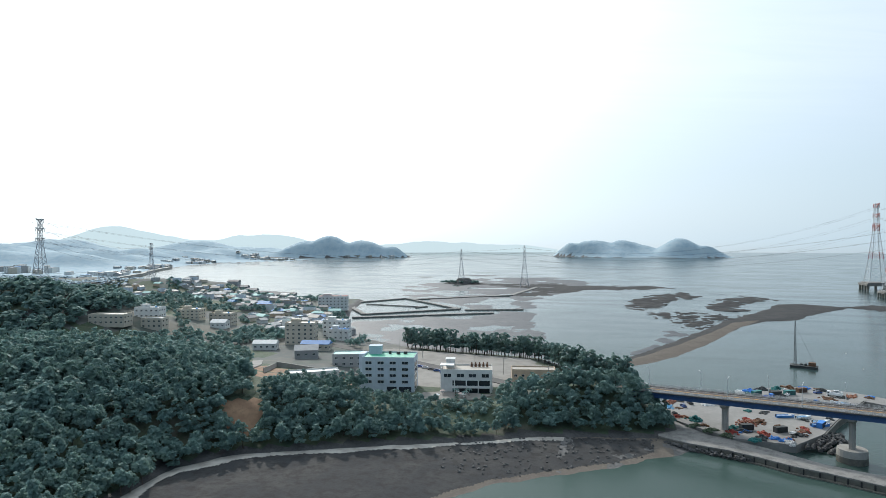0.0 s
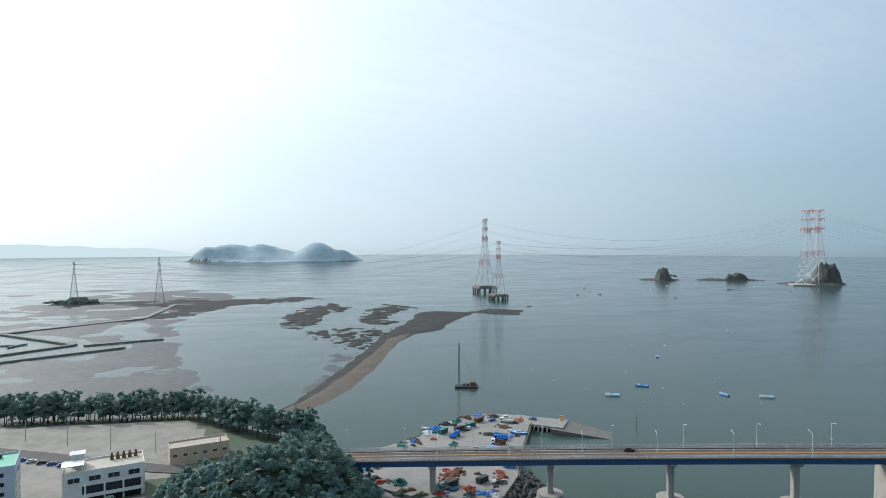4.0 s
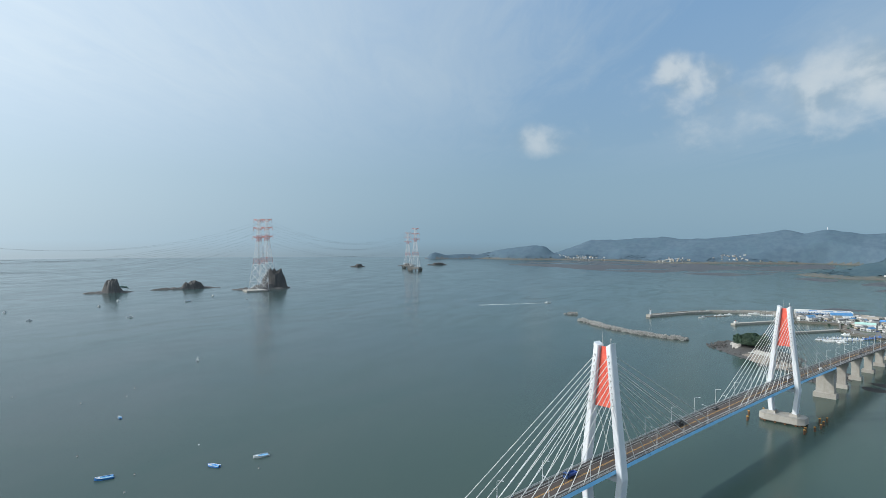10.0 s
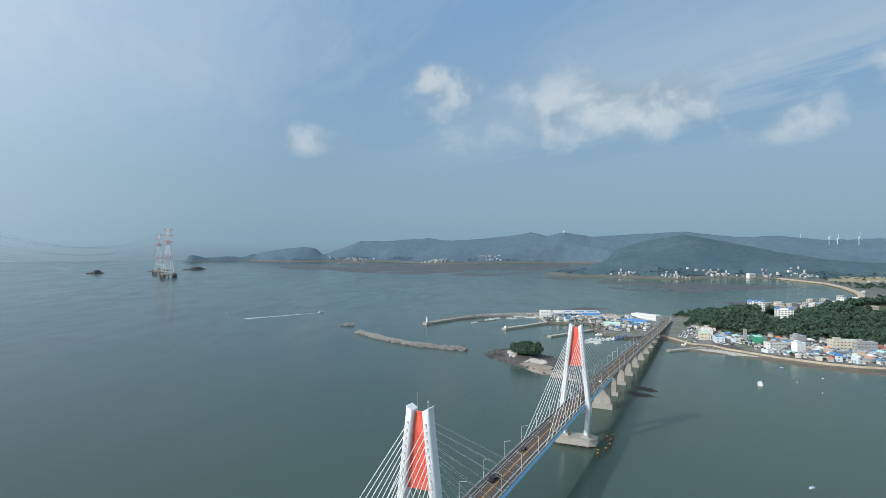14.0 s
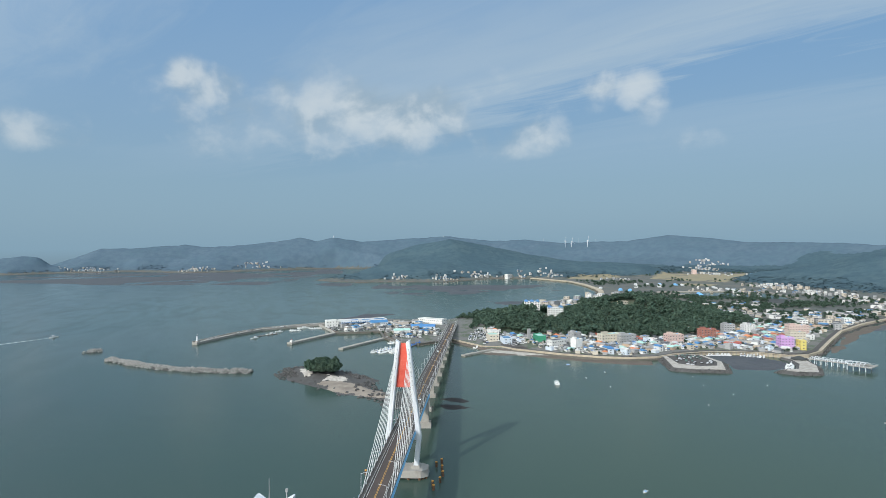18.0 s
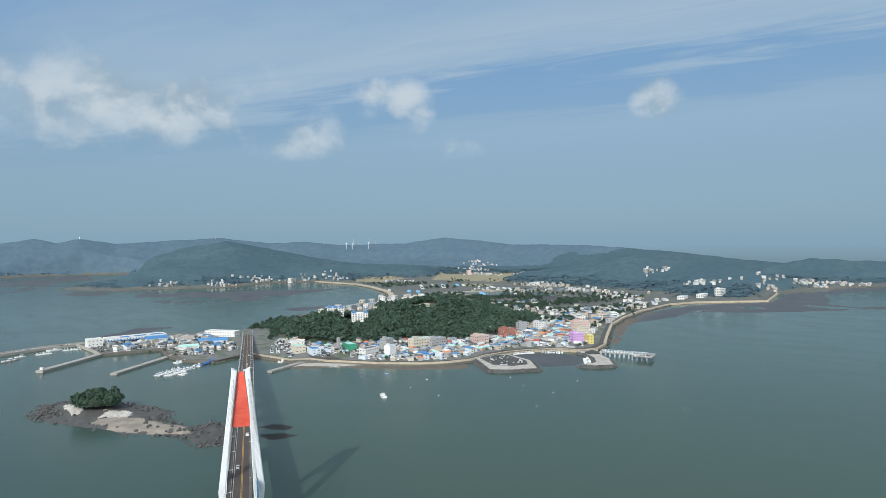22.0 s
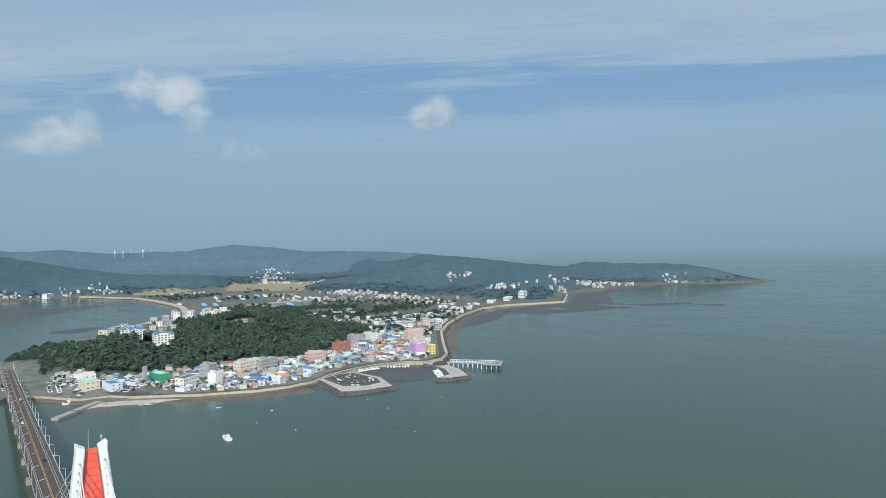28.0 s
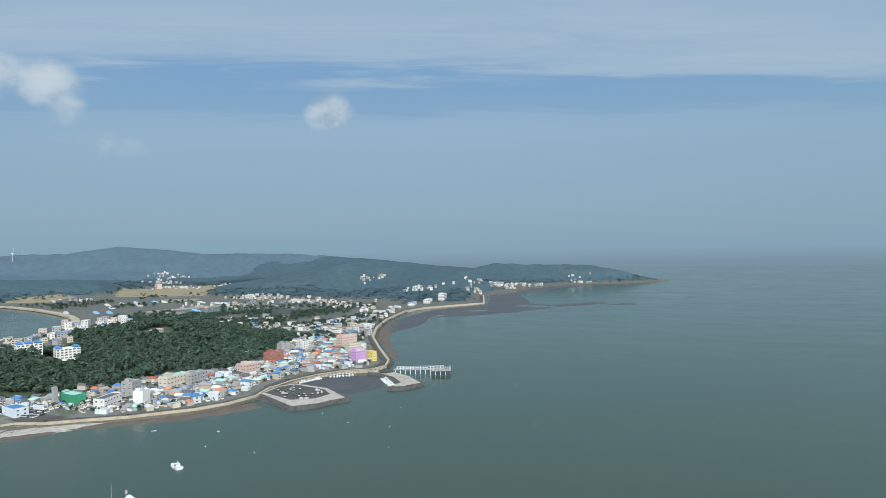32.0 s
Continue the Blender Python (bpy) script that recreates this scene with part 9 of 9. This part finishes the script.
wall_path("pond_dike", [(1450, -935), (1645, -960), (1543, -1236), (1328, -1130)], 7, 8.2, "concrete", "pale dike round the salt pond", "dike", 3)
house("resort_block", 2518, -1851, ground_at(east_height, 2518, -1851), 145, 70, 18, 20, "pink_render", "cream_render", "flat", 6, "long pale pink resort block on the far plain", faces=(0, 2, 3), win=(3, 1.8))
house("shore_block", 2600, -930, ground_at(east_height, 2600, -930), -60, 36, 16, 16, "white_render", "white_roof", "flat", 4, "white block beside the far causeway", faces=(0, 3), win=(3, 1.8))
# wind turbines on the ridge
wt = thing("wind_turbine", "tall white wind turbine on a distant ridge", "wind turbine", (3837, -2027, 90), -60, "ridge wind turbines")
part("tower", Shape().tube((0, 0, -20), (0, 0, 70), 1.7, 1.0, 10), "mast_white", wt)
part("nacelle", Shape().box((0, 0, 71), (4, 9, 4)), "mast_white", wt)
for k in range(3):
    a = radians(90 + 120 * k)
    part("blade", Shape().bar((0, -5.4, 71), (30 * math.cos(a), -5.4, 71 + 30 * math.sin(a)), 1.2, 0.7), "mast_white", wt)
for a, b, hub in ((3735, -2096, 190), (4201, -1590, 196), (4277, -1411, 206), (4344, -1228, 224), (4530, -1000, 214), (3960, -1824, 200), (3751, -1882, 206), (3712, -1907, 202), (3631, -1977, 208)):
    copy_thing(wt, pose(a, b, hub - 104, 0, 0, -60 + r8.uniform(-15, 15)))
solid("chimney", Shape().tube((0, 0, -20), (0, 0, 48), 3.4, 2.6, 12), "white_steel", "white chimney behind the far hills", "chimney", (4640, -490, 178))
# utility poles along the near road
up_ = thing("utility_pole", "concrete utility pole with cross arms", "utility pole", (-40, 366, 6.4), 25, "utility poles")
part("pole", Shape().tube((0, 0, 0), (0, 0, 11), 0.2, 0.13, 6), "concrete", up_)
part("cross_arm", Shape().box((0, 0, 10.2), (0.12, 2.0, 0.14)).box((0, 0, 9.4), (0.12, 1.6, 0.14)), "concrete", up_)
for k in range(9):
    a, b = -70 - 22 * k, 384 + 13 * k
    copy_thing(up_, pose(a, b, ground_at(near_height, a, b), 0, 0, 25))
